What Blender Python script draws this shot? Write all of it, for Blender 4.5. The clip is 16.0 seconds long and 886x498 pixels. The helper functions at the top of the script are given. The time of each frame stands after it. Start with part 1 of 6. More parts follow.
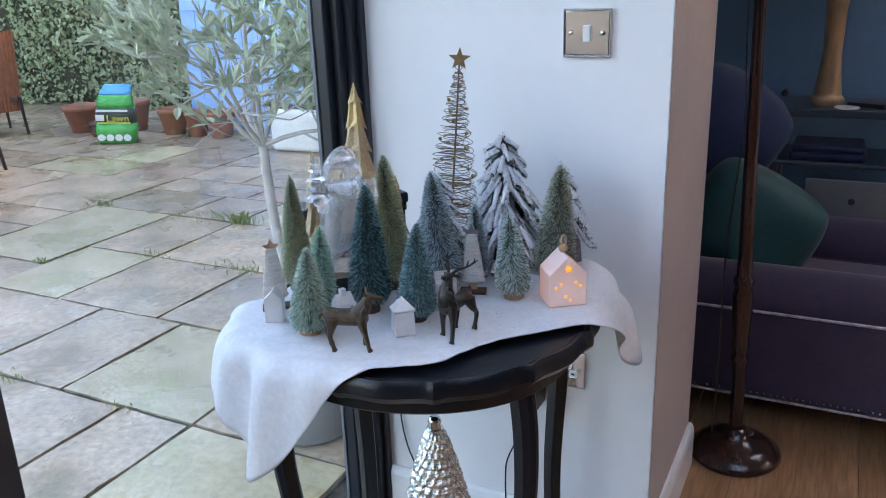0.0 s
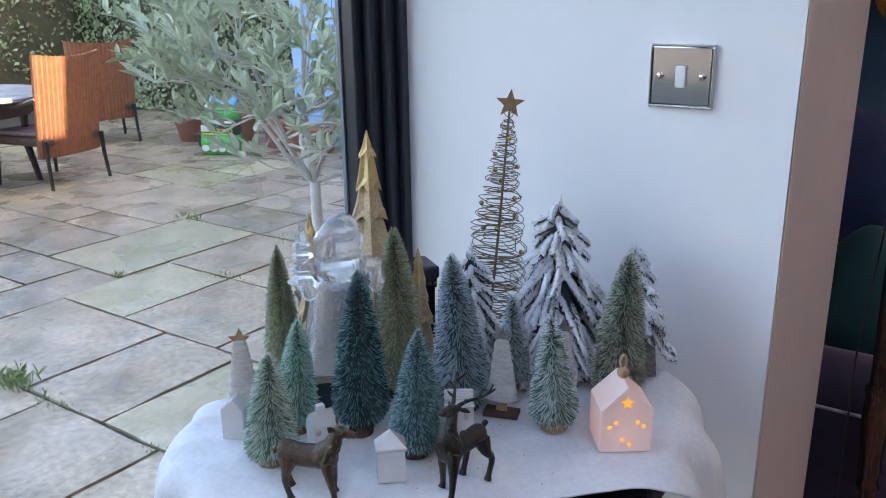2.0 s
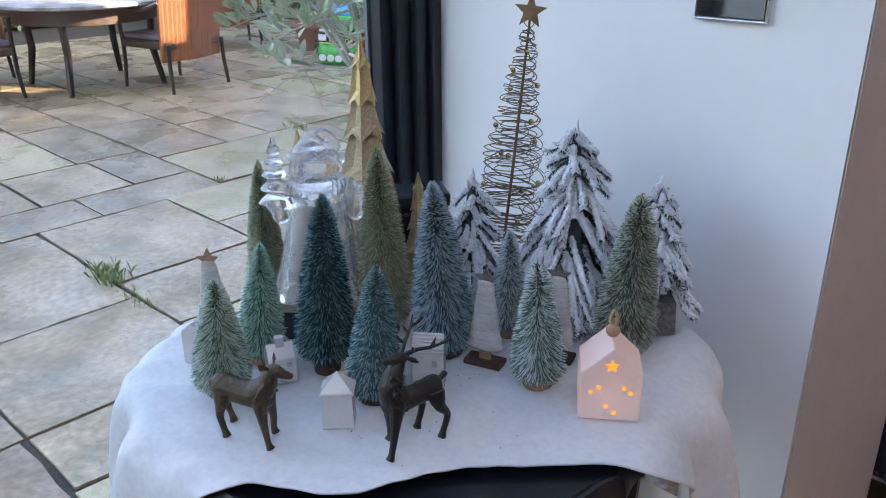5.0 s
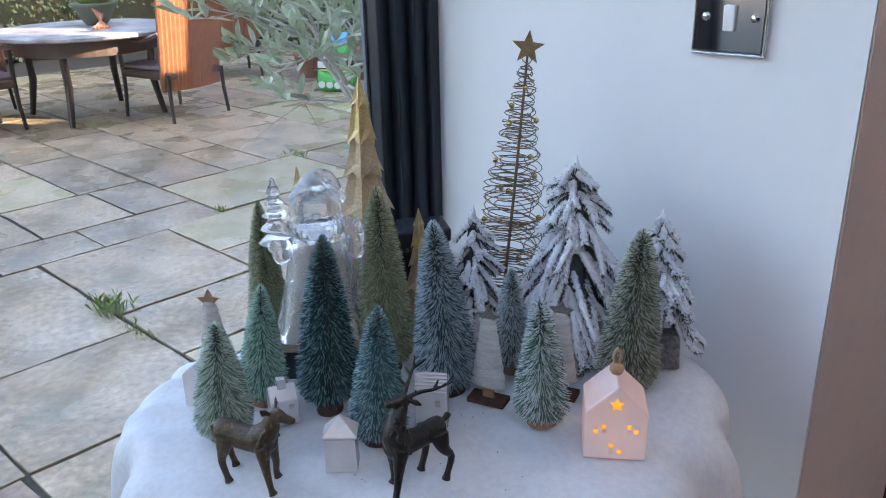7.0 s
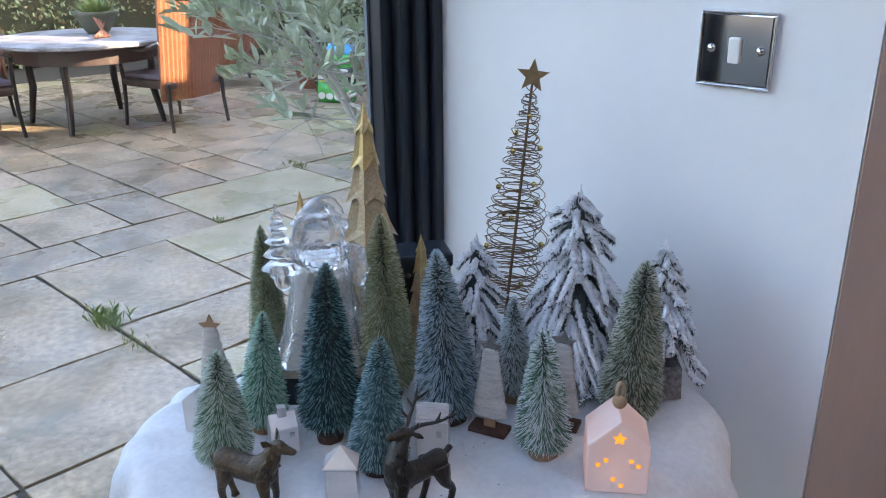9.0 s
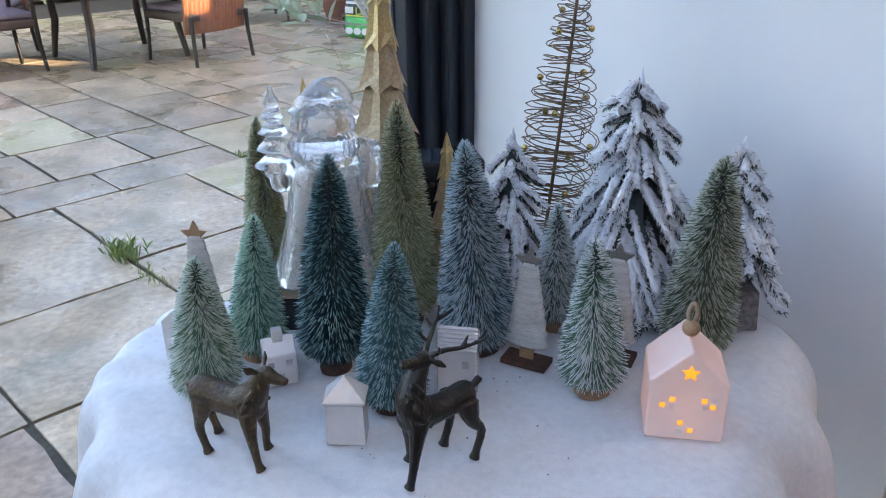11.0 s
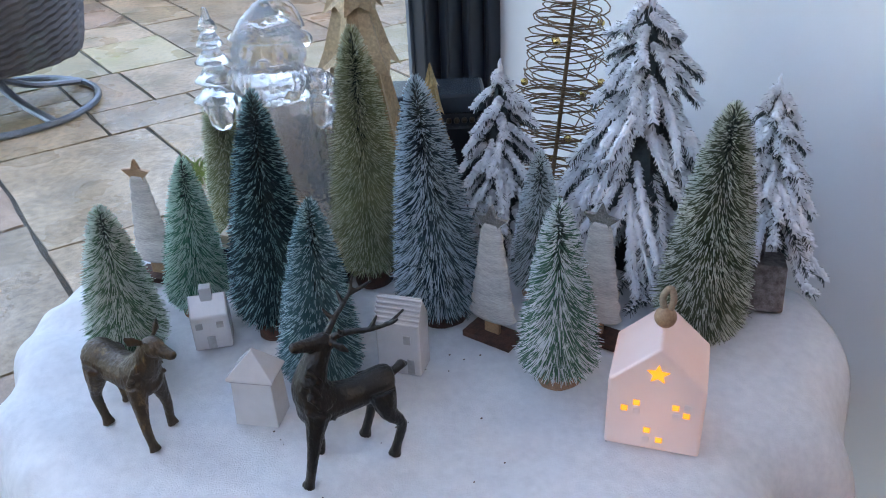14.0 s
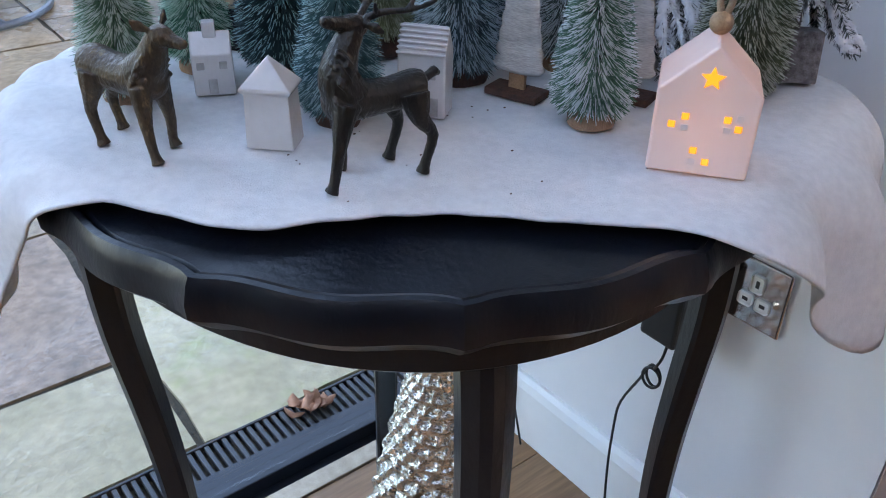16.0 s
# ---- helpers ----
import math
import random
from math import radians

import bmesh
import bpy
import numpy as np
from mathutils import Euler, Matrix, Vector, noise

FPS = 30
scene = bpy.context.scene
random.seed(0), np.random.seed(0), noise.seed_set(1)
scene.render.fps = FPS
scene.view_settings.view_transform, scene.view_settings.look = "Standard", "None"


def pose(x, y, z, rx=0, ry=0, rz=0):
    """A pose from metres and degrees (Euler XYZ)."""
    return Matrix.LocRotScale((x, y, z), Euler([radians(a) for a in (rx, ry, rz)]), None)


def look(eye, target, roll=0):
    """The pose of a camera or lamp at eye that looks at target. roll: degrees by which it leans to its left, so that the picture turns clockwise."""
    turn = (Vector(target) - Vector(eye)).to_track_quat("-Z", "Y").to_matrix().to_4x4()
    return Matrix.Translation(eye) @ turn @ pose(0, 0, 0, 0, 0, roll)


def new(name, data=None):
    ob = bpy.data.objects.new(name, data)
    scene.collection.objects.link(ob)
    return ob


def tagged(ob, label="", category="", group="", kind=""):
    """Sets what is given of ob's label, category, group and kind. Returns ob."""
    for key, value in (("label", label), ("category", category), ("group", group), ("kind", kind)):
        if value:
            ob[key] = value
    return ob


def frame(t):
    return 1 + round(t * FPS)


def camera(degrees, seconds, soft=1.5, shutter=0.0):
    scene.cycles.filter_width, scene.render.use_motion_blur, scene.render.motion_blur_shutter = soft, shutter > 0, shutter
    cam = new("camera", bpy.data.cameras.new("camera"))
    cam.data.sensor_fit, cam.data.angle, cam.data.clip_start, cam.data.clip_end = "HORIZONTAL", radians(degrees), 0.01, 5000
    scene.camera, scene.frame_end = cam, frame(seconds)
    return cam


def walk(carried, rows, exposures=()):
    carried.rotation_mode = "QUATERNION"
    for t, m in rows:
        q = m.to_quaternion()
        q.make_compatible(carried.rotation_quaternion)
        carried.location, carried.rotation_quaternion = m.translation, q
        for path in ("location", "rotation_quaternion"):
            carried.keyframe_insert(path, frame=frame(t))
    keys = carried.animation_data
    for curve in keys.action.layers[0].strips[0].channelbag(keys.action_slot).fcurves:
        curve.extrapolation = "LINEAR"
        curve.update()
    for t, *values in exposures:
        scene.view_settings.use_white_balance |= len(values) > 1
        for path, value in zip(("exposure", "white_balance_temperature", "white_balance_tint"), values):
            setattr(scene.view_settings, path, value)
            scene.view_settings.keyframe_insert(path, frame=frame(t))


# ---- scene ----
cam = camera(56.7, 16.0, soft=1.0)
METRES, EYE, TILT, LEAN, TURN = 1.4, 1.3, 0.0, 0.0, 26.7
ROWS = [
    (0.0, 0.0, 0.0, 0.0, -0.65, -18.65, 1.91),
    (0.5, 0.0453, 0.03, 0.0142, 1.28, -17.46, 1.65),
    (1.0, 0.0608, 0.0874, 0.011, 3.01, -16.86, 1.36),
    (1.5, 0.0542, 0.184, 0.0068, 5.02, -16.81, 1.12),
    (2.0, 0.0798, 0.2606, -0.0007, 7.8, -17.3, 0.72),
    (2.5, 0.1369, 0.3065, 0.0054, 11.25, -18.4, 0.27),
    (3.0, 0.1823, 0.3393, 0.0001, 14.22, -20.27, -0.09),
    (3.5, 0.189, 0.3708, -0.0286, 16.3, -22.39, -0.19),
    (6.0, 0.1792, 0.3644, -0.0114, 17.64, -22.7, 0.8),
    (6.5, 0.177, 0.368, -0.0089, 17.31, -21.79, 1.09),
    (7.0, 0.1817, 0.373, -0.0088, 17.04, -21.32, 1.2),
    (7.5, 0.1778, 0.3771, -0.0118, 16.96, -21.09, 1.05),
    (8.0, 0.171, 0.3811, -0.0092, 17.01, -20.86, 0.75),
    (8.5, 0.1726, 0.3798, 0.001, 17.05, -20.52, 0.51),
    (9.0, 0.1751, 0.3781, 0.0051, 17.1, -20.62, 0.46),
    (9.5, 0.1777, 0.3863, -0.0134, 17.34, -21.44, 0.45),
    (12.0, 0.1529, 0.561, -0.0822, 21.9, -26.11, 0.36),
    (12.5, 0.1851, 0.6004, -0.0757, 24.32, -26.54, 0.58),
    (13.0, 0.208, 0.6059, -0.0682, 26.37, -27.22, 1.14),
    (13.5, 0.218, 0.5973, -0.0753, 27.32, -28.34, 1.83),
    (14.0, 0.205, 0.5859, -0.0899, 27.34, -29.44, 2.29),
    (14.5, 0.1974, 0.5762, -0.1154, 27.0, -30.79, 1.95),
    (15.0, 0.2007, 0.5659, -0.1427, 26.66, -31.97, 0.98),
    (15.5, 0.1945, 0.5511, -0.1754, 26.14, -32.29, -0.25),
    (16.0, 0.1844, 0.5369, -0.2081, 25.43, -32.04, -1.03),
]
walk(cam, [(t, pose(0, 0, EYE, TILT, LEAN, TURN) @ pose(METRES * x, METRES * y, METRES * z, 90 + pitch, roll, yaw)) for t, x, y, z, yaw, pitch, roll in ROWS], exposures=[(0.0, 3.47, 6950, 15), (1.5, 3.4, 6950, 15), (3.0, 3.34, 6900, 15), (9.5, 3.36, 6900, 15), (12.0, 3.5, 6950, 15), (16.0, 3.53, 6950, 15)])

# ---------------------------------------------------------------- world and sun
SUN_EL, SUN_AZ = 22.0, 30.0   # degrees; azimuth of the place the sun stands in, from +x towards +y
world = bpy.data.worlds.new("sky")
scene.world = world
world.use_nodes = True
wn, wl = world.node_tree.nodes, world.node_tree.links
sky = wn.new("ShaderNodeTexSky")
sky.sky_type, sky.sun_disc = "NISHITA", False
sky.sun_elevation, sky.sun_rotation = radians(SUN_EL), radians(90 - SUN_AZ)
sky.air_density, sky.dust_density, sky.ozone_density = 1.0, 2.5, 1.0
wn["Background"].inputs[1].default_value = 0.15
wl.new(sky.outputs[0], wn["Background"].inputs[0])

# ---------------------------------------------------------------- materials


def mat(name, col, rough=0.6, metal=0.0, col2=None, scale=40.0, fine=0.0, bump=0.0, bump_scale=200.0, coat=0.0, spec=0.5, objrand=0.0, wear=None, wear_amt=0.35, stretch=None):
    """Principled surface: two colours mixed by coarse noise, fine grain, bump, optional wear and per-object change of value."""
    m = bpy.data.materials.new(name)
    m.use_nodes = True
    nt = m.node_tree
    n, l = nt.nodes, nt.links
    b = n["Principled BSDF"]
    b.inputs["Roughness"].default_value, b.inputs["Metallic"].default_value = rough, metal
    b.inputs["Coat Weight"].default_value, b.inputs["Specular IOR Level"].default_value = coat, spec
    tc = n.new("ShaderNodeTexCoord")
    vec = tc.outputs["Object"]
    if stretch:
        mp = n.new("ShaderNodeMapping")
        mp.inputs["Scale"].default_value = stretch
        l.new(vec, mp.inputs["Vector"])
        vec = mp.outputs["Vector"]

    def noisy(sc, detail=4.0, rgh=0.55):
        t = n.new("ShaderNodeTexNoise")
        t.inputs["Scale"].default_value, t.inputs["Detail"].default_value, t.inputs["Roughness"].default_value = sc, detail, rgh
        l.new(vec, t.inputs["Vector"])
        return t.outputs["Fac"]

    def ramp(fac, lo, hi, a, c):
        r = n.new("ShaderNodeValToRGB")
        r.color_ramp.elements[0].position, r.color_ramp.elements[1].position = lo, hi
        r.color_ramp.elements[0].color, r.color_ramp.elements[1].color = (*a, 1), (*c, 1)
        l.new(fac, r.inputs["Fac"])
        return r.outputs["Color"]

    def mix(fac, a, c, mode="MIX"):
        x = n.new("ShaderNodeMix")
        x.data_type, x.blend_type = "RGBA", mode
        for sock, v in ((0, fac), (6, a), (7, c)):
            if isinstance(v, (int, float)):
                x.inputs[sock].default_value = v
            elif isinstance(v, tuple):
                x.inputs[sock].default_value = (*v, 1)
            else:
                l.new(v, x.inputs[sock])
        return x.outputs[2]

    out = ramp(noisy(scale), 0.35, 0.65, col, col2 or col)
    if fine:
        out = mix(fine, out, ramp(noisy(scale * 9, 3), 0.3, 0.7, (0.25, 0.25, 0.25), (0.75, 0.75, 0.75)), "OVERLAY")
    if wear:
        out = mix(ramp(noisy(scale * 0.6, 8, 0.7), 0.56, 0.68, (0, 0, 0), (wear_amt,) * 3), out, wear)
    if objrand:
        oi = n.new("ShaderNodeObjectInfo")
        r = n.new("ShaderNodeMapRange")
        r.inputs["To Min"].default_value, r.inputs["To Max"].default_value = 1 - objrand, 1 + objrand
        l.new(oi.outputs["Random"], r.inputs["Value"])
        hsv = n.new("ShaderNodeHueSaturation")
        l.new(r.outputs[0], hsv.inputs["Value"])
        l.new(out, hsv.inputs["Color"])
        out = hsv.outputs["Color"]
    l.new(out, b.inputs["Base Color"])
    if bump:
        bp = n.new("ShaderNodeBump")
        bp.inputs["Strength"].default_value, bp.inputs["Distance"].default_value = bump, 0.5 / bump_scale
        l.new(noisy(bump_scale, 3), bp.inputs["Height"])
        l.new(bp.outputs["Normal"], b.inputs["Normal"])
    return m


def clear_pane(name, tint=(1, 1, 1)):
    m = bpy.data.materials.new(name)
    m.use_nodes = True
    n, l = m.node_tree.nodes, m.node_tree.links
    n.remove(n["Principled BSDF"])
    tr, gl, mx, fr = (n.new("ShaderNode" + k) for k in ("BsdfTransparent", "BsdfGlossy", "MixShader", "LayerWeight"))
    tr.inputs[0].default_value = (*tint, 1)
    gl.inputs["Roughness"].default_value = 0.02
    fr.inputs["Blend"].default_value = 0.5
    pw, ad = n.new("ShaderNodeMath"), n.new("ShaderNodeMath")
    pw.operation, ad.operation = "POWER", "MULTIPLY_ADD"
    pw.inputs[1].default_value, ad.inputs[1].default_value, ad.inputs[2].default_value = 5.0, 0.9, 0.035
    l.new(fr.outputs["Facing"], pw.inputs[0])
    l.new(pw.outputs[0], ad.inputs[0])
    l.new(ad.outputs[0], mx.inputs[0])
    l.new(tr.outputs[0], mx.inputs[1])
    l.new(gl.outputs[0], mx.inputs[2])
    l.new(mx.outputs[0], n["Material Output"].inputs[0])
    return m


def glowing(name, col, power):
    m = bpy.data.materials.new(name)
    m.use_nodes = True
    b = m.node_tree.nodes["Principled BSDF"]
    b.inputs["Base Color"].default_value = (*col, 1)
    b.inputs["Emission Color"].default_value, b.inputs["Emission Strength"].default_value = (*col, 1), power
    return m


M = {}
M["wall"] = mat("white_wall_paint", (0.75, 0.75, 0.755), 0.55, col2=(0.72, 0.72, 0.73), scale=3, fine=0.05, bump=0.08, bump_scale=350)
M["reveal"] = mat("warm_grey_face", (0.50, 0.43, 0.41), 0.5, col2=(0.47, 0.405, 0.385), scale=4, fine=0.05, bump=0.08, bump_scale=350)
M["skirting"] = mat("white_gloss_paint", (0.80, 0.80, 0.79), 0.3, col2=(0.76, 0.76, 0.75), scale=9, bump=0.05, bump_scale=200)
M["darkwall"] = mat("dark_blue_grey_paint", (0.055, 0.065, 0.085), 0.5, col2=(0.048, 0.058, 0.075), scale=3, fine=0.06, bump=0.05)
M["ceiling"] = mat("ceiling_paint", (0.82, 0.82, 0.81), 0.7, col2=(0.79, 0.79, 0.78), scale=3, bump=0.05)
M["oak"] = mat("oak_floor", (0.36, 0.20, 0.10), 0.35, col2=(0.25, 0.13, 0.06), scale=14, fine=0.5, bump=0.15, bump_scale=120, objrand=0.15, stretch=(1.0, 0.08, 1.0))
M["frame"] = mat("anthracite_frame", (0.011, 0.016, 0.025), 0.36, col2=(0.009, 0.013, 0.020), scale=20, fine=0.1, bump=0.03, bump_scale=600)
M["frame_edge"] = mat("grey_frame_gasket", (0.13, 0.145, 0.16), 0.4, scale=20, col2=(0.10, 0.115, 0.13))
M["brass"] = mat("dull_brass_strip", (0.45, 0.36, 0.26), 0.35, 0.8, col2=(0.36, 0.28, 0.2), scale=60, fine=0.2)
M["blackwood"] = mat("black_painted_wood", (0.0030, 0.0042, 0.0075), 0.32, spec=0.36, col2=(0.0048, 0.0064, 0.0105), scale=18, fine=0.35, bump=0.14, bump_scale=130, wear=(0.04, 0.03, 0.026), wear_amt=0.03, stretch=(1, 1, 0.4))
M["felt"] = mat("white_felt", (0.66, 0.66, 0.668), 0.95, col2=(0.61, 0.615, 0.63), scale=14, fine=0.22, bump=0.8, bump_scale=800, spec=0.1)
M["chrome"] = mat("polished_chrome", (0.62, 0.62, 0.63), 0.06, 1.0, col2=(0.58, 0.58, 0.60), scale=20)
M["whiteplastic"] = mat("white_plastic", (0.78, 0.78, 0.76), 0.35, scale=30, col2=(0.75, 0.75, 0.73))
M["blackplastic"] = mat("black_plastic", (0.010, 0.010, 0.011), 0.35, scale=60, col2=(0.014, 0.014, 0.015))
M["goldpaper"] = mat("gold_kraft_card", (0.47, 0.345, 0.20), 0.6, 0.12, col2=(0.39, 0.28, 0.155), scale=35, fine=0.5, bump=0.35, bump_scale=260)
M["goldglitter"] = mat("bright_gold_glitter", (0.54, 0.39, 0.17), 0.42, 0.5, col2=(0.43, 0.31, 0.14), scale=60, fine=0.6, bump=0.7, bump_scale=900)
M["goldwire"] = mat("antique_gold_wire", (0.20, 0.120, 0.065), 0.42, 0.45, col2=(0.13, 0.075, 0.04), scale=90)
M["goldbead"] = mat("gold_bead", (0.75, 0.55, 0.20), 0.18, 1.0, scale=60, col2=(0.68, 0.5, 0.2))
# wear patches in both bronzes also paint highlights into the colour
M["bronze"] = mat("aged_bronze_resin", (0.045, 0.030, 0.018), 0.38, 0.35, col2=(0.075, 0.048, 0.024), scale=90, fine=0.5, bump=0.9, bump_scale=420, wear=(0.36, 0.25, 0.11), wear_amt=0.6, stretch=(1, 1, 0.45))
M["bronze_d"] = mat("dark_bronze_resin", (0.014, 0.012, 0.010), 0.36, 0.35, col2=(0.026, 0.020, 0.014), scale=90, fine=0.5, bump=0.9, bump_scale=420, wear=(0.10, 0.068, 0.038), wear_amt=0.35, stretch=(1, 1, 0.45))
M["porcelain"] = mat("glazed_white_ceramic", (0.62, 0.59, 0.57), 0.14, col2=(0.57, 0.54, 0.52), scale=60, coat=0.3, bump=0.1, bump_scale=250)
M["woodlight"] = mat("pale_turned_wood", (0.40, 0.25, 0.14), 0.55, col2=(0.31, 0.18, 0.095), scale=60, fine=0.4, bump=0.2, bump_scale=400)
M["woodslice"] = mat("birch_slice", (0.36, 0.22, 0.13), 0.75, col2=(0.27, 0.15, 0.085), scale=120, fine=0.5, bump=0.3, bump_scale=500)
M["bark"] = mat("grey_bark", (0.11, 0.085, 0.075), 0.9, col2=(0.24, 0.21, 0.20), scale=160, fine=0.6, bump=1.0, bump_scale=350)
M["redbark"] = mat("reddish_bark", (0.10, 0.045, 0.030), 0.85, col2=(0.055, 0.028, 0.02), scale=160, fine=0.5, bump=0.8, bump_scale=400)
M["wool"] = mat("cream_wool", (0.58, 0.545, 0.50), 0.95, col2=(0.44, 0.415, 0.385), scale=110, fine=0.4, bump=0.8, bump_scale=500, spec=0.1, stretch=(0.25, 0.25, 1.6))
M["glitter"] = mat("silver_glitter", (0.42, 0.40, 0.385), 0.3, 0.8, col2=(0.20, 0.19, 0.185), scale=600, fine=0.8, bump=1.0, bump_scale=1500)
M["rope"] = mat("jute_rope", (0.33, 0.24, 0.16), 0.9, col2=(0.24, 0.17, 0.11), scale=400, fine=0.5, bump=0.8, bump_scale=900)


def part(name, bm, material, parent=None, label="", smooth=False):
    """Links a bmesh as one mesh object, under a thing or a part where one is given."""
    me = bpy.data.meshes.new(name)
    bm.to_mesh(me)
    bm.free()
    for m in material if isinstance(material, (list, tuple)) else [material]:
        me.materials.append(m)
    if smooth:
        me.polygons.foreach_set("use_smooth", [True] * len(me.polygons))
    ob = new(name, me)
    if parent is not None:
        ob.parent = parent
    return tagged(ob, label)


def raw(name, verts, faces, material, parent=None, label="", smooth=False, slots=None):
    me = bpy.data.meshes.new(name)
    me.from_pydata(verts, [], faces)
    for m in material if isinstance(material, (list, tuple)) else [material]:
        me.materials.append(m)
    if slots is not None:
        me.polygons.foreach_set("material_index", slots)
    if smooth:
        me.polygons.foreach_set("use_smooth", [True] * len(me.polygons))
    me.update()
    ob = new(name, me)
    if parent is not None:
        ob.parent = parent
    return tagged(ob, label)


def thing(name, m, label, category, group="", kind=""):
    ob = new(name)
    ob.empty_display_size = 0.02
    ob.matrix_basis = m
    return tagged(ob, label, category, group, kind)


def box(bm, lo, hi, bevel=0.0, m=None, seg=2):
    """An axis-parallel block with rounded edges, turned by m."""
    made = bmesh.ops.create_cube(bm, size=1.0)["verts"]
    c, s = [(a + b) / 2 for a, b in zip(lo, hi)], [b - a for a, b in zip(lo, hi)]
    bmesh.ops.transform(bm, matrix=Matrix.Translation(c) @ Matrix.Diagonal((*s, 1)), verts=made)
    if bevel:
        edges = list({e for v in made for e in v.link_edges})
        out = bmesh.ops.bevel(bm, geom=edges, offset=bevel, segments=seg, affect="EDGES", profile=0.5)
        made = list({v for f in out["faces"] for v in f.verts} | {v for v in made if v.is_valid})
    if m is not None:
        bmesh.ops.transform(bm, matrix=m, verts=made)
    return made


def lathe(bm, prof, n=24, at=(0, 0, 0), wob=None):
    """A turned form from (radius, height) pairs."""
    rings = []
    for k, (r, z) in enumerate(prof):
        if r < 1e-5:
            rings.append([bm.verts.new((at[0], at[1], at[2] + z))])
            continue
        rings.append([bm.verts.new((at[0] + r * (wob(a, z) if wob else 1) * math.cos(a), at[1] + r * (wob(a, z) if wob else 1) * math.sin(a), at[2] + z)) for a in (2 * math.pi * i / n for i in range(n))])
    for a, b in zip(rings, rings[1:]):
        for i in range(n):
            j = (i + 1) % n
            if len(a) == 1 and len(b) == 1:
                continue
            if len(a) == 1:
                bm.faces.new((a[0], b[j], b[i]))
            elif len(b) == 1:
                bm.faces.new((a[i], a[j], b[0]))
            else:
                bm.faces.new((a[i], a[j], b[j], b[i]))
    for ring, flip in ((rings[0], True), (rings[-1], False)):
        if len(ring) > 2:
            bm.faces.new(list(reversed(ring)) if flip else ring)


def tube(bm, pts, rads, n=8, flat=1.0):
    """A tapering tube along points; flat squeezes it in the second direction."""
    pts = [Vector(p) for p in pts]
    if isinstance(rads, (int, float)):
        rads = [rads] * len(pts)
    rings, up = [], None
    for i, p in enumerate(pts):
        d = (pts[min(i + 1, len(pts) - 1)] - pts[max(i - 1, 0)]).normalized()
        if up is None:
            up = Vector((0, 0, 1)) if abs(d.z) < 0.9 else Vector((1, 0, 0))
        u = (up - d * up.dot(d))
        u = u.normalized() if u.length > 1e-6 else d.orthogonal().normalized()
        w = d.cross(u)
        up = u
        rings.append([bm.verts.new(p + (u * math.cos(a) + w * math.sin(a) * flat) * rads[i]) for a in (2 * math.pi * k / n for k in range(n))])
    for a, b in zip(rings, rings[1:]):
        for k in range(n):
            bm.faces.new((a[k], a[(k + 1) % n], b[(k + 1) % n], b[k]))
    bm.faces.new(list(reversed(rings[0])))
    bm.faces.new(rings[-1])


def spline(pts, steps=6):
    """A smooth line through points."""
    p = [Vector(q) for q in pts]
    p = [p[0] * 2 - p[1]] + p + [p[-1] * 2 - p[-2]]
    out = []
    for i in range(1, len(p) - 2):
        for s in range(steps):
            t = s / steps
            out.append(0.5 * ((2 * p[i]) + (p[i + 1] - p[i - 1]) * t + (2 * p[i - 1] - 5 * p[i] + 4 * p[i + 1] - p[i + 2]) * t * t + (3 * p[i] - p[i - 1] - 3 * p[i + 1] + p[i + 2]) * t ** 3))
    return out + [p[-2]]


def prism(bm, outline, z0, z1, m=None):
    """A plate of the given outline from z0 to z1."""
    lo, hi = [bm.verts.new((x, y, z0)) for x, y in outline], [bm.verts.new((x, y, z1)) for x, y in outline]
    n = len(outline)
    bm.faces.new(list(reversed(lo))), bm.faces.new(hi)
    for i in range(n):
        bm.faces.new((lo[i], lo[(i + 1) % n], hi[(i + 1) % n], hi[i]))
    if m is not None:
        bmesh.ops.transform(bm, matrix=m, verts=lo + hi)


def star_outline(r, inner=0.42, turn=90):
    return [((r if k % 2 == 0 else r * inner) * math.cos(radians(turn + 36 * k)), (r if k % 2 == 0 else r * inner) * math.sin(radians(turn + 36 * k))) for k in range(10)]


UPRIGHT = pose(0, 0, 0, 90, 0, 0)   # turns a plate in x and y to stand up and face -y

# ---------------------------------------------------------------- structure
RL = (-0.2, 1.6, -1.5, 0.65)   # rooflight over the room: x and y
RS = (0.75, 2.15, 2.3, 3.85)   # unseen opening with an upstand, added to brighten the sitting room
WY, WX, FLOOR_OUT, TOP = 1.542, -0.938, -0.12, 0.768
GAP_A, GAP_B = 6.35, 7.0        # a gap left in the added upper walls lets one blade of sun in
HEDGE_Y, SHED_X, SHED_Y = 7.05, -5.93, 6.3
SWX, SWY = -4.50, 1.32
YM = 0.595      # the mullion between the panes


def block(name, lo, hi, material, bevel=0.0, kind="structure", label="", category="", parent=None):
    bm = bmesh.new()
    box(bm, lo, hi, bevel)
    ob = part(name, bm, material, parent)
    return tagged(ob, label, category, "", kind if parent is None else "")


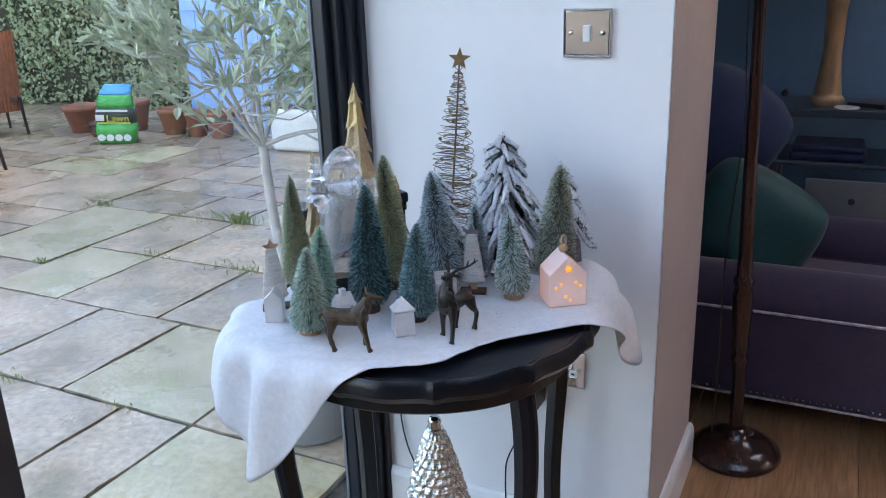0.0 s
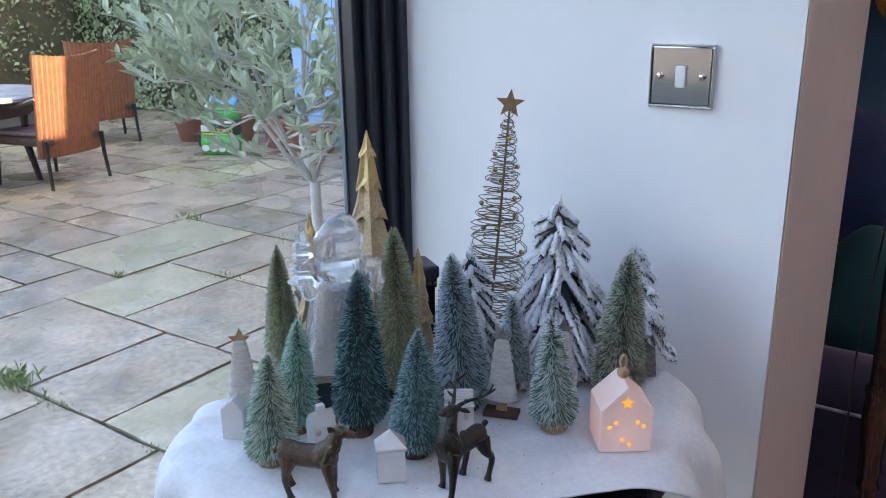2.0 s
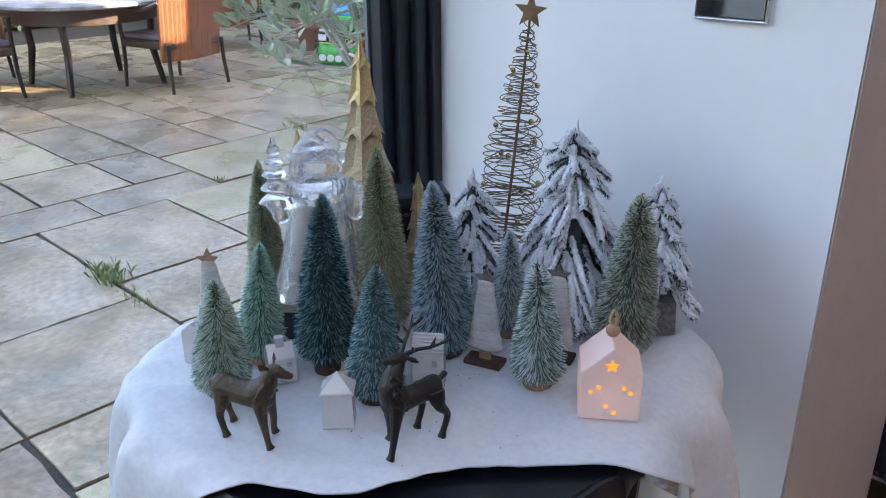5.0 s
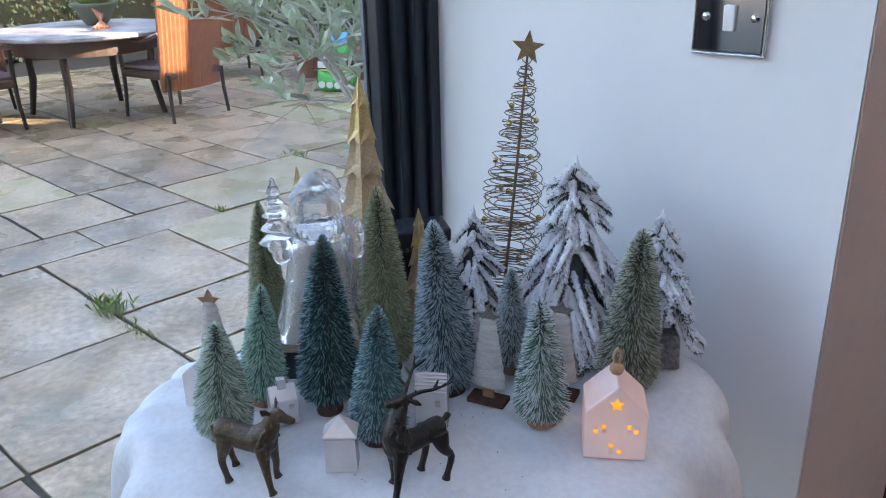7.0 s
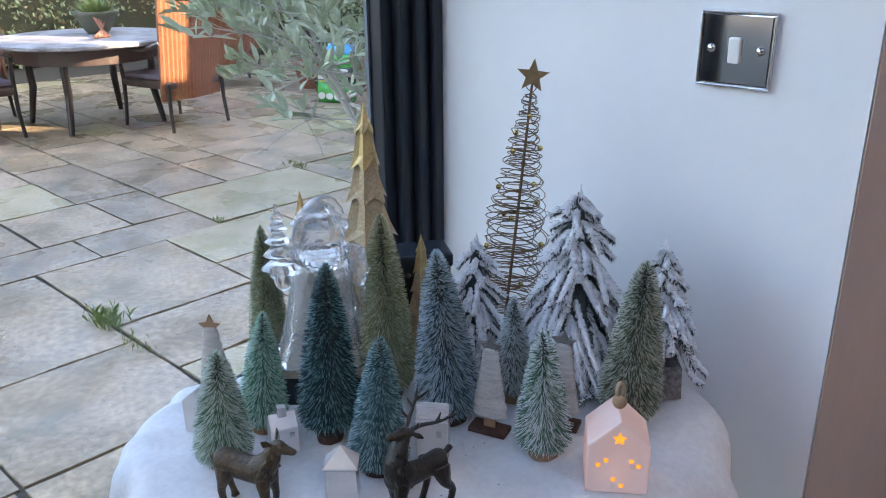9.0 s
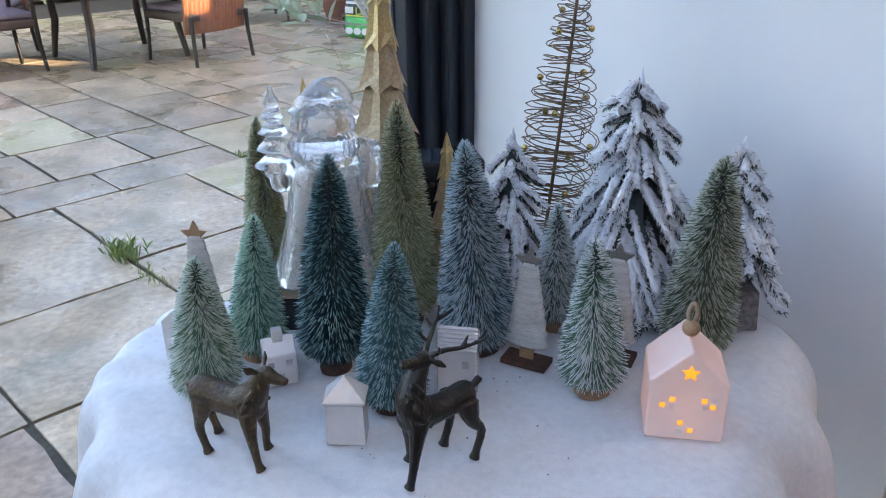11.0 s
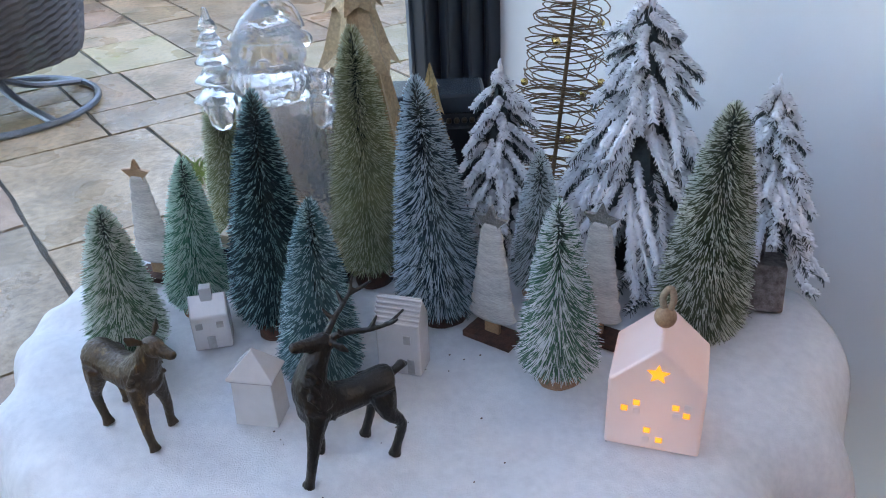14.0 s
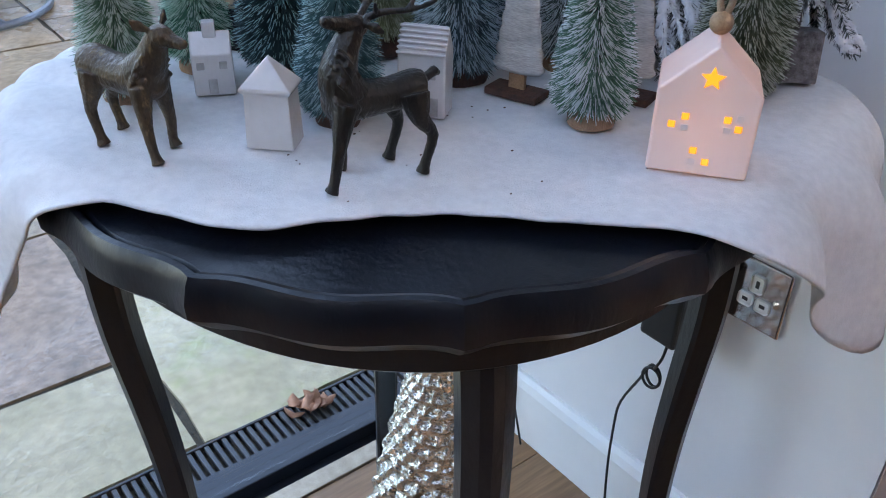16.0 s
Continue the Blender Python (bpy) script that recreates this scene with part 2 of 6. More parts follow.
block("wall_north", (WX - 0.012, WY, 0), (-0.299, 2.03, 2.45), M["wall"], 0.0, label="white painted wall stub beside the glazed door", category="wall")
# thin plate on the stub's end, warmer and darker than the wall colour
block("wall_reveal", (-0.298, WY + 0.003, 0), (-0.2965, 2.028, 2.45), M["reveal"], label="warm grey end face of the wall at the opening", category="wall")
block("wall_header", (-0.299, WY, 2.12), (2.6, 2.03, 2.45), M["wall"], label="white wall above the wide opening", category="wall")
block("wall_north_east", (2.6, WY, 0), (3.6, 2.03, 2.45), M["wall"], label="white wall past the opening", category="wall")
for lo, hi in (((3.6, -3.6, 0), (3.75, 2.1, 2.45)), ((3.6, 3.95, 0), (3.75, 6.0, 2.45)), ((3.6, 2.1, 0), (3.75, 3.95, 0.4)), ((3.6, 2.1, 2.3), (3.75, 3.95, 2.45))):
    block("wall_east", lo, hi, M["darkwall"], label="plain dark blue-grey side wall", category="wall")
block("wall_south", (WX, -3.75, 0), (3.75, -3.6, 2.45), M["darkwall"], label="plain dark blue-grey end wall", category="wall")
block("wall_window_head", (-1.12, -3.6, 2.15), (WX, WY, 2.45), M["wall"], label="white wall above the glazed doors", category="wall")
block("wall_window_end", (-1.12, -3.6, 0), (WX, -2.6, 2.15), M["wall"], label="white wall past the glazed doors", category="wall")
bm = bmesh.new()
for lo, hi in (((-1.12, -3.75, 2.45), (3.75, RL[2], 2.6)), ((-1.12, RL[3], 2.45), (3.75, 2.04, 2.6)), ((-1.12, 2.04, 2.45), (RS[0], 6.15, 2.6)), ((RS[1], 2.04, 2.45), (3.75, 6.15, 2.6)), ((RS[0], 2.04, 2.45), (RS[1], RS[2], 2.6)), ((RS[0], RS[3], 2.45), (RS[1], 6.15, 2.6)), ((RS[0] - 0.1, RS[2], 2.6), (RS[0], RS[3], 3.3)), ((RS[1], RS[2], 2.6), (RS[1] + 0.1, RS[3], 3.3)), ((RS[0] - 0.1, RS[2] - 0.1, 2.6), (RS[1] + 0.1, RS[2], 3.3)), ((RS[0] - 0.1, RS[3], 2.6), (RS[1] + 0.1, RS[3] + 0.1, 3.3)), ((-1.12, RL[2], 2.45), (RL[0], RL[3], 2.6)), ((RL[1], RL[2], 2.45), (3.75, RL[3], 2.6))):
    box(bm, lo, hi)
tagged(part("ceiling", bm, M["ceiling"]), "plain white ceiling with a rooflight opening and an added opening over the sitting room", "ceiling", "", "structure")

# oak boards on the floor, running along y
floor = tagged(block("floor", (-0.935, -3.6, -0.2), (3.6, 6.0, -0.012), M["oak"]), "warm oak board floor", "floor")
rng = random.Random(4)


def board_mesh(w, ln):
    bm = bmesh.new()
    box(bm, (0, 0, -0.012), (w - 0.0015, ln - 0.0015, 0.0), 0.0008, seg=1)
    me = bpy.data.meshes.new("board")
    bm.to_mesh(me)
    bm.free()
    me.materials.append(M["oak"])
    return me


boards = {ln: board_mesh(0.15, ln) for ln in (0.9, 1.2, 1.5, 1.8)}
for i in range(13):
    x, y = -0.92 + 0.15 * i, -0.4 - rng.random() * 1.0
    while y < 3.2:
        ln = rng.choice(list(boards))
        b = new("board", boards[ln])
        b.parent, b.location = floor, (x, y, 0)
        y += ln

# skirting round the wall stub
bm = bmesh.new()
prof = [(0, 0), (0.016, 0), (0.016, 0.105), (0.012, 0.118), (0.006, 0.125), (0, 0.125)]


def skirt(bm, a, b, out):
    a, b, out = Vector(a), Vector(b), Vector(out)
    va = [bm.verts.new(a + out * d + Vector((0, 0, z))) for d, z in prof]
    vb = [bm.verts.new(b + out * d + Vector((0, 0, z))) for d, z in prof]
    for i in range(len(prof)):
        j = (i + 1) % len(prof)
        bm.faces.new((va[i], va[j], vb[j], vb[i]))
    bm.faces.new(list(reversed(va))), bm.faces.new(vb)


skirt(bm, (WX + 0.002, WY, 0.001), (-0.28, WY, 0.001), (0, -1, 0))
skirt(bm, (-0.2963, WY - 0.014, 0.001), (-0.2963, 2.03, 0.001), (1, 0, 0))
bmesh.ops.recalc_face_normals(bm, faces=bm.faces)
tagged(part("baseboard", bm, M["skirting"]), "white gloss skirting board along the wall stub", "skirting board", "", "structure")

# glazed doors: fixed frame, mullion, panes, stepped jamb in the corner
win = thing("window_1", pose(0, 0, 0), "large anthracite framed glazed patio door", "glazed door", "", "structure")
for lo, hi in (((-1.020, 1.452, -0.02), (-0.985, WY - 0.001, 2.15)), ((-0.985, 1.474, 0.0), (-0.966, WY - 0.001, 2.15)), ((-0.966, 1.497, 0.0), (-0.950, WY - 0.001, 2.15)), ((-0.950, 1.520, 0.0), (-0.9385, WY - 0.001, 2.15))):
    block("jamb", lo, hi, M["frame"], 0.003, parent=win)
block("gasket", (-1.019, 1.4475, 0.06), (-1.012, 1.4520, 2.12), M["frame_edge"], parent=win)
block("mullion", (-1.075, YM - 0.06, 0.0), (-0.945, YM, 2.15), M["frame"], 0.004, parent=win)
block("jamb", (-1.075, -2.6, 0.0), (-0.945, -2.52, 2.15), M["frame"], 0.004, parent=win)
block("head", (-1.075, -2.52, 2.07), (-0.9452, 1.452, 2.15), M["frame"], 0.004, parent=win)
for lo, hi in (((-1.118, -2.6, -0.16), (-1.098, 1.54, -0.085)), ((-1.098, -2.6, -0.16), (-1.070, 1.54, -0.105)), ((-1.070, -2.6, -0.16), (-1.048, 1.54, -0.050)), ((-1.048, -2.6, -0.16), (-1.026, 1.452, -0.075)), ((-1.026, -2.6, -0.16), (-0.998, 1.452, -0.004)), ((-0.998, -2.6, -0.16), (-0.955, 1.474, -0.030))):
    block("threshold_rail", lo, hi, M["frame"], 0.002, parent=win)
for a, b in ((YM + 0.001, 1.4515), (-2.519, YM - 0.061)):
    bm = bmesh.new()
    box(bm, (-1.014, a, -0.003), (-1.008, b, 2.069))
    p = part("pane", bm, clear_pane("clear_glass"), win)
    p.visible_shadow = False
tagged(block("trim", (-0.9545, -2.6, -0.012), (-0.921, 1.497, 0.004), M["brass"], 0.0015), "dull brass floor strip at the door", "floor strip")

# ---------------------------------------------------------------- side table with scalloped top
CX, CY = -0.62, 1.165


def top_r(a):
    """The radius of the table top: shallow lobes that meet in twelve points."""
    k = ((math.degrees(a) + 31) % 30) / 30
    lobe = math.sin(math.pi * k)
    return 0.2990 - 0.017 * lobe ** 0.5 + 0.011 * lobe ** 2.5


table = thing("side_table", pose(CX, CY, 0), "black painted side table with scalloped moulded top and curved legs", "table")
bm = bmesh.new()
NA = 240
prof = [(0.0, 0.7545), (0.90, 0.7545), (0.955, 0.7548), (0.962, 0.7525), (0.968, 0.7525), (0.975, 0.7575), (0.99, 0.7575), (1.0, 0.753), (1.012, 0.742), (1.01, 0.732), (0.985, 0.724), (0.952, 0.715), (0.90, 0.711), (0.0, 0.711)]
rings = []
for f, z in prof:
    rings.append([bm.verts.new((f * top_r(a) * math.cos(a), f * top_r(a) * math.sin(a), z)) for a in (2 * math.pi * i / NA for i in range(NA))] if f else [bm.verts.new((0, 0, z))])
for a, b in zip(rings, rings[1:]):
    for i in range(NA):
        j = (i + 1) % NA
        if len(a) == 1:
            bm.faces.new((a[0], b[i], b[j]))
        elif len(b) == 1:
            bm.faces.new((a[j], a[i], b[0]))
        else:
            bm.faces.new((a[j], a[i], b[i], b[j]))
bmesh.ops.recalc_face_normals(bm, faces=bm.faces)
tt = part("tabletop", bm, M["blackwood"], table, smooth=True)
tt.data.set_sharp_from_angle(angle=radians(24))
bm = bmesh.new()
lathe(bm, [(0.20, 0.686), (0.258, 0.686), (0.262, 0.69), (0.262, 0.711), (0.20, 0.711)], 96, wob=lambda a, z: 1 + 0.012 * math.cos(4 * (a + radians(31))))
part("apron", bm, M["blackwood"], table)
for deg, k, kf in ((-26, 0.93, 0.93), (56, 1.07, 1.07), (154, 0.93, 0.93), (-124, 1.07, 0.96)):
    a = radians(deg)
    d = Vector((math.cos(a), math.sin(a), 0))
    line = [(0.252 * k, 0.711), (0.263 * k, 0.67), (0.270 * k, 0.61), (0.271 * k, 0.53), (0.265 * k, 0.44), (0.260 * k, 0.35), (0.260 * k, 0.25), (0.268 * k, 0.14), (0.282 * k, 0.06), (0.294 * k, 0.0)]
    sp = spline([d * (r * (1 + (kf / k - 1) * (1 - z / 0.711))) + Vector((0, 0, z)) for r, z in line], 4)
    bm = bmesh.new()
    rings = []
    s = Vector((-d.y, d.x, 0))
    for i, p in enumerate(sp):
        t = i / (len(sp) - 1)
        w, dp = 0.019 - 0.006 * t, 0.020 - 0.007 * t
        c = 0.78
        rings.append([bm.verts.new(p + s * (w * x) + d * (dp * y)) for x, y in ((-1, -c), (-c, -1), (c, -1), (1, -c), (1, 0.35), (0.45, 0.85), (0, 1), (-0.45, 0.85), (-1, 0.35))])
    for a1, b1 in zip(rings, rings[1:]):
        for i in range(9):
            bm.faces.new((a1[i], a1[(i + 1) % 9], b1[(i + 1) % 9], b1[i]))
    bm.faces.new(rings[0]), bm.faces.new(rings[-1])
    bmesh.ops.recalc_face_normals(bm, faces=bm.faces)
    part("leg", bm, M["blackwood"], table)

# white felt cloth: how far it reaches from the middle, by angle
REACH = [(-180, 0.262), (-166, 0.262), (-158, 0.285), (-152, 0.36), (-145, 0.415), (-135, 0.445), (-125, 0.465), (-116, 0.50), (-109, 0.51), (-103, 0.465), (-97, 0.405), (-91, 0.345), (-85.6, 0.305), (-83, 0.281), (-79, 0.265), (-70, 0.257), (-61, 0.2516), (-54, 0.2365), (-47, 0.219), (-38, 0.2085), (-27, 0.211), (-16.7, 0.2297), (-6.3, 0.2555), (0, 0.286), (3, 0.312), (9, 0.345), (15, 0.375), (20, 0.405), (24, 0.450), (28, 0.480), (32, 0.470), (36, 0.437), (41, 0.402), (46, 0.385), (54, 0.375), (60, 0.352), (66, 0.362), (75, 0.352), (84, 0.33), (100, 0.305), (120, 0.27), (150, 0.262), (180, 0.262)]


def reach(deg):
    return sum(float(np.interp((deg + o + 180) % 360 - 180, [q[0] for q in REACH], [q[1] for q in REACH])) * w for o, w in ((-4, 0.15), (-2, 0.22), (0, 0.26), (2, 0.22), (4, 0.15)))


def felt(deg, s):
    """A point of the cloth, s metres from the middle along its surface."""
    a = radians(deg)
    west = max(0, math.cos(radians(deg + 145))) ** 3
    rt = 0.278 + 0.030 * west + 0.062 * math.exp(-((deg - 53) / 17) ** 2)
    rb = 0.030 + 0.020 * west + 0.030 * max(0, math.cos(radians(deg - 15)))
    pm = radians(80) - radians(26) * math.exp(-((deg - 56) / 16) ** 2)
    e = s - rt
    r, z = s, 0.0
    if e > 0:
        ph = min(e / rb, pm)
        r, z = rt + rb * math.sin(ph), -rb * (1 - math.cos(ph))
        ex = max(0, e - rb * pm)
        r, z = r + ex * math.cos(pm), z - ex * math.sin(pm)
        fold = min(1, e / 0.09)
        r += fold * (0.013 * math.sin(a * 13 + 0.6) + 0.007 * math.sin(a * 23 + 2.0))
    x, y = r * math.cos(a), r * math.sin(a)
    crease = max(0.0, min(1.0, (s - 0.13) / 0.12)) * max(0.0, math.cos(radians(deg + 118))) ** 2
    z += 0.0050 * crease * (1 - abs(2 * noise.noise(Vector((x * 9 + y * 5, y * 30 - x * 14, 0.4))))) - 0.0025 * crease
    z += 0.0012 * noise.noise(Vector((x * 14, y * 14, 3.1))) + 0.0006 * noise.noise(Vector((x * 45, y * 45, 1.7)))
    return (CX + x, min(CY + y, WY - 0.004), TOP - 0.0012 + z)


bm = bmesh.new()
NA, NS = 300, 46
grid = []
for i in range(NA):
    deg = -180 + 360 * i / NA
    sm = reach(deg) + 0.0008 * math.sin(radians(deg) * 37)
    grid.append([bm.verts.new(felt(deg, sm * (0.02 + 0.98 * (k / (NS - 1)) ** 0.8))) for k in range(NS)])
mid = bm.verts.new((CX, CY, TOP - 0.001))
for i in range(NA):
    a, b = grid[i], grid[(i + 1) % NA]
    bm.faces.new((mid, a[0], b[0]))
    for k in range(NS - 1):
        bm.faces.new((a[k], a[k + 1], b[k + 1], b[k]))
cloth = part("felt_cloth", bm, M["felt"], smooth=True)
tagged(cloth, "white felt cloth with a wavy cut edge over the table", "cloth")
so = cloth.modifiers.new("thick", "SOLIDIFY")
so.thickness, so.offset = 0.002, -1.0

# ---------------------------------------------------------------- bottle-brush trees


def brush_mats(name, dark, light, tip):
    return [mat(name + "_bristle", tuple(0.78 * c for c in dark), 0.5, col2=tuple(1.0 * c for c in light), scale=60, fine=0.3), mat(name + "_frost", tuple(min(0.9, 1.25 * c + 0.04) for c in tip), 0.5, col2=tuple(c for c in tip), scale=150, fine=0.3)]


# dark colour that puts shade into the inside of the brush trees
SHADE_CORE = mat("bristle_shade_core", (0.022, 0.032, 0.026), 0.7, col2=(0.036, 0.046, 0.036), scale=120, fine=0.3)


def brush_tree(at, h, r, mats, label, count=4200, tips=0.8, base=("disc", 0.016, 0.013), base_mat="woodslice", lean=(0, 0), seed=1, tilt=(0.05, -0.5), bw=0.0007, tipw=1.5, taper=0.75, rime=0.84):
    """A wire-stemmed brush tree on a small wooden foot: bristles stand out all round, their ends frosted."""
    rnd = np.random.RandomState(seed)
    count, bw = int(count * 2.5), bw * 0.52
    t = thing("bottle_brush_tree", pose(at[0], at[1], TOP, lean[0], lean[1], 0), label, "decorative tree", "bottle-brush trees on the table")
    kind, br, bh = base
    bm = bmesh.new()
    lathe(bm, [(br * 0.96, 0), (br, 0.002), (br, bh - 0.002), (br * 0.94, bh)], 20, wob=lambda a, z: 1 + 0.04 * math.sin(3 * a + seed) + 0.02 * math.sin(7 * a))
    part("foot", bm, M[base_mat], t)
    z0, hh = bh + 0.012, h - bh - 0.012

    def cone(u):
        return r * min(1, 0.10 + 0.90 * (1 - u) ** taper) * (1 if u > 0.10 else 0.74 + 2.6 * u)
    # wire stem widened to a dark cone, painted shade between the bristles
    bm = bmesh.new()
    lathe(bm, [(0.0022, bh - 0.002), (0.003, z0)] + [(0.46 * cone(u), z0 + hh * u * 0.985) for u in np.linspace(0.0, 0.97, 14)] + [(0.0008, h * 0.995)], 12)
    part("stem", bm, SHADE_CORE, t)
    u = 1 - rnd.rand(count) ** 0.62 * 0.995
    a = np.arange(count) * 2.39996 + rnd.rand(count) * 0.5
    ln = np.array([cone(v) for v in u]) * (0.86 + 0.24 * rnd.rand(count))
    tl = tilt[1] + (tilt[0] - tilt[1]) * u + 1.1 * u ** 7 + 0.11 * rnd.randn(count)
    rad = np.stack([np.cos(a), np.sin(a), np.zeros(count)], 1)
    up = np.array([0, 0, 1.0])
    side = np.stack([-np.sin(a), np.cos(a), np.zeros(count)], 1)
    d = rad * np.cos(tl)[:, None] + up * np.sin(tl)[:, None] + side * (0.09 * rnd.randn(count))[:, None]
    root = np.stack([np.zeros(count), np.zeros(count), z0 + hh * u], 1)
    nrm = np.cross(d, side)
    V, F, S = [], [], []
    frost = rnd.rand(count) < tips * (0.50 + 0.3 * u ** 3)
    offs = [(1.0, 0.0), (-0.5, 0.87), (-0.5, -0.87)]
    for k, (fr, w) in enumerate(((0.36, 1.0), (rime - 0.25 * u ** 4, 0.85), (1.0, 0.62))):
        ww = np.where(frost & (k > 0), 0.95 * tipw if k > 1 else 1.1, 1.0) * w * bw
        for ox, oy in offs:
            V.append(root + d * (ln * fr)[:, None] + side * (ox * ww)[:, None] + nrm * (oy * ww)[:, None])
    V = np.stack(V, 1).reshape(-1, 3)
    quads = [(0, 1, 4, 3), (1, 2, 5, 4), (2, 0, 3, 5), (3, 4, 7, 6), (4, 5, 8, 7), (5, 3, 6, 8)]
    base_i = np.arange(count) * 9
    for i in range(count):
        o = int(base_i[i])
        for q, f in enumerate(quads):
            F.append((o + f[0], o + f[1], o + f[2], o + f[3]))
            S.append(1 if q > 2 and frost[i] else 0)
        F.append((o + 6, o + 7, o + 8))
        S.append(1 if frost[i] else 0)
    raw("bristles", V.tolist(), F, mats, t, slots=S)
    return t


OLIVE = brush_mats("olive", (0.20, 0.22, 0.095), (0.29, 0.31, 0.15), (0.56, 0.58, 0.42))
TEAL = brush_mats("teal", (0.005, 0.030, 0.034), (0.011, 0.050, 0.052), (0.24, 0.42, 0.43))
BLUE = brush_mats("steel_blue", (0.016, 0.048, 0.060), (0.035, 0.080, 0.095), (0.40, 0.50, 0.54))
DUSTY = brush_mats("dusty_teal", (0.030, 0.110, 0.118), (0.065, 0.16, 0.165), (0.36, 0.52, 0.53))
MINT = brush_mats("mint", (0.055, 0.22, 0.135), (0.10, 0.29, 0.19), (0.50, 0.66, 0.57))
PALE = brush_mats("pale_sage", (0.07, 0.17, 0.09), (0.12, 0.25, 0.14), (0.56, 0.64, 0.57))
SAGE = brush_mats("moss_green", (0.060, 0.080, 0.034), (0.11, 0.135, 0.065), (0.54, 0.57, 0.48))
GREEN = brush_mats("frosted_green", (0.055, 0.165, 0.095), (0.10, 0.23, 0.145), (0.74, 0.79, 0.79))
GREYG = brush_mats("frosted_grey_green", (0.035, 0.062, 0.055), (0.06, 0.095, 0.085), (0.50, 0.57, 0.58))

brush_tree((-0.857, 1.123), 0.206, 0.034, OLIVE, "slim olive green bottle-brush tree with sparkling bristles", 5200, 0.85, ("d", 0.016, 0.012), "redbark", seed=3, bw=0.0006, tipw=1.1)
brush_tree((-0.698, 1.186), 0.236, 0.041, OLIVE, "tall olive green bottle-brush tree with fine glittery bristles", 7000, 0.85, ("d", 0.018, 0.02), "redbark", seed=4, bw=0.0006, tipw=1.1, lean=(-1.5, -2.6), taper=0.62)
brush_tree((-0.679, 1.076), 0.212, 0.041, TEAL, "dark teal bottle-brush tree on a bark slice foot", 5200, 0.6, ("d", 0.0155, 0.022), "redbark", seed=5, tipw=1.15, taper=0.7, lean=(-3.2, -1.0))
brush_tree((-0.606, 1.202), 0.215, 0.044, BLUE, "steel blue bottle-brush tree with frosted tips", 4600, 1.05, ("d", 0.020, 0.016), "redbark", rime=0.76, seed=6, bw=0.0008, tipw=1.3, taper=0.68, lean=(2.7, -2.9))
brush_tree((-0.593, 1.074), 0.159, 0.037, DUSTY, "dusty blue-green bottle-brush tree on a bark slice", 4200, 0.7, ("d", 0.0165, 0.012), "redbark", seed=7, tipw=1.2, taper=0.72, lean=(-1.8, 2.0))
brush_tree((-0.725, 0.966), 0.139, 0.037, PALE, "pale sage bottle-brush tree with white tips", 3000, 1.05, ("d", 0.017, 0.012), "woodslice", rime=0.72, seed=8, tipw=1.3, taper=0.7, lean=(-0.8, 2.0))
brush_tree((-0.753, 1.036), 0.149, 0.033, MINT, "mint green bottle-brush tree with white tips", 3000, 1.1, ("d", 0.0155, 0.012), "woodslice", rime=0.74, seed=9, tipw=1.25, taper=0.7, lean=(-3.4, 2.3))
brush_tree((-0.581, 1.288), 0.139, 0.029, GREYG, "grey-green frosted bottle-brush tree", 2800, 1.2, ("d", 0.014, 0.012), "woodslice", rime=0.70, seed=10, tipw=1.3, taper=0.7)
brush_tree((-0.480, 1.220), 0.147, 0.036, GREEN, "bright green bottle-brush tree heavily frosted with white", 2700, 0.85, ("d", 0.0175, 0.012), "woodslice", rime=0.55, seed=11, bw=0.0008, tipw=1.4, taper=0.72, lean=(-2.8, -5.0))
brush_tree((-0.455, 1.352), 0.205, 0.042, SAGE, "leaning moss green bottle-brush tree dusted with frost", 5600, 0.95, ("d", 0.016, 0.012), "redbark", lean=(3, 4.5), seed=12, bw=0.0007, tipw=1.15, taper=0.62)

# ---------------------------------------------------------------- snow-flocked pines
FLOCK = mat("white_flock", (0.86, 0.87, 0.89), 0.95, col2=(0.76, 0.775, 0.81), scale=220, fine=0.3, bump=1.0, bump_scale=700, spec=0.1)
NEEDLE = mat("dark_pine_needle", (0.018, 0.030, 0.032), 0.6, col2=(0.050, 0.070, 0.068), scale=120, fine=0.3)


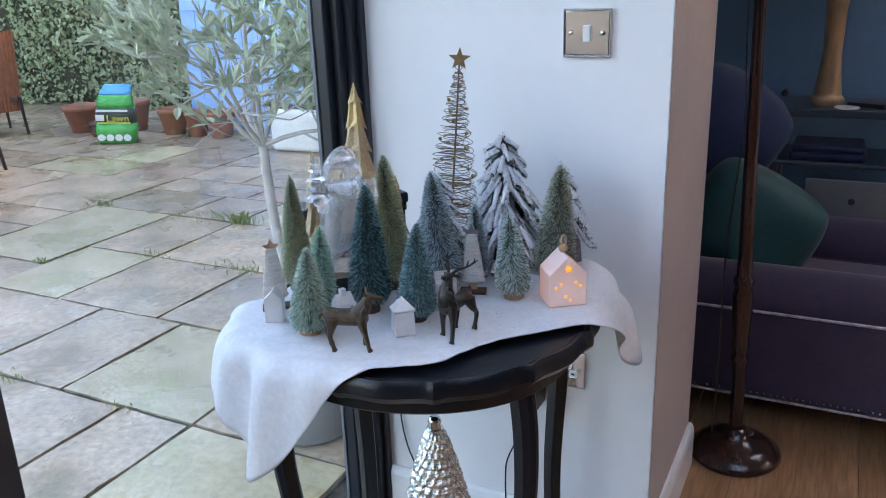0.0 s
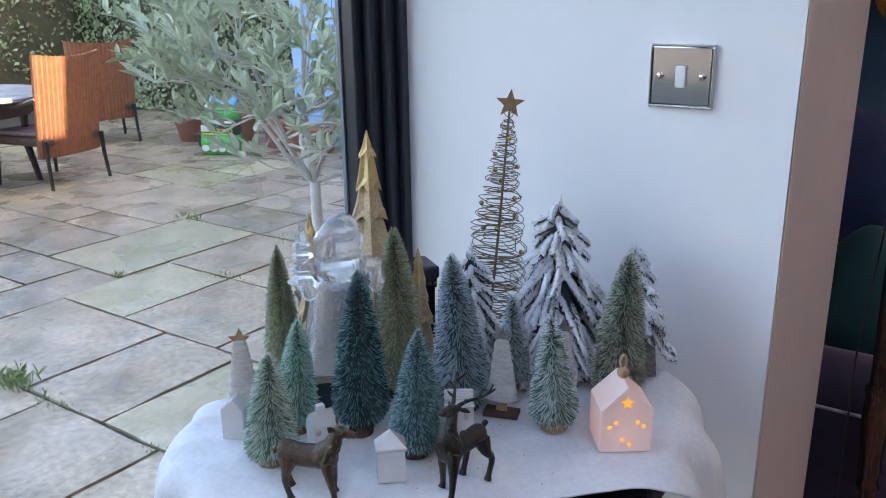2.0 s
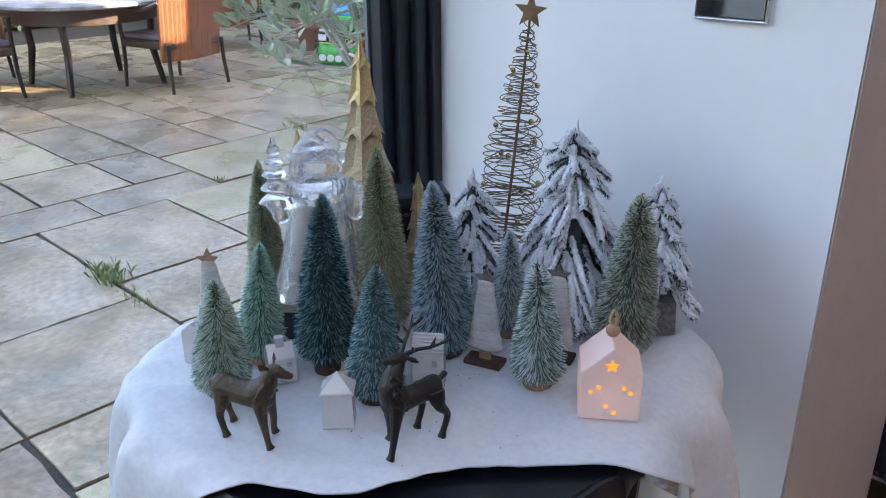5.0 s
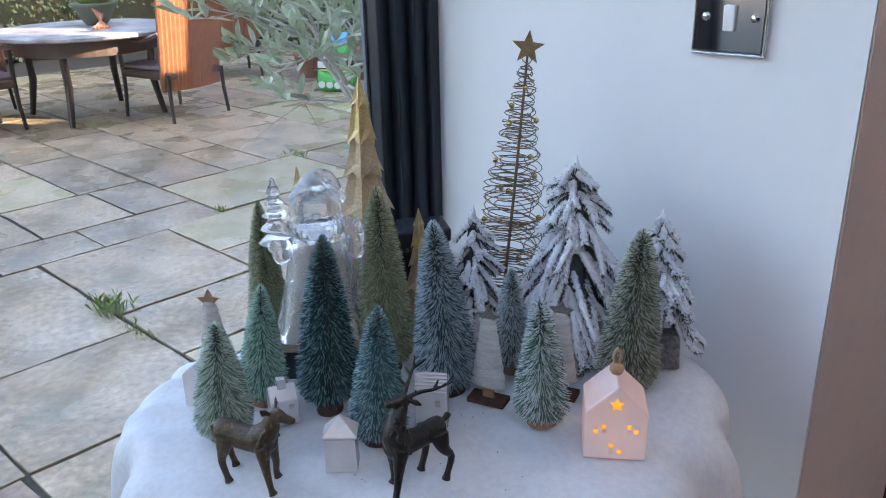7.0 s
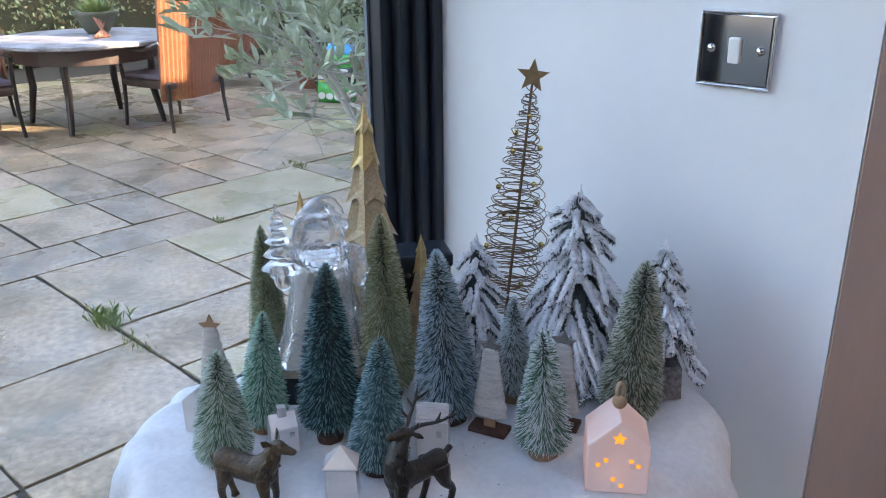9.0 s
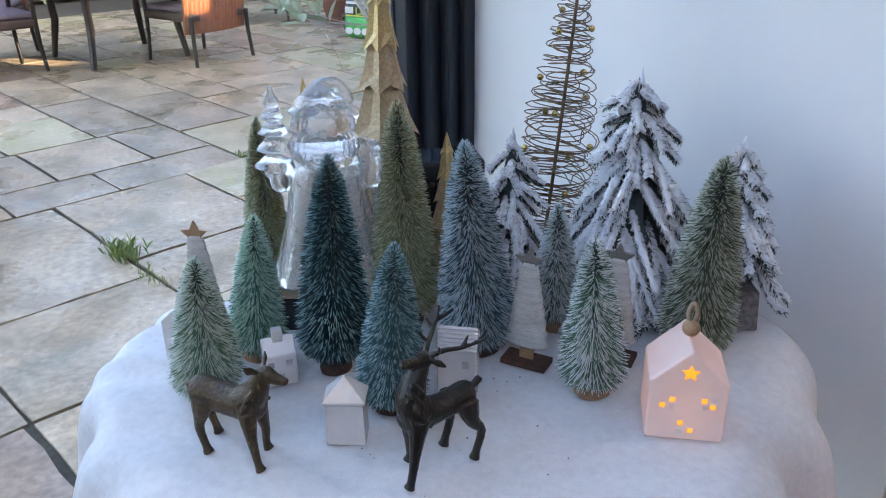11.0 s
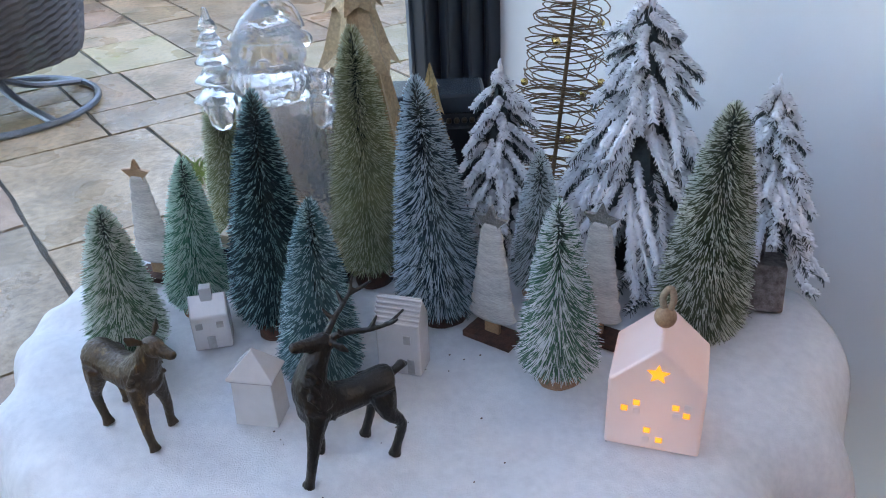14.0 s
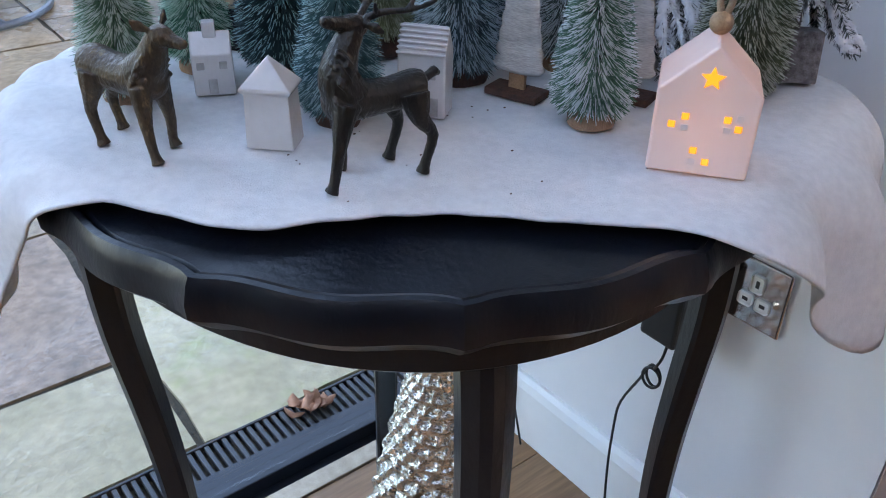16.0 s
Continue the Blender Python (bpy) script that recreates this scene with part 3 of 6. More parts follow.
def flocked_pine(at, h, r, label, branches, seed, foot=None, lean=(0, 0), droop=1.0, needle=0.0055, snow=0.82, stem=0.10):
    rnd = random.Random(seed)
    t = thing("flocked_pine", pose(at[0], at[1], TOP, lean[0], lean[1], 0), label, "decorative tree", "snow-flocked pines on the table")
    z0 = stem * h
    bm = bmesh.new()
    if foot == "block":
        box(bm, (-0.022, -0.020, 0), (0.022, 0.020, 0.042), 0.002, pose(0, 0, 0, 0, 0, 38))
        part("foot", bm, M["bark"], t)
        bm = bmesh.new()
    else:
        lathe(bm, [(0.020, 0), (0.022, 0.002), (0.019, 0.028), (0.017, 0.03)], 18)
        part("foot", bm, M["blackplastic"], t)
        bm = bmesh.new()
    tube(bm, [(0, 0, 0.02), (0, 0, h * 0.5), (0, 0, h * 0.97)], [0.005, 0.004, 0.0015], 8)
    part("trunk", bm, M["bark"], t)
    nV, nF, nS = [], [], []
    fb = bmesh.new()

    def needle_at(p, d, ln, w, white):
        d = d.normalized()
        s = d.orthogonal().normalized()
        q = d.cross(s)
        o = len(nV)
        for k, (f, ww) in enumerate(((0, 1.0), (1.0, 0.35))):
            for ox, oy in ((1, 0), (-0.5, 0.87), (-0.5, -0.87)):
                nV.append(tuple(p + d * (ln * f) + s * (ox * w * ww) + q * (oy * w * ww)))
        for a, b in ((0, 1), (1, 2), (2, 0)):
            nF.append((o + a, o + b, o + b + 3, o + a + 3))
            nS.append(white)
        nF.append((o + 3, o + 4, o + 5))
        nS.append(white)
    for i in range(branches):
        u = (i + 0.5) / branches
        u = 1 - (1 - u) ** 0.62
        z = z0 + (h * 0.965 - z0) * u
        ln = r * (0.22 + 0.93 * (1 - u) ** 0.85) * (0.72 + 0.46 * rnd.random())
        a = i * 2.39996 + rnd.uniform(-0.35, 0.35)
        d = Vector((math.cos(a), math.sin(a), 0))
        sag = droop * (0.55 + 0.6 * (1 - u)) * rnd.uniform(0.8, 1.25)
        sw = Vector((-d.y, d.x, 0)) * rnd.uniform(-0.65, 0.65)
        pts = []
        for k in range(9):
            f = k / 8
            pts.append(Vector((0, 0, z)) + d * (ln * f) + sw * (ln * f * f) + Vector((0, 0, ln * (0.16 * f - sag * f ** 1.7))))
        for p in pts:
            p.z = max(p.z, 0.030 if foot == "block" else 0.012)
        cover = rnd.random() < snow + 0.25 * u
        sag_n = 74 if cover else 52
        for k in range(len(pts) - 1):
            p, q = pts[k], pts[k + 1]
            dr = (q - p).normalized()
            for j in range(sag_n if k else 4):
                f = rnd.random()
                b = rnd.uniform(0, 2 * math.pi)
                sd = dr.orthogonal().normalized()
                out = sd * math.cos(b) + dr.cross(sd) * math.sin(b)
                white = 1 if (out.z > -0.25 and cover and rnd.random() < 0.88) or rnd.random() < (0.12 + 0.25 * (out.z > 0)) else 0
                needle_at(p.lerp(q, f), out * 0.85 + dr * 0.8, needle * rnd.uniform(0.75, 1.25) * (0.84 if white else 1.0), 0.00055 if white == 0 else 0.00110, white)
        if cover:
            fp = [p + Vector((0, 0, 0.0016)) for p in pts[1:]]
            rr = [(0.0021 + 0.0023 * rnd.random()) * (0.55 + 0.5 * math.sin(math.pi * (k + 1) / 9)) for k in range(len(fp))]
            fine, fr = spline(fp, 5), []
            for k in range(len(fine)):
                g = k / 5
                i0 = min(int(g), len(rr) - 2)
                fr.append((rr[i0] + (rr[i0 + 1] - rr[i0]) * (g - i0)) * rnd.uniform(0.62, 1.38))
            tube(fb, fine, fr, 7)
    # flocked tip
    tip = [Vector((0.0015 * (k % 2), 0, h * f)) for k, f in enumerate((0.86, 0.90, 0.93, 0.955, 0.98, 1.0))]
    tube(fb, tip, [0.0040, 0.0042, 0.0034, 0.0026, 0.0016, 0.0008], 8)
    # added cone in needle colour stands in for the shade between boughs
    cone_ = bmesh.new()
    lathe(cone_, [(0.20 * r, z0 + 0.01), (0.42 * r, z0 + 0.06 * h), (0.30 * r, z0 + 0.4 * (h - z0)), (0.10 * r, z0 + 0.8 * (h - z0)), (0.002, h * 0.96)], 12, wob=lambda a, z: 1 + 0.2 * math.sin(5 * a + z * 90))
    part("inner_foliage", cone_, NEEDLE, t)
    part("flock", fb, FLOCK, t, "white snow flocking along the boughs", smooth=True)
    raw("needles", nV, nF, [NEEDLE, FLOCK], t, slots=nS)
    return t


flocked_pine((-0.670, 1.318), 0.193, 0.054, "small artificial pine with drooping boughs thick with white flock", 92, 21, droop=1.25, needle=0.0068)
flocked_pine((-0.568, 1.395), 0.259, 0.085, "large artificial pine with drooping boughs covered in white flock", 160, 22, droop=1.2, needle=0.0078, stem=0.16)
flocked_pine((-0.451, 1.425), 0.198, 0.040, "artificial pine with hanging flocked boughs on a bark block", 100, 23, foot="block", needle=0.0066, droop=1.2, stem=0.42, lean=(-7.4, -7.8))

# ---------------------------------------------------------------- gold trees


DROP = (0.0, 0.136, 0.30, 0.45, 0.65, 1.0)     # heights of the tiers, from the tip down
FLARE = (0.27, 0.39, 0.54, 0.79, 1.0)          # and their spread


def card_tree(at, z0, h, r, tiers, label, turn=0, sides=6, foot=None):
    """A folded card tree: star-shaped tiers that flare and overlap."""
    t = thing("gold_card_tree", pose(at[0], at[1], z0, 0, 0, turn), label, "decorative tree", "gold card trees")
    if z0 > TOP:
        bm = bmesh.new()
        lathe(bm, [(0.030, TOP - z0), (0.031, TOP - z0 + 0.004), (0.026, TOP - z0 + 0.012), (0.012, TOP - z0 + 0.02), (0.010, 0.0), (0.010, 0.03)], 24)
        part("foot", bm, M["blackwood"], t)
    for k in range(tiers):
        f0, f1 = DROP[tiers - k], DROP[tiers - k - 1]
        lo, hi = h * (1 - f0), h * min(1.0, 1 - f1 + 0.035)
        ro = r * FLARE[tiers - k - 1]
        ri = r * FLARE[max(0, tiers - k - 2)] * 0.62
        if k == tiers - 1:
            ri, hi = 0.0006, h
        bm = bmesh.new()
        n = sides * 2
        bot = [bm.verts.new(((ro if i % 2 == 0 else ro * 0.76) * math.cos(2 * math.pi * i / n), (ro if i % 2 == 0 else ro * 0.76) * math.sin(2 * math.pi * i / n), lo + (0 if i % 2 == 0 else 0.17 * (hi - lo)))) for i in range(n)]
        mid_ = [bm.verts.new((((ro * 0.55 + ri * 0.45) if i % 2 == 0 else (ro * 0.40 + ri * 0.36)) * math.cos(2 * math.pi * i / n), ((ro * 0.55 + ri * 0.45) if i % 2 == 0 else (ro * 0.40 + ri * 0.36)) * math.sin(2 * math.pi * i / n), lo + 0.35 * (hi - lo))) for i in range(n)]
        topv = [bm.verts.new(((ri if i % 2 == 0 else ri * 0.72) * math.cos(2 * math.pi * i / n), (ri if i % 2 == 0 else ri * 0.72) * math.sin(2 * math.pi * i / n), hi)) for i in range(n)]
        for a, b in ((bot, mid_), (mid_, topv)):
            for i in range(n):
                bm.faces.new((a[i], a[(i + 1) % n], b[(i + 1) % n], b[i]))
        bm.faces.new(topv), bm.faces.new(list(reversed(bot)))
        part("tier", bm, M["goldglitter" if k >= tiers - 2 else "goldpaper"], t)
    return t


GOLDZ = 0.842
card_tree((-0.790, 1.242), GOLDZ, 1.121 - GOLDZ, 0.054, 5, "tall gold glitter card tree with pointed tiers on a dark foot", 12)
card_tree((-0.848, 1.180), TOP, 0.241, 0.036, 5, "small gold card tree beside the clear figurine", 30)
card_tree((-0.744, 1.293), TOP, 0.178, 0.032, 5, "slim gold card tree before the black box", 5)

# black box with a beaded rim, by the window
jb = thing("black_box", pose(-0.852, 1.303, TOP - 0.002, 0, 0, -33.4), "black lacquered wooden box with a beaded moulding under its lid", "box")
bm = bmesh.new()
box(bm, (-0.026, -0.105, 0), (0.026, 0.105, 0.088), 0.003)
part("body", bm, M["blackwood"], jb)
bm = bmesh.new()
box(bm, (-0.032, -0.111, 0.103), (0.032, 0.111, 0.1245), 0.005, seg=3)
part("lid", bm, mat("dark_blue_black_lacquer", (0.02, 0.024, 0.03), 0.25, col2=(0.025, 0.03, 0.036), scale=30, fine=0.1), jb)
bm = bmesh.new()
box(bm, (-0.028, -0.107, 0.088), (0.028, 0.107, 0.103), 0.001)
part("rim", bm, M["blackwood"], jb)
bm = bmesh.new()
bmesh.ops.create_uvsphere(bm, u_segments=8, v_segments=5, radius=0.0035)
bead_me = bpy.data.meshes.new("bead")
bm.to_mesh(bead_me)
bm.free()
bead_me.materials.append(mat("bronzed_bead", (0.10, 0.075, 0.05), 0.35, 0.6, col2=(0.06, 0.045, 0.03), scale=200))
for k in range(26):
    b = new("bead", bead_me)
    b.parent, b.location = jb, (0.0285, -0.103 + 0.00824 * k, 0.0955)
for k in range(6):
    b = new("bead", bead_me)
    b.parent, b.location = jb, (-0.021 + 0.0083 * k, -0.1075, 0.0955)

# ---------------------------------------------------------------- wire spiral tree
wt = thing("wire_tree", pose(-0.690, 1.399, TOP, -3.4, 3.6, 0), "spiral wire tree in antique gold with gold beads and a star", "decorative tree")
bm = bmesh.new()
lathe(bm, [(0.026, 0), (0.027, 0.003), (0.0255, 0.012), (0.02, 0.014)], 24)
part("foot", bm, M["woodslice"], wt)
bm = bmesh.new()
tube(bm, [(0, 0, 0.012), (0.001, 0, 0.2), (0, 0, 0.372)], [0.0022, 0.002, 0.0016], 8)
part("stem", bm, M["goldwire"], wt)
rnd = random.Random(31)
for strand, (turns, ph, kk) in enumerate(((34, 0.0, 1.0), (29, 1.9, 0.9), (25, 4.0, 1.1))):
    bm = bmesh.new()
    pts = []
    for i in range(turns * 18):
        u = i / (turns * 18)
        a = 2 * math.pi * turns * u + ph
        lay = math.floor(turns * u)
        r = kk * (0.050 * (1 - u) ** 0.9 + 0.007) * (0.95 + 0.16 * math.sin(lay * 2.4 + ph) + 0.10 * math.sin(a * 0.37) + 0.05 * math.sin(a * 1.7))
        z = 0.020 + 0.340 * u + 0.0055 * math.sin(a + lay * 1.3 + ph) * (1 - 0.5 * u) + 0.004 * math.sin(lay * 0.9 + ph)
        pts.append((r * math.cos(a) + 0.005 * math.sin(lay + ph) * (1 - u), r * math.sin(a) + 0.005 * math.cos(lay * 1.7) * (1 - u), z))
    tube(bm, pts, 0.00068, 5)
    part("spiral", bm, M["goldwire"], wt)
for k in range(19):
    u = 0.04 + 0.9 * k / 19 + rnd.uniform(-0.02, 0.02)
    a = k * 2.4
    r = (0.052 * (1 - u) ** 0.9 + 0.008) * 0.95
    bm = bmesh.new()
    bmesh.ops.create_uvsphere(bm, u_segments=14, v_segments=10, radius=0.0038, matrix=Matrix.Translation((r * math.cos(a), r * math.sin(a), 0.02 + 0.34 * u)))
    part("bead", bm, M["goldbead"], wt, smooth=True)
bm = bmesh.new()
prism(bm, star_outline(0.0220), -0.0016, 0.0016, pose(0, 0, 0.378, 0, 0, 26) @ UPRIGHT)
part("star", bm, mat("gold_star_card", (0.28, 0.18, 0.09), 0.45, 0.4, col2=(0.2, 0.13, 0.065), scale=90, fine=0.5, bump=0.5, bump_scale=700), wt, "dull gold star")

# ---------------------------------------------------------------- wool-wrapped trees


def wool_tree(at, turn, star_mat, label, h=0.125):
    t = thing("wool_tree", pose(at[0], at[1], TOP, 0, 0, turn), label, "decorative tree", "wool-wrapped trees")
    bm = bmesh.new()
    box(bm, (-0.023, -0.012, 0), (0.023, 0.012, 0.006), 0.0008)
    part("foot", bm, M["redbark"], t)
    bm = bmesh.new()
    box(bm, (-0.007, -0.002, 0.006), (0.007, 0.002, 0.024), 0.0005)
    part("trunk", bm, M["woodlight"], t)
    prof = []
    for k in range(26):
        u = k / 25
        w = (0.0225 - 0.0140 * u) * (1 + 0.05 * math.sin(u * 44)) * (0.86 if k in (0, 25) else 1)
        prof.append((w, 0.020 + (h - 0.037) * u))
    bm = bmesh.new()
    lathe(bm, prof, 28)
    bmesh.ops.transform(bm, matrix=Matrix.Diagonal((1, 0.36, 1, 1)), verts=bm.verts)
    part("wool", bm, M["wool"], t, smooth=True)
    bm = bmesh.new()
    prism(bm, star_outline(0.0150, 0.48), -0.0018, 0.0018, pose(0, 0, h - 0.016, 0, 0, 0) @ UPRIGHT)
    part("star", bm, star_mat, t)
    return t


wool_tree((-0.837, 1.028), 38, M["woodlight"], "flat cream wool-wrapped tree with a plain wooden star")
wool_tree((-0.555, 1.215), 18, M["glitter"], "flat cream wool-wrapped tree with a silver glitter star")
wool_tree((-0.502, 1.281), 20, M["glitter"], "flat cream wool-wrapped tree with a glittered star on a wooden foot")

# ---------------------------------------------------------------- ceramic houses


def gable(bm, w, d, eave, apex, m=None, bevel=0.0015, ridge_along="y"):
    """A house form on z = 0, its middle at the origin."""
    if ridge_along == "y":
        o = [(-w / 2, 0), (w / 2, 0), (w / 2, eave), (0, apex), (-w / 2, eave)]
        f, b = [bm.verts.new((x, -d / 2, z)) for x, z in o], [bm.verts.new((x, d / 2, z)) for x, z in o]
    elif ridge_along == "hip":
        e, k = 0.0012, eave - 0.003
        rings = [[bm.verts.new((sx * (w / 2 + q), sy * (d / 2 + q), z)) for sx, sy in ((-1, -1), (1, -1), (1, 1), (-1, 1))] for q, z in ((0.0, 0.0), (-0.0012, k), (e, eave), (e, eave + 0.0015))]
        tip = [bm.verts.new((0, y, apex)) for y in (-0.0015, 0.0015)]
        fs = [bm.faces.new(list(reversed(rings[0])))]
        for a, b in zip(rings, rings[1:]):
            fs += [bm.faces.new((a[i], a[(i + 1) % 4], b[(i + 1) % 4], b[i])) for i in range(4)]
        r = rings[-1]
        fs += [bm.faces.new((r[0], r[1], tip[0])), bm.faces.new((r[1], r[2], tip[1], tip[0])), bm.faces.new((r[2], r[3], tip[1])), bm.faces.new((r[3], r[0], tip[0], tip[1]))]
        bmesh.ops.recalc_face_normals(bm, faces=fs)
        bmesh.ops.bevel(bm, geom=[q for q in bm.edges if q.calc_length() > 0.008], offset=0.0007, segments=2, affect="EDGES", profile=0.5)
        return
    else:
        o = [(-d / 2, 0), (d / 2, 0), (d / 2, eave), (0, apex), (-d / 2, eave)]
        f, b = [bm.verts.new((w / 2, y, z)) for y, z in o], [bm.verts.new((-w / 2, y, z)) for y, z in o]
    fs = [bm.faces.new(f), bm.faces.new(list(reversed(b)))]
    for i in range(5):
        j = (i + 1) % 5
        fs.append(bm.faces.new((f[j], f[i], b[i], b[j])))
    bmesh.ops.recalc_face_normals(bm, faces=fs)
    es = list({e for q in fs for e in q.edges})
    out = bmesh.ops.bevel(bm, geom=es, offset=bevel, segments=3, affect="EDGES", profile=0.5)
    if m is not None:
        bmesh.ops.transform(bm, matrix=m, verts=list({v for q in out["faces"] for v in q.verts} | {v for v in f + b if v.is_valid}))


def ceramic_house(at, turn, label, w, d, eave, apex, ridge="y", chimney=False, details=()):
    t = thing("ceramic_house", pose(at[0], at[1], TOP, 0, 0, turn), label, "ornament", "small ceramic houses")
    bm = bmesh.new()
    gable(bm, w, d, eave, apex, None, 0.0016, ridge)
    body = part("body", bm, M["porcelain"], t, smooth=False)
    if chimney:
        bm = bmesh.new()
        box(bm, (-0.005, -0.004, apex - 0.008), (0.005, 0.005, apex + 0.007), 0.001)
        part("chimney", bm, M["porcelain"], t)
    for kind, x, z, dw, dh in details:
        bm = bmesh.new()
        box(bm, (x - dw, -d / 2 - 0.0008, z - dh), (x + dw, -d / 2 + 0.001, z + dh), 0.0005)
        part(kind, bm, mat("grey_glaze_line", (0.46, 0.43, 0.41), 0.3, scale=80, col2=(0.3, 0.28, 0.26)), body)
    return t


ceramic_house((-0.701, 1.028), 66, "cream glazed ceramic cottage with a chimney and a moulded door", 0.031, 0.025, 0.032, 0.048, "x", True, (("door", -0.001, 0.0075, 0.0035, 0.006), ("window", -0.009, 0.024, 0.003, 0.003), ("window", 0.008, 0.024, 0.003, 0.003)))
ceramic_house((-0.586, 1.0190), 44, "plain cream glazed ceramic house with a steep hipped roof", 0.033, 0.025, 0.041, 0.062, "hip")
ch = ceramic_house((-0.570, 1.136), 37, "cream glazed ceramic house with a ridged tile roof", 0.036, 0.024, 0.048, 0.067, "x", False, (("door", 0.010, 0.009, 0.003, 0.007), ("window", 0.008, 0.034, 0.003, 0.004)))
for k in range(6):
    bm = bmesh.new()
    f = k / 6
    box(bm, (-0.0185, -0.0138 + 0.0125 * f, 0.0475 + 0.0195 * f), (0.0185, -0.0112 + 0.0125 * f, 0.0495 + 0.0195 * f), 0.0008)
    part("roof_ridge", bm, M["porcelain"], ch)
ceramic_house((-0.806, 0.985), 24, "small plain cream ceramic house near the edge of the cloth", 0.030, 0.022, 0.041, 0.055, "y")

# ---------------------------------------------------------------- lit lantern house
GLOWW = glowing("candle_glow", (1.0, 0.34, 0.02), 0.11)
SHELL = mat("white_porcelain_shell", (0.80, 0.74, 0.71), 0.30, col2=(0.77, 0.70, 0.67), scale=40, coat=0.15, bump=0.05, bump_scale=200)
sn, sl = SHELL.node_tree.nodes, SHELL.node_tree.links
tb, mx = sn.new("ShaderNodeBsdfTranslucent"), sn.new("ShaderNodeMixShader")
tb.inputs[0].default_value, mx.inputs[0].default_value = (0.85, 0.62, 0.5, 1), 0.22
sl.new(sn["Principled BSDF"].outputs[0], mx.inputs[1])
sl.new(tb.outputs[0], mx.inputs[2])
sl.new(mx.outputs[0], sn["Material Output"].inputs[0])
lh = thing("lantern_house", pose(-0.4000, 1.2385, TOP, 0, 0, 36.5), "white porcelain house lantern with glowing cut-out windows and rope loop", "lantern")
LW, LD, LE, LA = 0.064, 0.057, 0.056, 0.086
bm = bmesh.new()
gable(bm, LW, LD, LE, LA, None, 0.0020)
shell = part("shell", bm, SHELL, lh, smooth=False)
for x, z in ((-0.0200, 0.0335), (-0.0122, 0.0395), (0.0135, 0.0400), (0.0208, 0.0345), (-0.0038, 0.0170), (0.0048, 0.0098)):
    bm = bmesh.new()
    box(bm, (x - 0.0023, -LD / 2 - 0.0004, z - 0.0023), (x + 0.0023, -LD / 2 + 0.003, z + 0.0023), 0.0004)
    part("window", bm, GLOWW, shell, "cut-out square glowing amber")
for x, z in ((-0.0118, 0.0320), (0.0210, 0.0415), (0.0140, 0.0330), (-0.0040, 0.0090)):
    bm = bmesh.new()
    box(bm, (x - 0.0023, -LD / 2 - 0.0003, z - 0.0023), (x + 0.0023, -LD / 2 + 0.003, z + 0.0023), 0.0004)
    part("dimple", bm, SHELL, shell)
bm = bmesh.new()
prism(bm, star_outline(0.0078, 0.45), -0.003, 0.0005, pose(0, -LD / 2, 0.0655) @ UPRIGHT)
part("star_window", bm, GLOWW, shell, "cut-out star glowing amber")
bm = bmesh.new()
bmesh.ops.create_uvsphere(bm, u_segments=20, v_segments=14, radius=0.0075, matrix=Matrix.Translation((0, 0.0, LA + 0.0062)))
part("bead", bm, M["woodlight"], lh, "round wooden bead", smooth=True)
bm = bmesh.new()
loop = spline([(0.002, 0.0, LA + 0.011), (0.004, 0.002, LA + 0.020), (0.001, 0.003, LA + 0.027), (-0.003, 0.002, LA + 0.020), (-0.001, 0.0, LA + 0.011)], 5)
tube(bm, loop, 0.0024, 7)
part("rope", bm, M["rope"], lh, smooth=True)

candle = new("candle_light", bpy.data.lights.new("candle_light", "POINT"))
candle.data.energy, candle.data.color, candle.data.shadow_soft_size = 0.0024, (1.0, 0.58, 0.32), 0.006
candle.location = (-0.4000, 1.2385, TOP + 0.03)

# ---------------------------------------------------------------- outside: ground, patio, hedge, shed
sun = new("sun", bpy.data.lights.new("sun", "SUN"))
sun.data.energy, sun.data.angle, sun.data.color = 2.2, radians(0.53), (1.0, 0.86, 0.68)
SD = Vector((math.cos(radians(SUN_AZ)) * math.cos(radians(SUN_EL)), math.sin(radians(SUN_AZ)) * math.cos(radians(SUN_EL)), math.sin(radians(SUN_EL))))
sun.matrix_basis = look(SD * 30, (0, 0, 0))

M["soil"] = mat("dark_joint_soil", (0.045, 0.040, 0.030), 0.9, col2=(0.075, 0.065, 0.045), scale=8, fine=0.5, bump=0.8, bump_scale=60)
M["brick"] = mat("rendered_brick", (0.35, 0.25, 0.20), 0.85, col2=(0.28, 0.19, 0.15), scale=5, fine=0.4, bump=0.4, bump_scale=60)
bm = bmesh.new()
box(bm, (-60, -60, -0.6), (-1.10, 60, FLOOR_OUT - 0.022))
tagged(part("ground", bm, M["soil"]), "dark damp soil under and round the patio", "ground", "", "structure")
# unseen walls added above and round the room to shade the patio
for lo, hi in (((-1.12, -9.0, 2.61), (-0.8, GAP_A, 7.5)), ((-1.12, GAP_B, 2.61), (-0.8, 14.0, 7.5)), ((-1.12, 2.04, -0.3), (-0.94, 14.0, 2.6)), ((-1.12, -9.0, -0.3), (-0.94, -3.76, 2.6))):
    block("outer_wall", lo, hi, M["brick"], label="plain unseen wall added to shade the patio", category="wall")


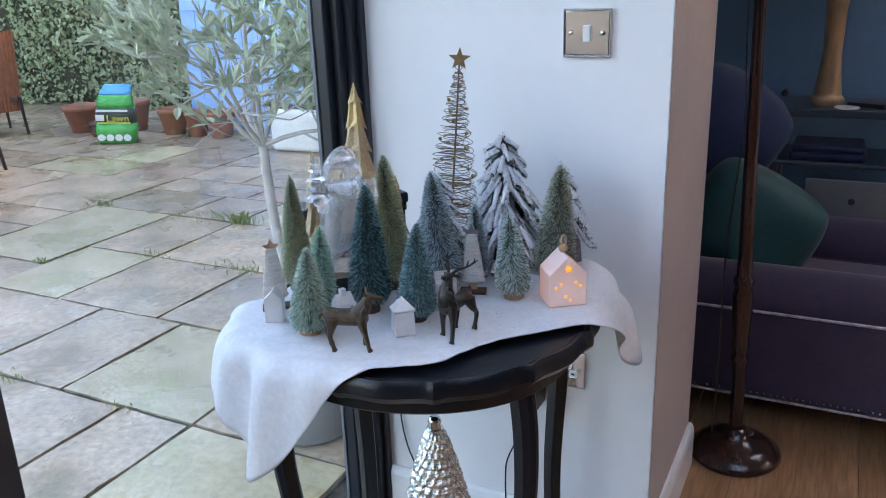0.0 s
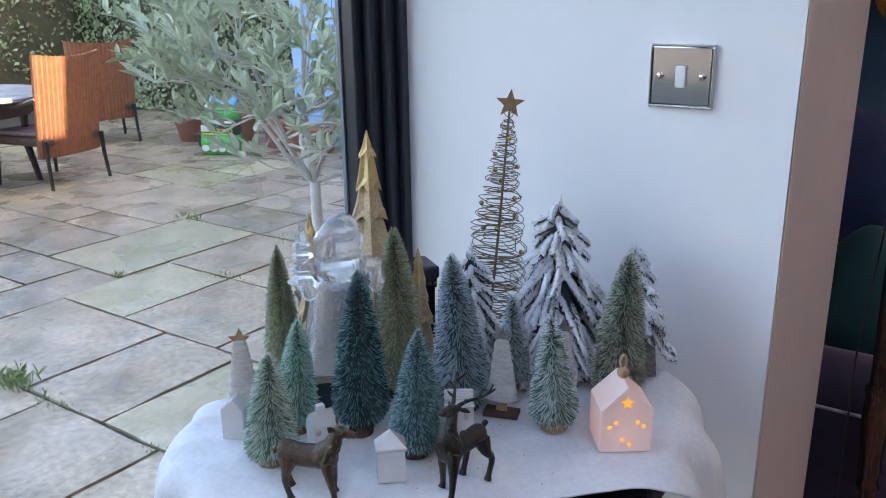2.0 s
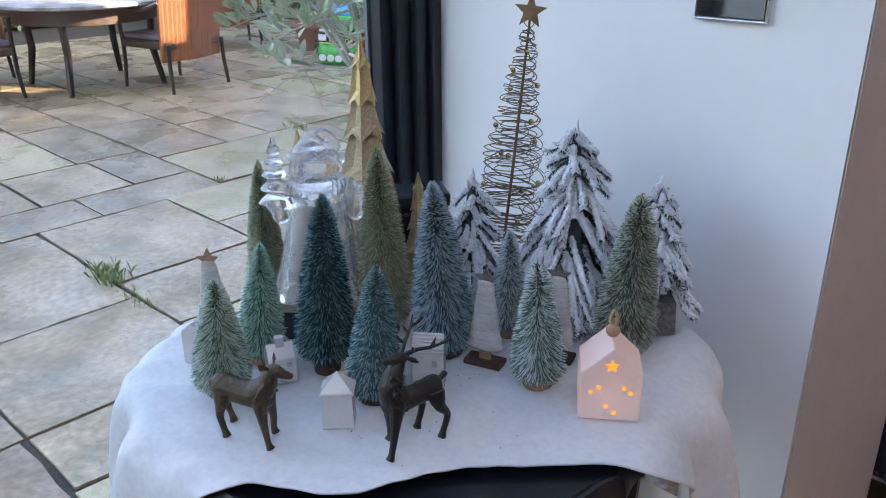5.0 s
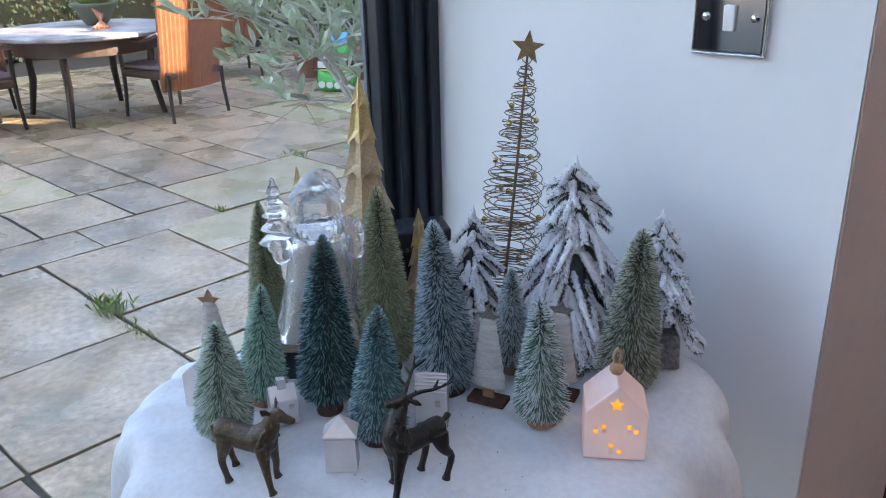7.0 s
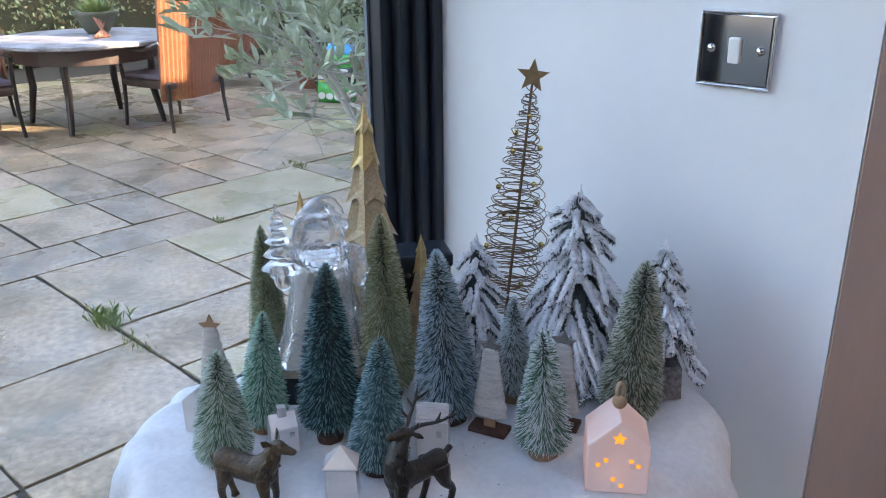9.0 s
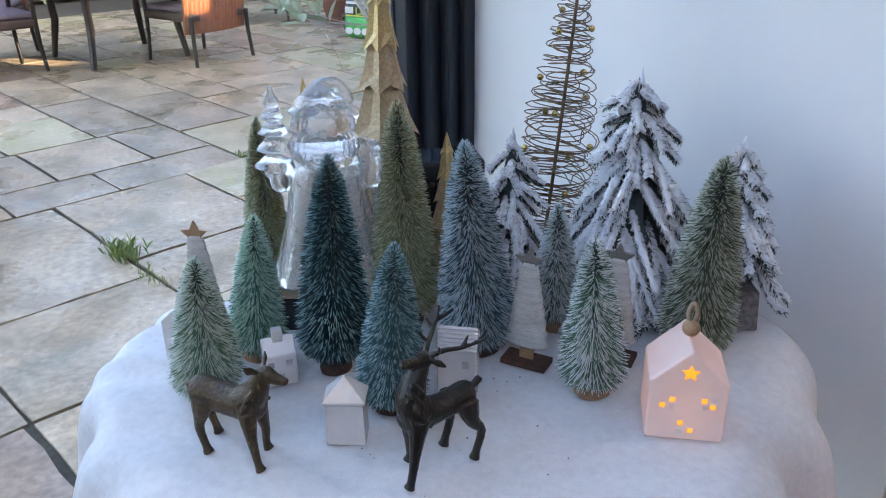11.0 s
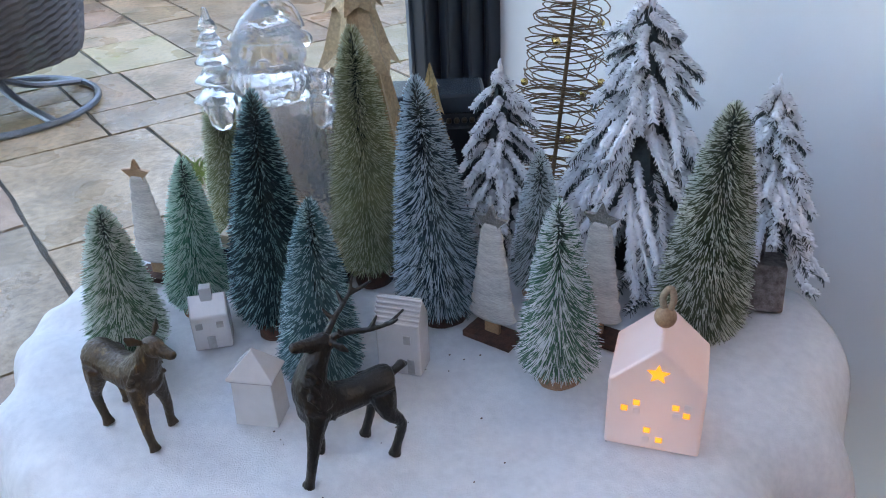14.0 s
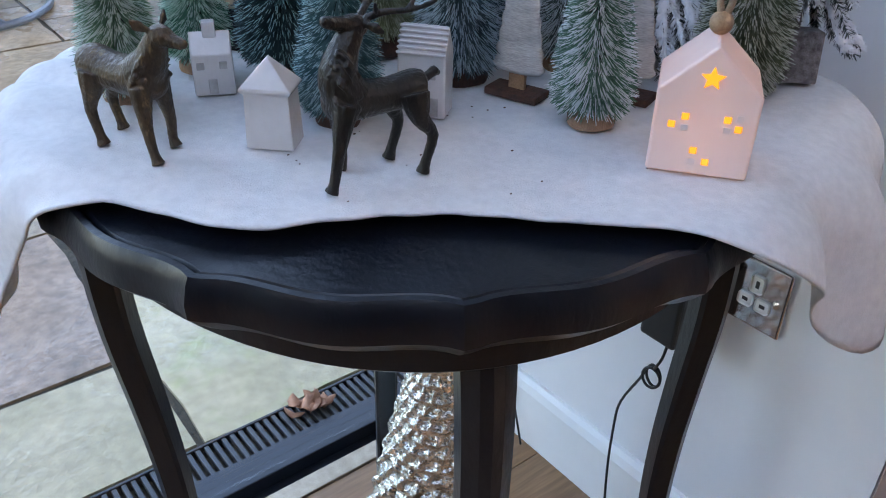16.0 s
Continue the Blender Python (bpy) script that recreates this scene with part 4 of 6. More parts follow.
def slab_mat(name, a, b, c, grain=0.55):
    m = mat(name, tuple(q * f for q, f in zip(a, (1.0, 0.905, 0.86))), 0.34, spec=0.40, col2=tuple(q * f for q, f in zip(b, (0.92, 0.83, 0.79))), scale=3.6, fine=grain, bump=0.36, bump_scale=55, wear=c, wear_amt=0.9, objrand=0.17)
    n, l = m.node_tree.nodes, m.node_tree.links
    t, r = n.new("ShaderNodeTexNoise"), n.new("ShaderNodeMapRange")
    t.inputs["Scale"].default_value, t.inputs["Detail"].default_value = 3.1, 6
    r.inputs["From Min"].default_value, r.inputs["From Max"].default_value = 0.38, 0.62
    r.inputs["To Min"].default_value, r.inputs["To Max"].default_value = 0.17, 0.56
    geo = n.new("ShaderNodeNewGeometry")
    l.new(geo.outputs["Position"], t.inputs["Vector"])
    l.new(t.outputs["Fac"], r.inputs["Value"])
    l.new(r.outputs[0], n["Principled BSDF"].inputs["Roughness"])
    return m


SLABS = [slab_mat("wet_sandstone_buff", (0.44, 0.355, 0.24), (0.29, 0.24, 0.16), (0.19, 0.18, 0.11)),
         slab_mat("wet_sandstone_grey", (0.40, 0.335, 0.235), (0.27, 0.225, 0.155), (0.20, 0.17, 0.12)),
         slab_mat("wet_sandstone_rose", (0.37, 0.275, 0.195), (0.25, 0.19, 0.135), (0.20, 0.17, 0.12)),
         slab_mat("wet_sandstone_pale", (0.47, 0.42, 0.27), (0.36, 0.33, 0.19), (0.30, 0.31, 0.11), 0.28)]
patio = tagged(block("pavement", (-13, -4, -0.5), (-1.24, 9.5, FLOOR_OUT - 0.012), M["soil"]), "wet riven sandstone patio of mixed slabs", "patio")
rng = random.Random(12)


def slab(x0, x1, y0, y1, near=True, k=None):
    """One riven slab: rough-edged, a little uneven, with open joints round it."""
    g = 0.009
    w, d = x1 - x0 - 2 * g, y1 - y0 - 2 * g
    if w < 0.05 or d < 0.05:
        return
    bm = bmesh.new()
    step = 0.12 if near else 0.4
    nx, ny = max(2, int(w / step)), max(2, int(d / step))
    rows_ = []
    for j in range(ny + 1):
        r = []
        for i in range(nx + 1):
            ed = i in (0, nx) or j in (0, ny)
            px, py = -w / 2 + w * i / nx, -d / 2 + d * j / ny
            if ed and near:
                px += rng.uniform(-0.005, 0.005)
                py += rng.uniform(-0.005, 0.005)
            r.append(bm.verts.new((px, py, (-0.003 if ed else 0) + rng.uniform(-0.0012, 0.0012))))
        rows_.append(r)
    for j in range(ny):
        for i in range(nx):
            bm.faces.new((rows_[j][i], rows_[j][i + 1], rows_[j + 1][i + 1], rows_[j + 1][i]))
    ring = rows_[0] + [r[-1] for r in rows_[1:]] + rows_[-1][-2::-1] + [r[0] for r in rows_[-2:0:-1]]
    low = [bm.verts.new((v.co.x * 1.004, v.co.y * 1.004, -0.026)) for v in ring]
    for i in range(len(ring)):
        j = (i + 1) % len(ring)
        bm.faces.new((ring[j], ring[i], low[i], low[j]))
    ob = part("slab", bm, SLABS[rng.choice((0, 0, 1, 1, 2, 3)) if k is None else k], patio)
    ob.location = ((x0 + x1) / 2, (y0 + y1) / 2, FLOOR_OUT + rng.uniform(-0.0015, 0.0015))
    ob.rotation_euler = (rng.uniform(-0.002, 0.002), rng.uniform(-0.002, 0.002), 0)


NEAR = [(-1.88, -1.24, 1.80, 2.45), (-2.52, -1.88, 1.80, 2.45), (-3.0, -2.52, 1.80, 2.45), (-3.8, -3.0, 1.80, 2.45),
        (-1.57, -1.24, 0.48, 1.13), (-1.88, -1.24, 1.13, 1.80), (-2.2, -1.88, 1.14, 1.80), (-2.84, -2.2, 1.14, 1.80),
        (-3.8, -2.84, 1.14, 1.80), (-2.2, -1.57, 0.48, 1.13), (-3.1, -2.2, 0.48, 1.14), (-1.9, -1.24, 2.45, 3.10),
        (-2.68, -1.9, 2.45, 3.10), (-3.32, -2.68, 2.45, 3.10), (-3.83, -3.32, 2.45, 3.10), (-4.15, -3.8, 2.12, 2.79),
        (-4.15, -3.8, 1.64, 2.12), (-4.75, -4.15, 1.96, 2.45), (-4.75, -4.15, 2.45, 2.79), (-4.52, -3.84, 2.79, 3.78),
        (-3.32, -1.9, 3.10, 3.78), (-3.84, -3.32, 3.10, 3.78), (-3.8, -3.1, 0.48, 1.14)]
for q in NEAR:
    slab(*q, k=3 if q[1] > -1.3 and q[3] < 2 else None)
# the rest in courses along x and y
for (xa, xb, ya, yb, near) in ((-4.75, -1.24, -2.0, 0.48, False), (-9.6, -4.75, -0.5, 2.79, True), (-9.6, -4.52, 2.79, 4.45, True), (-4.52, -1.24, 3.78, 6.6, True), (-1.9, -1.24, 3.10, 3.78, False), (-4.75, -3.8, 0.48, 1.64, True), (-4.75, -4.15, 1.64, 1.96, False), (-9.6, -4.52, 4.45, 7.6, True)):
    y = ya
    while y < yb - 0.05:
        h = rng.choice((0.33, 0.48, 0.64, 0.64))
        if yb - y - h < 0.22:
            h = yb - y
        x = xb
        while x > xa + 0.05:
            w = rng.choice((0.48, 0.64, 0.80, 0.96))
            if x - w - xa < 0.25:
                w = x - xa
            slab(x - w, x, y, y + h, near)
            x -= w
        y += h

# grass and moss in the joints
GRASS = mat("joint_grass", (0.15, 0.23, 0.06), 0.6, col2=(0.25, 0.31, 0.10), scale=30, fine=0.3)
gV, gF = [], []
for cx, cy, n, s, hh in ((-3.08, 1.80, 170, 0.09, 0.05), (-2.78, 1.78, 70, 0.10, 0.02), (-3.28, 3.78, 120, 0.09, 0.06), (-3.6, 3.78, 60, 0.2, 0.02), (-2.72, 3.10, 90, 0.14, 0.025), (-4.5, 3.8, 50, 0.08, 0.03), (-2.2, 1.79, 30, 0.05, 0.015), (-3.86, 2.8, 30, 0.06, 0.02), (-3.35, 3.1, 40, 0.1, 0.02)):
    for i in range(n):
        px, py = cx + rng.gauss(0, s * 0.6), cy + rng.gauss(0, s * 0.28)
        a, ln = rng.uniform(0, 6.28), hh * rng.uniform(0.4, 1.3)
        lx, ly = rng.gauss(0, 0.45) * ln, rng.gauss(0, 0.45) * ln
        w = 0.0016
        o = len(gV)
        gV += [(px - w * math.cos(a), py - w * math.sin(a), FLOOR_OUT - 0.012), (px + w * math.cos(a), py + w * math.sin(a), FLOOR_OUT - 0.012), (px + lx * 0.5 + w * math.cos(a), py + ly * 0.5 + w * math.sin(a), FLOOR_OUT + ln * 0.7), (px + lx, py + ly, FLOOR_OUT + ln)]
        gF += [(o, o + 1, o + 2), (o, o + 2, o + 3)]
tagged(raw("joint_grass", gV, gF, GRASS), "tufts of grass and moss growing in the patio joints", "grass", "", "stuff")

# linear drain with slotted grating, dry leaves on it
drain = thing("drain_channel", pose(-1.198, 0, FLOOR_OUT), "black slotted linear drain grating along the door threshold", "drain")
bm = bmesh.new()
box(bm, (-0.042, -2.6, -0.05), (-0.036, 1.62, 0.002), 0.001, seg=1)
part("edge", bm, M["frame"], drain)
bm = bmesh.new()
box(bm, (0.036, -2.6, -0.05), (0.060, 1.62, 0.002), 0.001, seg=1)
part("edge", bm, M["frame"], drain)
bm = bmesh.new()
box(bm, (-0.036, -2.6, -0.05), (0.036, 1.62, -0.030))
part("channel", bm, M["blackplastic"], drain)
bm = bmesh.new()
box(bm, (-0.036, -0.0045, -0.012), (0.036, 0.0045, 0.0), 0.001, seg=1)
bar_me = bpy.data.meshes.new("bar")
bm.to_mesh(bar_me)
bm.free()
bar_me.materials.append(mat("dark_grey_grating", (0.05, 0.054, 0.06), 0.45, 0.3, col2=(0.035, 0.038, 0.042), scale=60, fine=0.3))
for k in range(60):
    b = new("bar", bar_me)
    b.parent, b.location = drain, (0, 0.58 + 0.0172 * k, 0)
LEAF = mat("dry_beech_leaf", (0.42, 0.20, 0.11), 0.7, col2=(0.30, 0.13, 0.07), scale=40, fine=0.4)
for k in range(9):
    bm = bmesh.new()
    n, ln, w = 8, rng.uniform(0.018, 0.032), rng.uniform(0.010, 0.016)
    pts = [(ln * math.cos(a), w * math.sin(a), 0.010 * math.cos(2 * a) + 0.006 * math.sin(a)) for a in (2 * math.pi * i / n for i in range(n))]
    c = bm.verts.new((0, 0, -0.002))
    vs = [bm.verts.new(p) for p in pts]
    for i in range(n):
        bm.faces.new((c, vs[i], vs[(i + 1) % n]))
    lf = part("dry_leaf", bm, LEAF, smooth=True)
    lf.modifiers.new("thick", "SOLIDIFY").thickness = 0.0008
    lf.matrix_basis = pose(-1.203 + rng.uniform(-0.025, 0.022), 1.345 + rng.gauss(0, 0.028), FLOOR_OUT + 0.010 + 0.002 * (k % 4), rng.uniform(-30, 30), rng.uniform(-30, 30), rng.uniform(0, 360))
    tagged(lf, "curled dry brown leaf on the drain grating", "leaf", "dry leaves")

# hedge: a dense leafy mass
HL = mat("hedge_leaf", (0.25, 0.32, 0.15), 0.6, col2=(0.38, 0.44, 0.23), scale=1.6, fine=0.5)
HB = mat("hedge_leaf_autumn", (0.20, 0.14, 0.06), 0.5, col2=(0.16, 0.17, 0.065), scale=1.6, fine=0.4)
hedge = thing("hedge", pose(0, 0, FLOOR_OUT), "tall clipped green hedge with small leaves behind the patio", "hedge")
# no real twigs: a dark box whose colour gives the shade behind the leaves
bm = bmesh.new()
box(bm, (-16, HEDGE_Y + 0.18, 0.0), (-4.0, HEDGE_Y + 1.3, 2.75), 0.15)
part("twigs", bm, mat("hedge_inner_shade", (0.055, 0.068, 0.032), 0.9, col2=(0.08, 0.075, 0.04), scale=3, fine=0.5, bump=1.0, bump_scale=30), hedge)
nr = np.random.RandomState(5)
N = 46000
px, pz = nr.uniform(-15, -5.2, N), nr.uniform(0.02, 2.8, N)
bulge = 0.10 * np.sin(px * 3.1) * np.sin(pz * 4.2 + px) + 0.05 * np.sin(px * 9 + pz * 7)
py = HEDGE_Y + 0.12 + bulge + nr.uniform(-0.10, 0.12, N)
a1, a2, sz = nr.uniform(0, 6.28, N), nr.uniform(-0.9, 0.9, N), nr.uniform(0.019, 0.040, N)
ux = np.stack([np.cos(a1), 0.5 * np.sin(a2), np.sin(a1)], 1)
uy = np.stack([-np.sin(a1) * 0.6, np.cos(a2) * 0.5, np.cos(a1) * 0.6], 1)
c = np.stack([px, py, pz], 1)
V = np.stack([c - ux * sz[:, None], c - uy * (sz * 0.8)[:, None], c + ux * sz[:, None], c + uy * (sz * 0.8)[:, None]], 1).reshape(-1, 3)
F = (np.arange(N)[:, None] * 4 + np.arange(4)).tolist()
hl = raw("foliage", V.tolist(), F, [HL, HB], hedge, slots=(nr.rand(N) < 0.14 + 0.1 * (pz > 1.9)).astype(int).tolist())
tagged(hl, "", "", "", "stuff")

# a second hedge closes the far side
hedge_w = thing("hedge", pose(-10.6, 0, FLOOR_OUT), "green and brown mixed hedge beyond the garden table", "hedge")
# same dark filler box, shade in its colour, behind this hedge's leaves
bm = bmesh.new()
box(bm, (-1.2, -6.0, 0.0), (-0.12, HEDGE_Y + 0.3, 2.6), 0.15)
part("twigs", bm, bpy.data.materials["hedge_inner_shade"], hedge_w)
N = 14000
py, pz = nr.uniform(-4.0, HEDGE_Y + 0.2, N), nr.uniform(0.02, 2.6, N)
c = np.stack([-0.10 + 0.10 * np.sin(py * 3.1) * np.sin(pz * 4.2 + py) + nr.uniform(-0.12, 0.10, N), py, pz], 1)
a1, a2, sz = nr.uniform(0, 6.28, N), nr.uniform(-0.9, 0.9, N), nr.uniform(0.02, 0.042, N)
ux = np.stack([0.5 * np.sin(a2), np.cos(a1), np.sin(a1)], 1)
uy = np.stack([np.cos(a2) * 0.5, -np.sin(a1) * 0.6, np.cos(a1) * 0.6], 1)
V = np.stack([c - ux * sz[:, None], c - uy * (sz * 0.8)[:, None], c + ux * sz[:, None], c + uy * (sz * 0.8)[:, None]], 1).reshape(-1, 3)
tagged(raw("foliage", V.tolist(), (np.arange(N)[:, None] * 4 + np.arange(4)).tolist(), [HL, HB], hedge_w, slots=(nr.rand(N) < 0.35).astype(int).tolist()), "", "", "", "stuff")
# added out of view to keep low sun out of the east wall opening
block("neighbour_wall", (6.5, -1.0, -0.3), (6.7, 10.0, 3.7), M["brick"], label="plain unseen brick wall added to block sun from the east", category="wall")

# blue painted shed
shed = thing("garden_shed", pose(SHED_X, SHED_Y, FLOOR_OUT), "pale blue painted boarded garden shed with double doors", "shed")
BLUEP = mat("chalky_blue_paint", (0.30, 0.48, 0.74), 0.6, col2=(0.26, 0.43, 0.68), scale=5, fine=0.3, bump=0.25, bump_scale=80, stretch=(1, 1, 0.15))
bm = bmesh.new()
box(bm, (0.02, 0.02, 0.0), (2.6, 1.8, 2.35))
part("body", bm, BLUEP, shed)
for k in range(14):
    bm = bmesh.new()
    box(bm, (0.0 + 0.182 * k, 0.0, 0.06), (0.176 + 0.182 * k, 0.022, 2.3), 0.003, seg=1)
    part("board", bm, BLUEP, shed)
for z in (0.22, 1.15, 2.1):
    bm = bmesh.new()
    box(bm, (0.03, -0.022, z), (0.87, -0.002, z + 0.09), 0.003)
    part("ledge", bm, BLUEP, shed)
bm = bmesh.new()
box(bm, (-0.12, -0.12, 2.35), (2.72, 1.92, 2.42), 0.01)
part("roof", bm, M["blackplastic"], shed)
bm = bmesh.new()
box(bm, (0.80, -0.03, 1.05), (0.84, -0.022, 1.20), 0.003)
part("handle", bm, M["blackplastic"], shed)

# white trough planter
pl_ = thing("planter_trough", pose(-4.05, 5.82, FLOOR_OUT, 0, 0, 4), "white rounded trough planter before the blue shed", "planter")
bm = bmesh.new()
box(bm, (-0.42, -0.16, 0), (0.42, 0.16, 0.36), 0.04, seg=3)
part("trough", bm, mat("white_plastic_planter", (0.70, 0.70, 0.66), 0.5, col2=(0.62, 0.61, 0.55), scale=8, fine=0.3), pl_)
bm = bmesh.new()
box(bm, (-0.37, -0.12, 0.352), (0.37, 0.12, 0.366))
part("soil", bm, M["soil"], pl_)

# terracotta pots
TERRA = mat("terracotta", (0.36, 0.145, 0.075), 0.75, col2=(0.28, 0.11, 0.06), scale=12, fine=0.4, bump=0.3, bump_scale=90, wear=(0.42, 0.30, 0.22), wear_amt=0.4)


def pot(x, y, r, h, label, material=TERRA):
    t = thing("flower_pot", pose(x, y, FLOOR_OUT), label, "plant pot", "pots by the hedge")
    bm = bmesh.new()
    lathe(bm, [(r * 0.62, 0), (r * 0.66, 0.01), (r * 0.93, h * 0.82), (r, h * 0.83), (r * 1.02, h * 0.99), (r * 0.97, h), (r * 0.9, h * 0.98), (r * 0.85, h * 0.86)], 28)
    part("bowl", bm, material, t, smooth=True)
    bm = bmesh.new()
    lathe(bm, [(r * 0.86, h * 0.80), (r * 0.80, h * 0.88), (0, h * 0.9)], 20)
    part("soil", bm, M["soil"], t)
    return t


pot(-6.98, 5.86, 0.19, 0.27, "wide terracotta bowl pot beside the lawn feed bag")
pot(-6.60, 5.70, 0.10, 0.14, "small brown glazed pot on the patio", mat("brown_glaze", (0.12, 0.055, 0.03), 0.25, col2=(0.08, 0.04, 0.025), scale=15))
pot(-6.50, 6.10, 0.15, 0.30, "ochre terracotta pot behind the lawn feed bag")
pot(-5.62, 6.02, 0.12, 0.24, "terracotta pot with a bare plant before the shed")
pot(-5.36, 6.05, 0.15, 0.25, "terracotta pot before the blue shed")
pot(-5.95, 6.05, 0.15, 0.25, "terracotta pot half hidden by the bag")

# bag of lawn feed
bag = thing("lawn_feed_bag", pose(-6.15, 5.51, FLOOR_OUT, 0, 3, 33) @ Matrix.Diagonal((0.96, 0.96, 0.88, 1)), "bright green plastic lawn feed bag with a crumpled blue top", "bag")
GREENB = mat("green_plastic_film", (0.07, 0.48, 0.08), 0.25, col2=(0.03, 0.32, 0.06), scale=4, fine=0.2, bump=0.6, bump_scale=14)
BLACKB = mat("black_plastic_film", (0.015, 0.03, 0.018), 0.3, scale=6, col2=(0.02, 0.035, 0.02), bump=0.5, bump_scale=16)
BLUEB = mat("blue_plastic_film", (0.03, 0.30, 0.62), 0.3, scale=6, col2=(0.10, 0.42, 0.70), bump=0.5, bump_scale=16)
WHITEB = mat("white_print", (0.75, 0.78, 0.72), 0.4, scale=20, col2=(0.7, 0.73, 0.68))
YELB = mat("yellow_print", (0.70, 0.72, 0.10), 0.4, scale=20, col2=(0.62, 0.66, 0.1))


def bag_ring(z, w, d, s=0.0):
    return [(0.86 * w * (1 + 0.10 * noise.noise(Vector((3 * math.cos(a), 9 * z, 3 * math.sin(a))))) * math.copysign(abs(math.cos(a)) ** 0.55, math.cos(a)) * (1 + 0.02 * math.sin(5 * a + z * 20)) + s + 0.03 * z, d * (1 + 0.06 * noise.noise(Vector((4 * math.cos(a), 11 * z, 5)))) * math.copysign(abs(math.sin(a)) ** 0.7, math.sin(a)), z) for a in (2 * math.pi * i / 28 for i in range(28))]


def bag_shell(name, levels, material):
    bm = bmesh.new()
    rr = [[bm.verts.new(p) for p in bag_ring(*q)] for q in levels]
    for a, b in zip(rr, rr[1:]):
        for i in range(28):
            bm.faces.new((a[i], a[(i + 1) % 28], b[(i + 1) % 28], b[i]))
    bm.faces.new(list(reversed(rr[0]))), bm.faces.new(rr[-1])
    return part(name, bm, material, bag, smooth=True)


bag_shell("sack", [(0.0, 0.19, 0.085), (0.02, 0.215, 0.105), (0.12, 0.225, 0.12), (0.22, 0.222, 0.118)], GREENB)
bag_shell("band", [(0.22, 0.2225, 0.1185), (0.30, 0.216, 0.113), (0.38, 0.208, 0.105)], BLACKB)
bag_shell("shoulder", [(0.38, 0.2075, 0.1045), (0.44, 0.19, 0.09), (0.49, 0.178, 0.07), (0.51, 0.172, 0.06)], GREENB)
bag_shell("neck", [(0.51, 0.171, 0.059), (0.54, 0.165, 0.045, 0.006), (0.57, 0.158, 0.028, 0.014), (0.60, 0.150, 0.012, 0.022), (0.615, 0.146, 0.005, 0.028)], BLUEB)
txt = bpy.data.curves.new("words", "FONT")
txt.body, txt.size, txt.extrude, txt.align_x = "Lawn", 0.100, 0.0008, "CENTER"
txt.materials.append(YELB)
wo = new("words", txt)
wo.parent, wo.matrix_basis = bag, pose(0.045, -0.121, 0.245, 90, 0, 0)
for x0, x1, z0, z1, m_ in ((-0.15, 0.14, 0.345, 0.368, WHITEB), (-0.16, -0.08, 0.25, 0.315, WHITEB), (-0.15, 0.16, 0.222, 0.236, YELB)):
    bm = bmesh.new()
    box(bm, (x0, -0.1215, z0), (x1, -0.112, z1), 0.002)
    part("print_bar", bm, m_, bag)
for k in range(4):
    bm = bmesh.new()
    lathe(bm, [(0.036, 0), (0.036, 0.004), (0.03, 0.006), (0, 0.006)], 16)
    bmesh.ops.transform(bm, matrix=pose(-0.12 + 0.08 * k, -0.118, 0.075, 90, 0, 0), verts=bm.verts)
    part("print_disc", bm, WHITEB, bag)

# ---------------------------------------------------------------- wicker dining set
WICK = mat("brown_wicker", (0.30, 0.11, 0.042), 0.55, col2=(0.21, 0.078, 0.034), scale=25, fine=0.5, bump=0.8, bump_scale=130)
WICKD = mat("dark_wicker", (0.055, 0.035, 0.028), 0.55, col2=(0.085, 0.05, 0.035), scale=25, fine=0.5, bump=0.8, bump_scale=130)
IRON = mat("dark_brown_metal", (0.030, 0.024, 0.022), 0.4, 0.5, col2=(0.045, 0.034, 0.03), scale=40, fine=0.3)
CUSH = mat("faded_mauve_cushion", (0.20, 0.15, 0.17), 0.9, col2=(0.16, 0.12, 0.14), scale=20, fine=0.3, bump=0.3)


def wicker_panel(bm, x0, x1, z0, z1, curve, lean, n=34, m=20, th=0.022):
    """A woven back: ribs upright, strands across, bowed to the sides."""
    def at(i, k, off):
        u, v = i / n, k / m
        x = x0 + (x1 - x0) * u
        wv = 0.004 * (1 if i % 2 else -1) + 0.0012 * math.sin(k * 2.1 + i * math.pi)
        return (x * (1 + 0.05 * v), lean * v + curve * ((2 * u - 1) ** 2) + off + wv, z0 + (z1 - z0) * v + 0.03 * (2 * u - 1) ** 2 * v)
    f = [[bm.verts.new(at(i, k, 0)) for i in range(n + 1)] for k in range(m + 1)]
    b = [[bm.verts.new(at(i, k, th)) for i in range(n + 1)] for k in range(m + 1)]
    for k in range(m):
        for i in range(n):
            bm.faces.new((f[k][i], f[k][i + 1], f[k + 1][i + 1], f[k + 1][i]))
            bm.faces.new((b[k][i + 1], b[k][i], b[k + 1][i], b[k + 1][i + 1]))
    for k in range(m):
        bm.faces.new((f[k][0], f[k + 1][0], b[k + 1][0], b[k][0]))
        bm.faces.new((f[k + 1][n], f[k][n], b[k][n], b[k + 1][n]))
    for i in range(n):
        bm.faces.new((f[0][i + 1], f[0][i], b[0][i], b[0][i + 1]))
        bm.faces.new((f[m][i], f[m][i + 1], b[m][i + 1], b[m][i]))


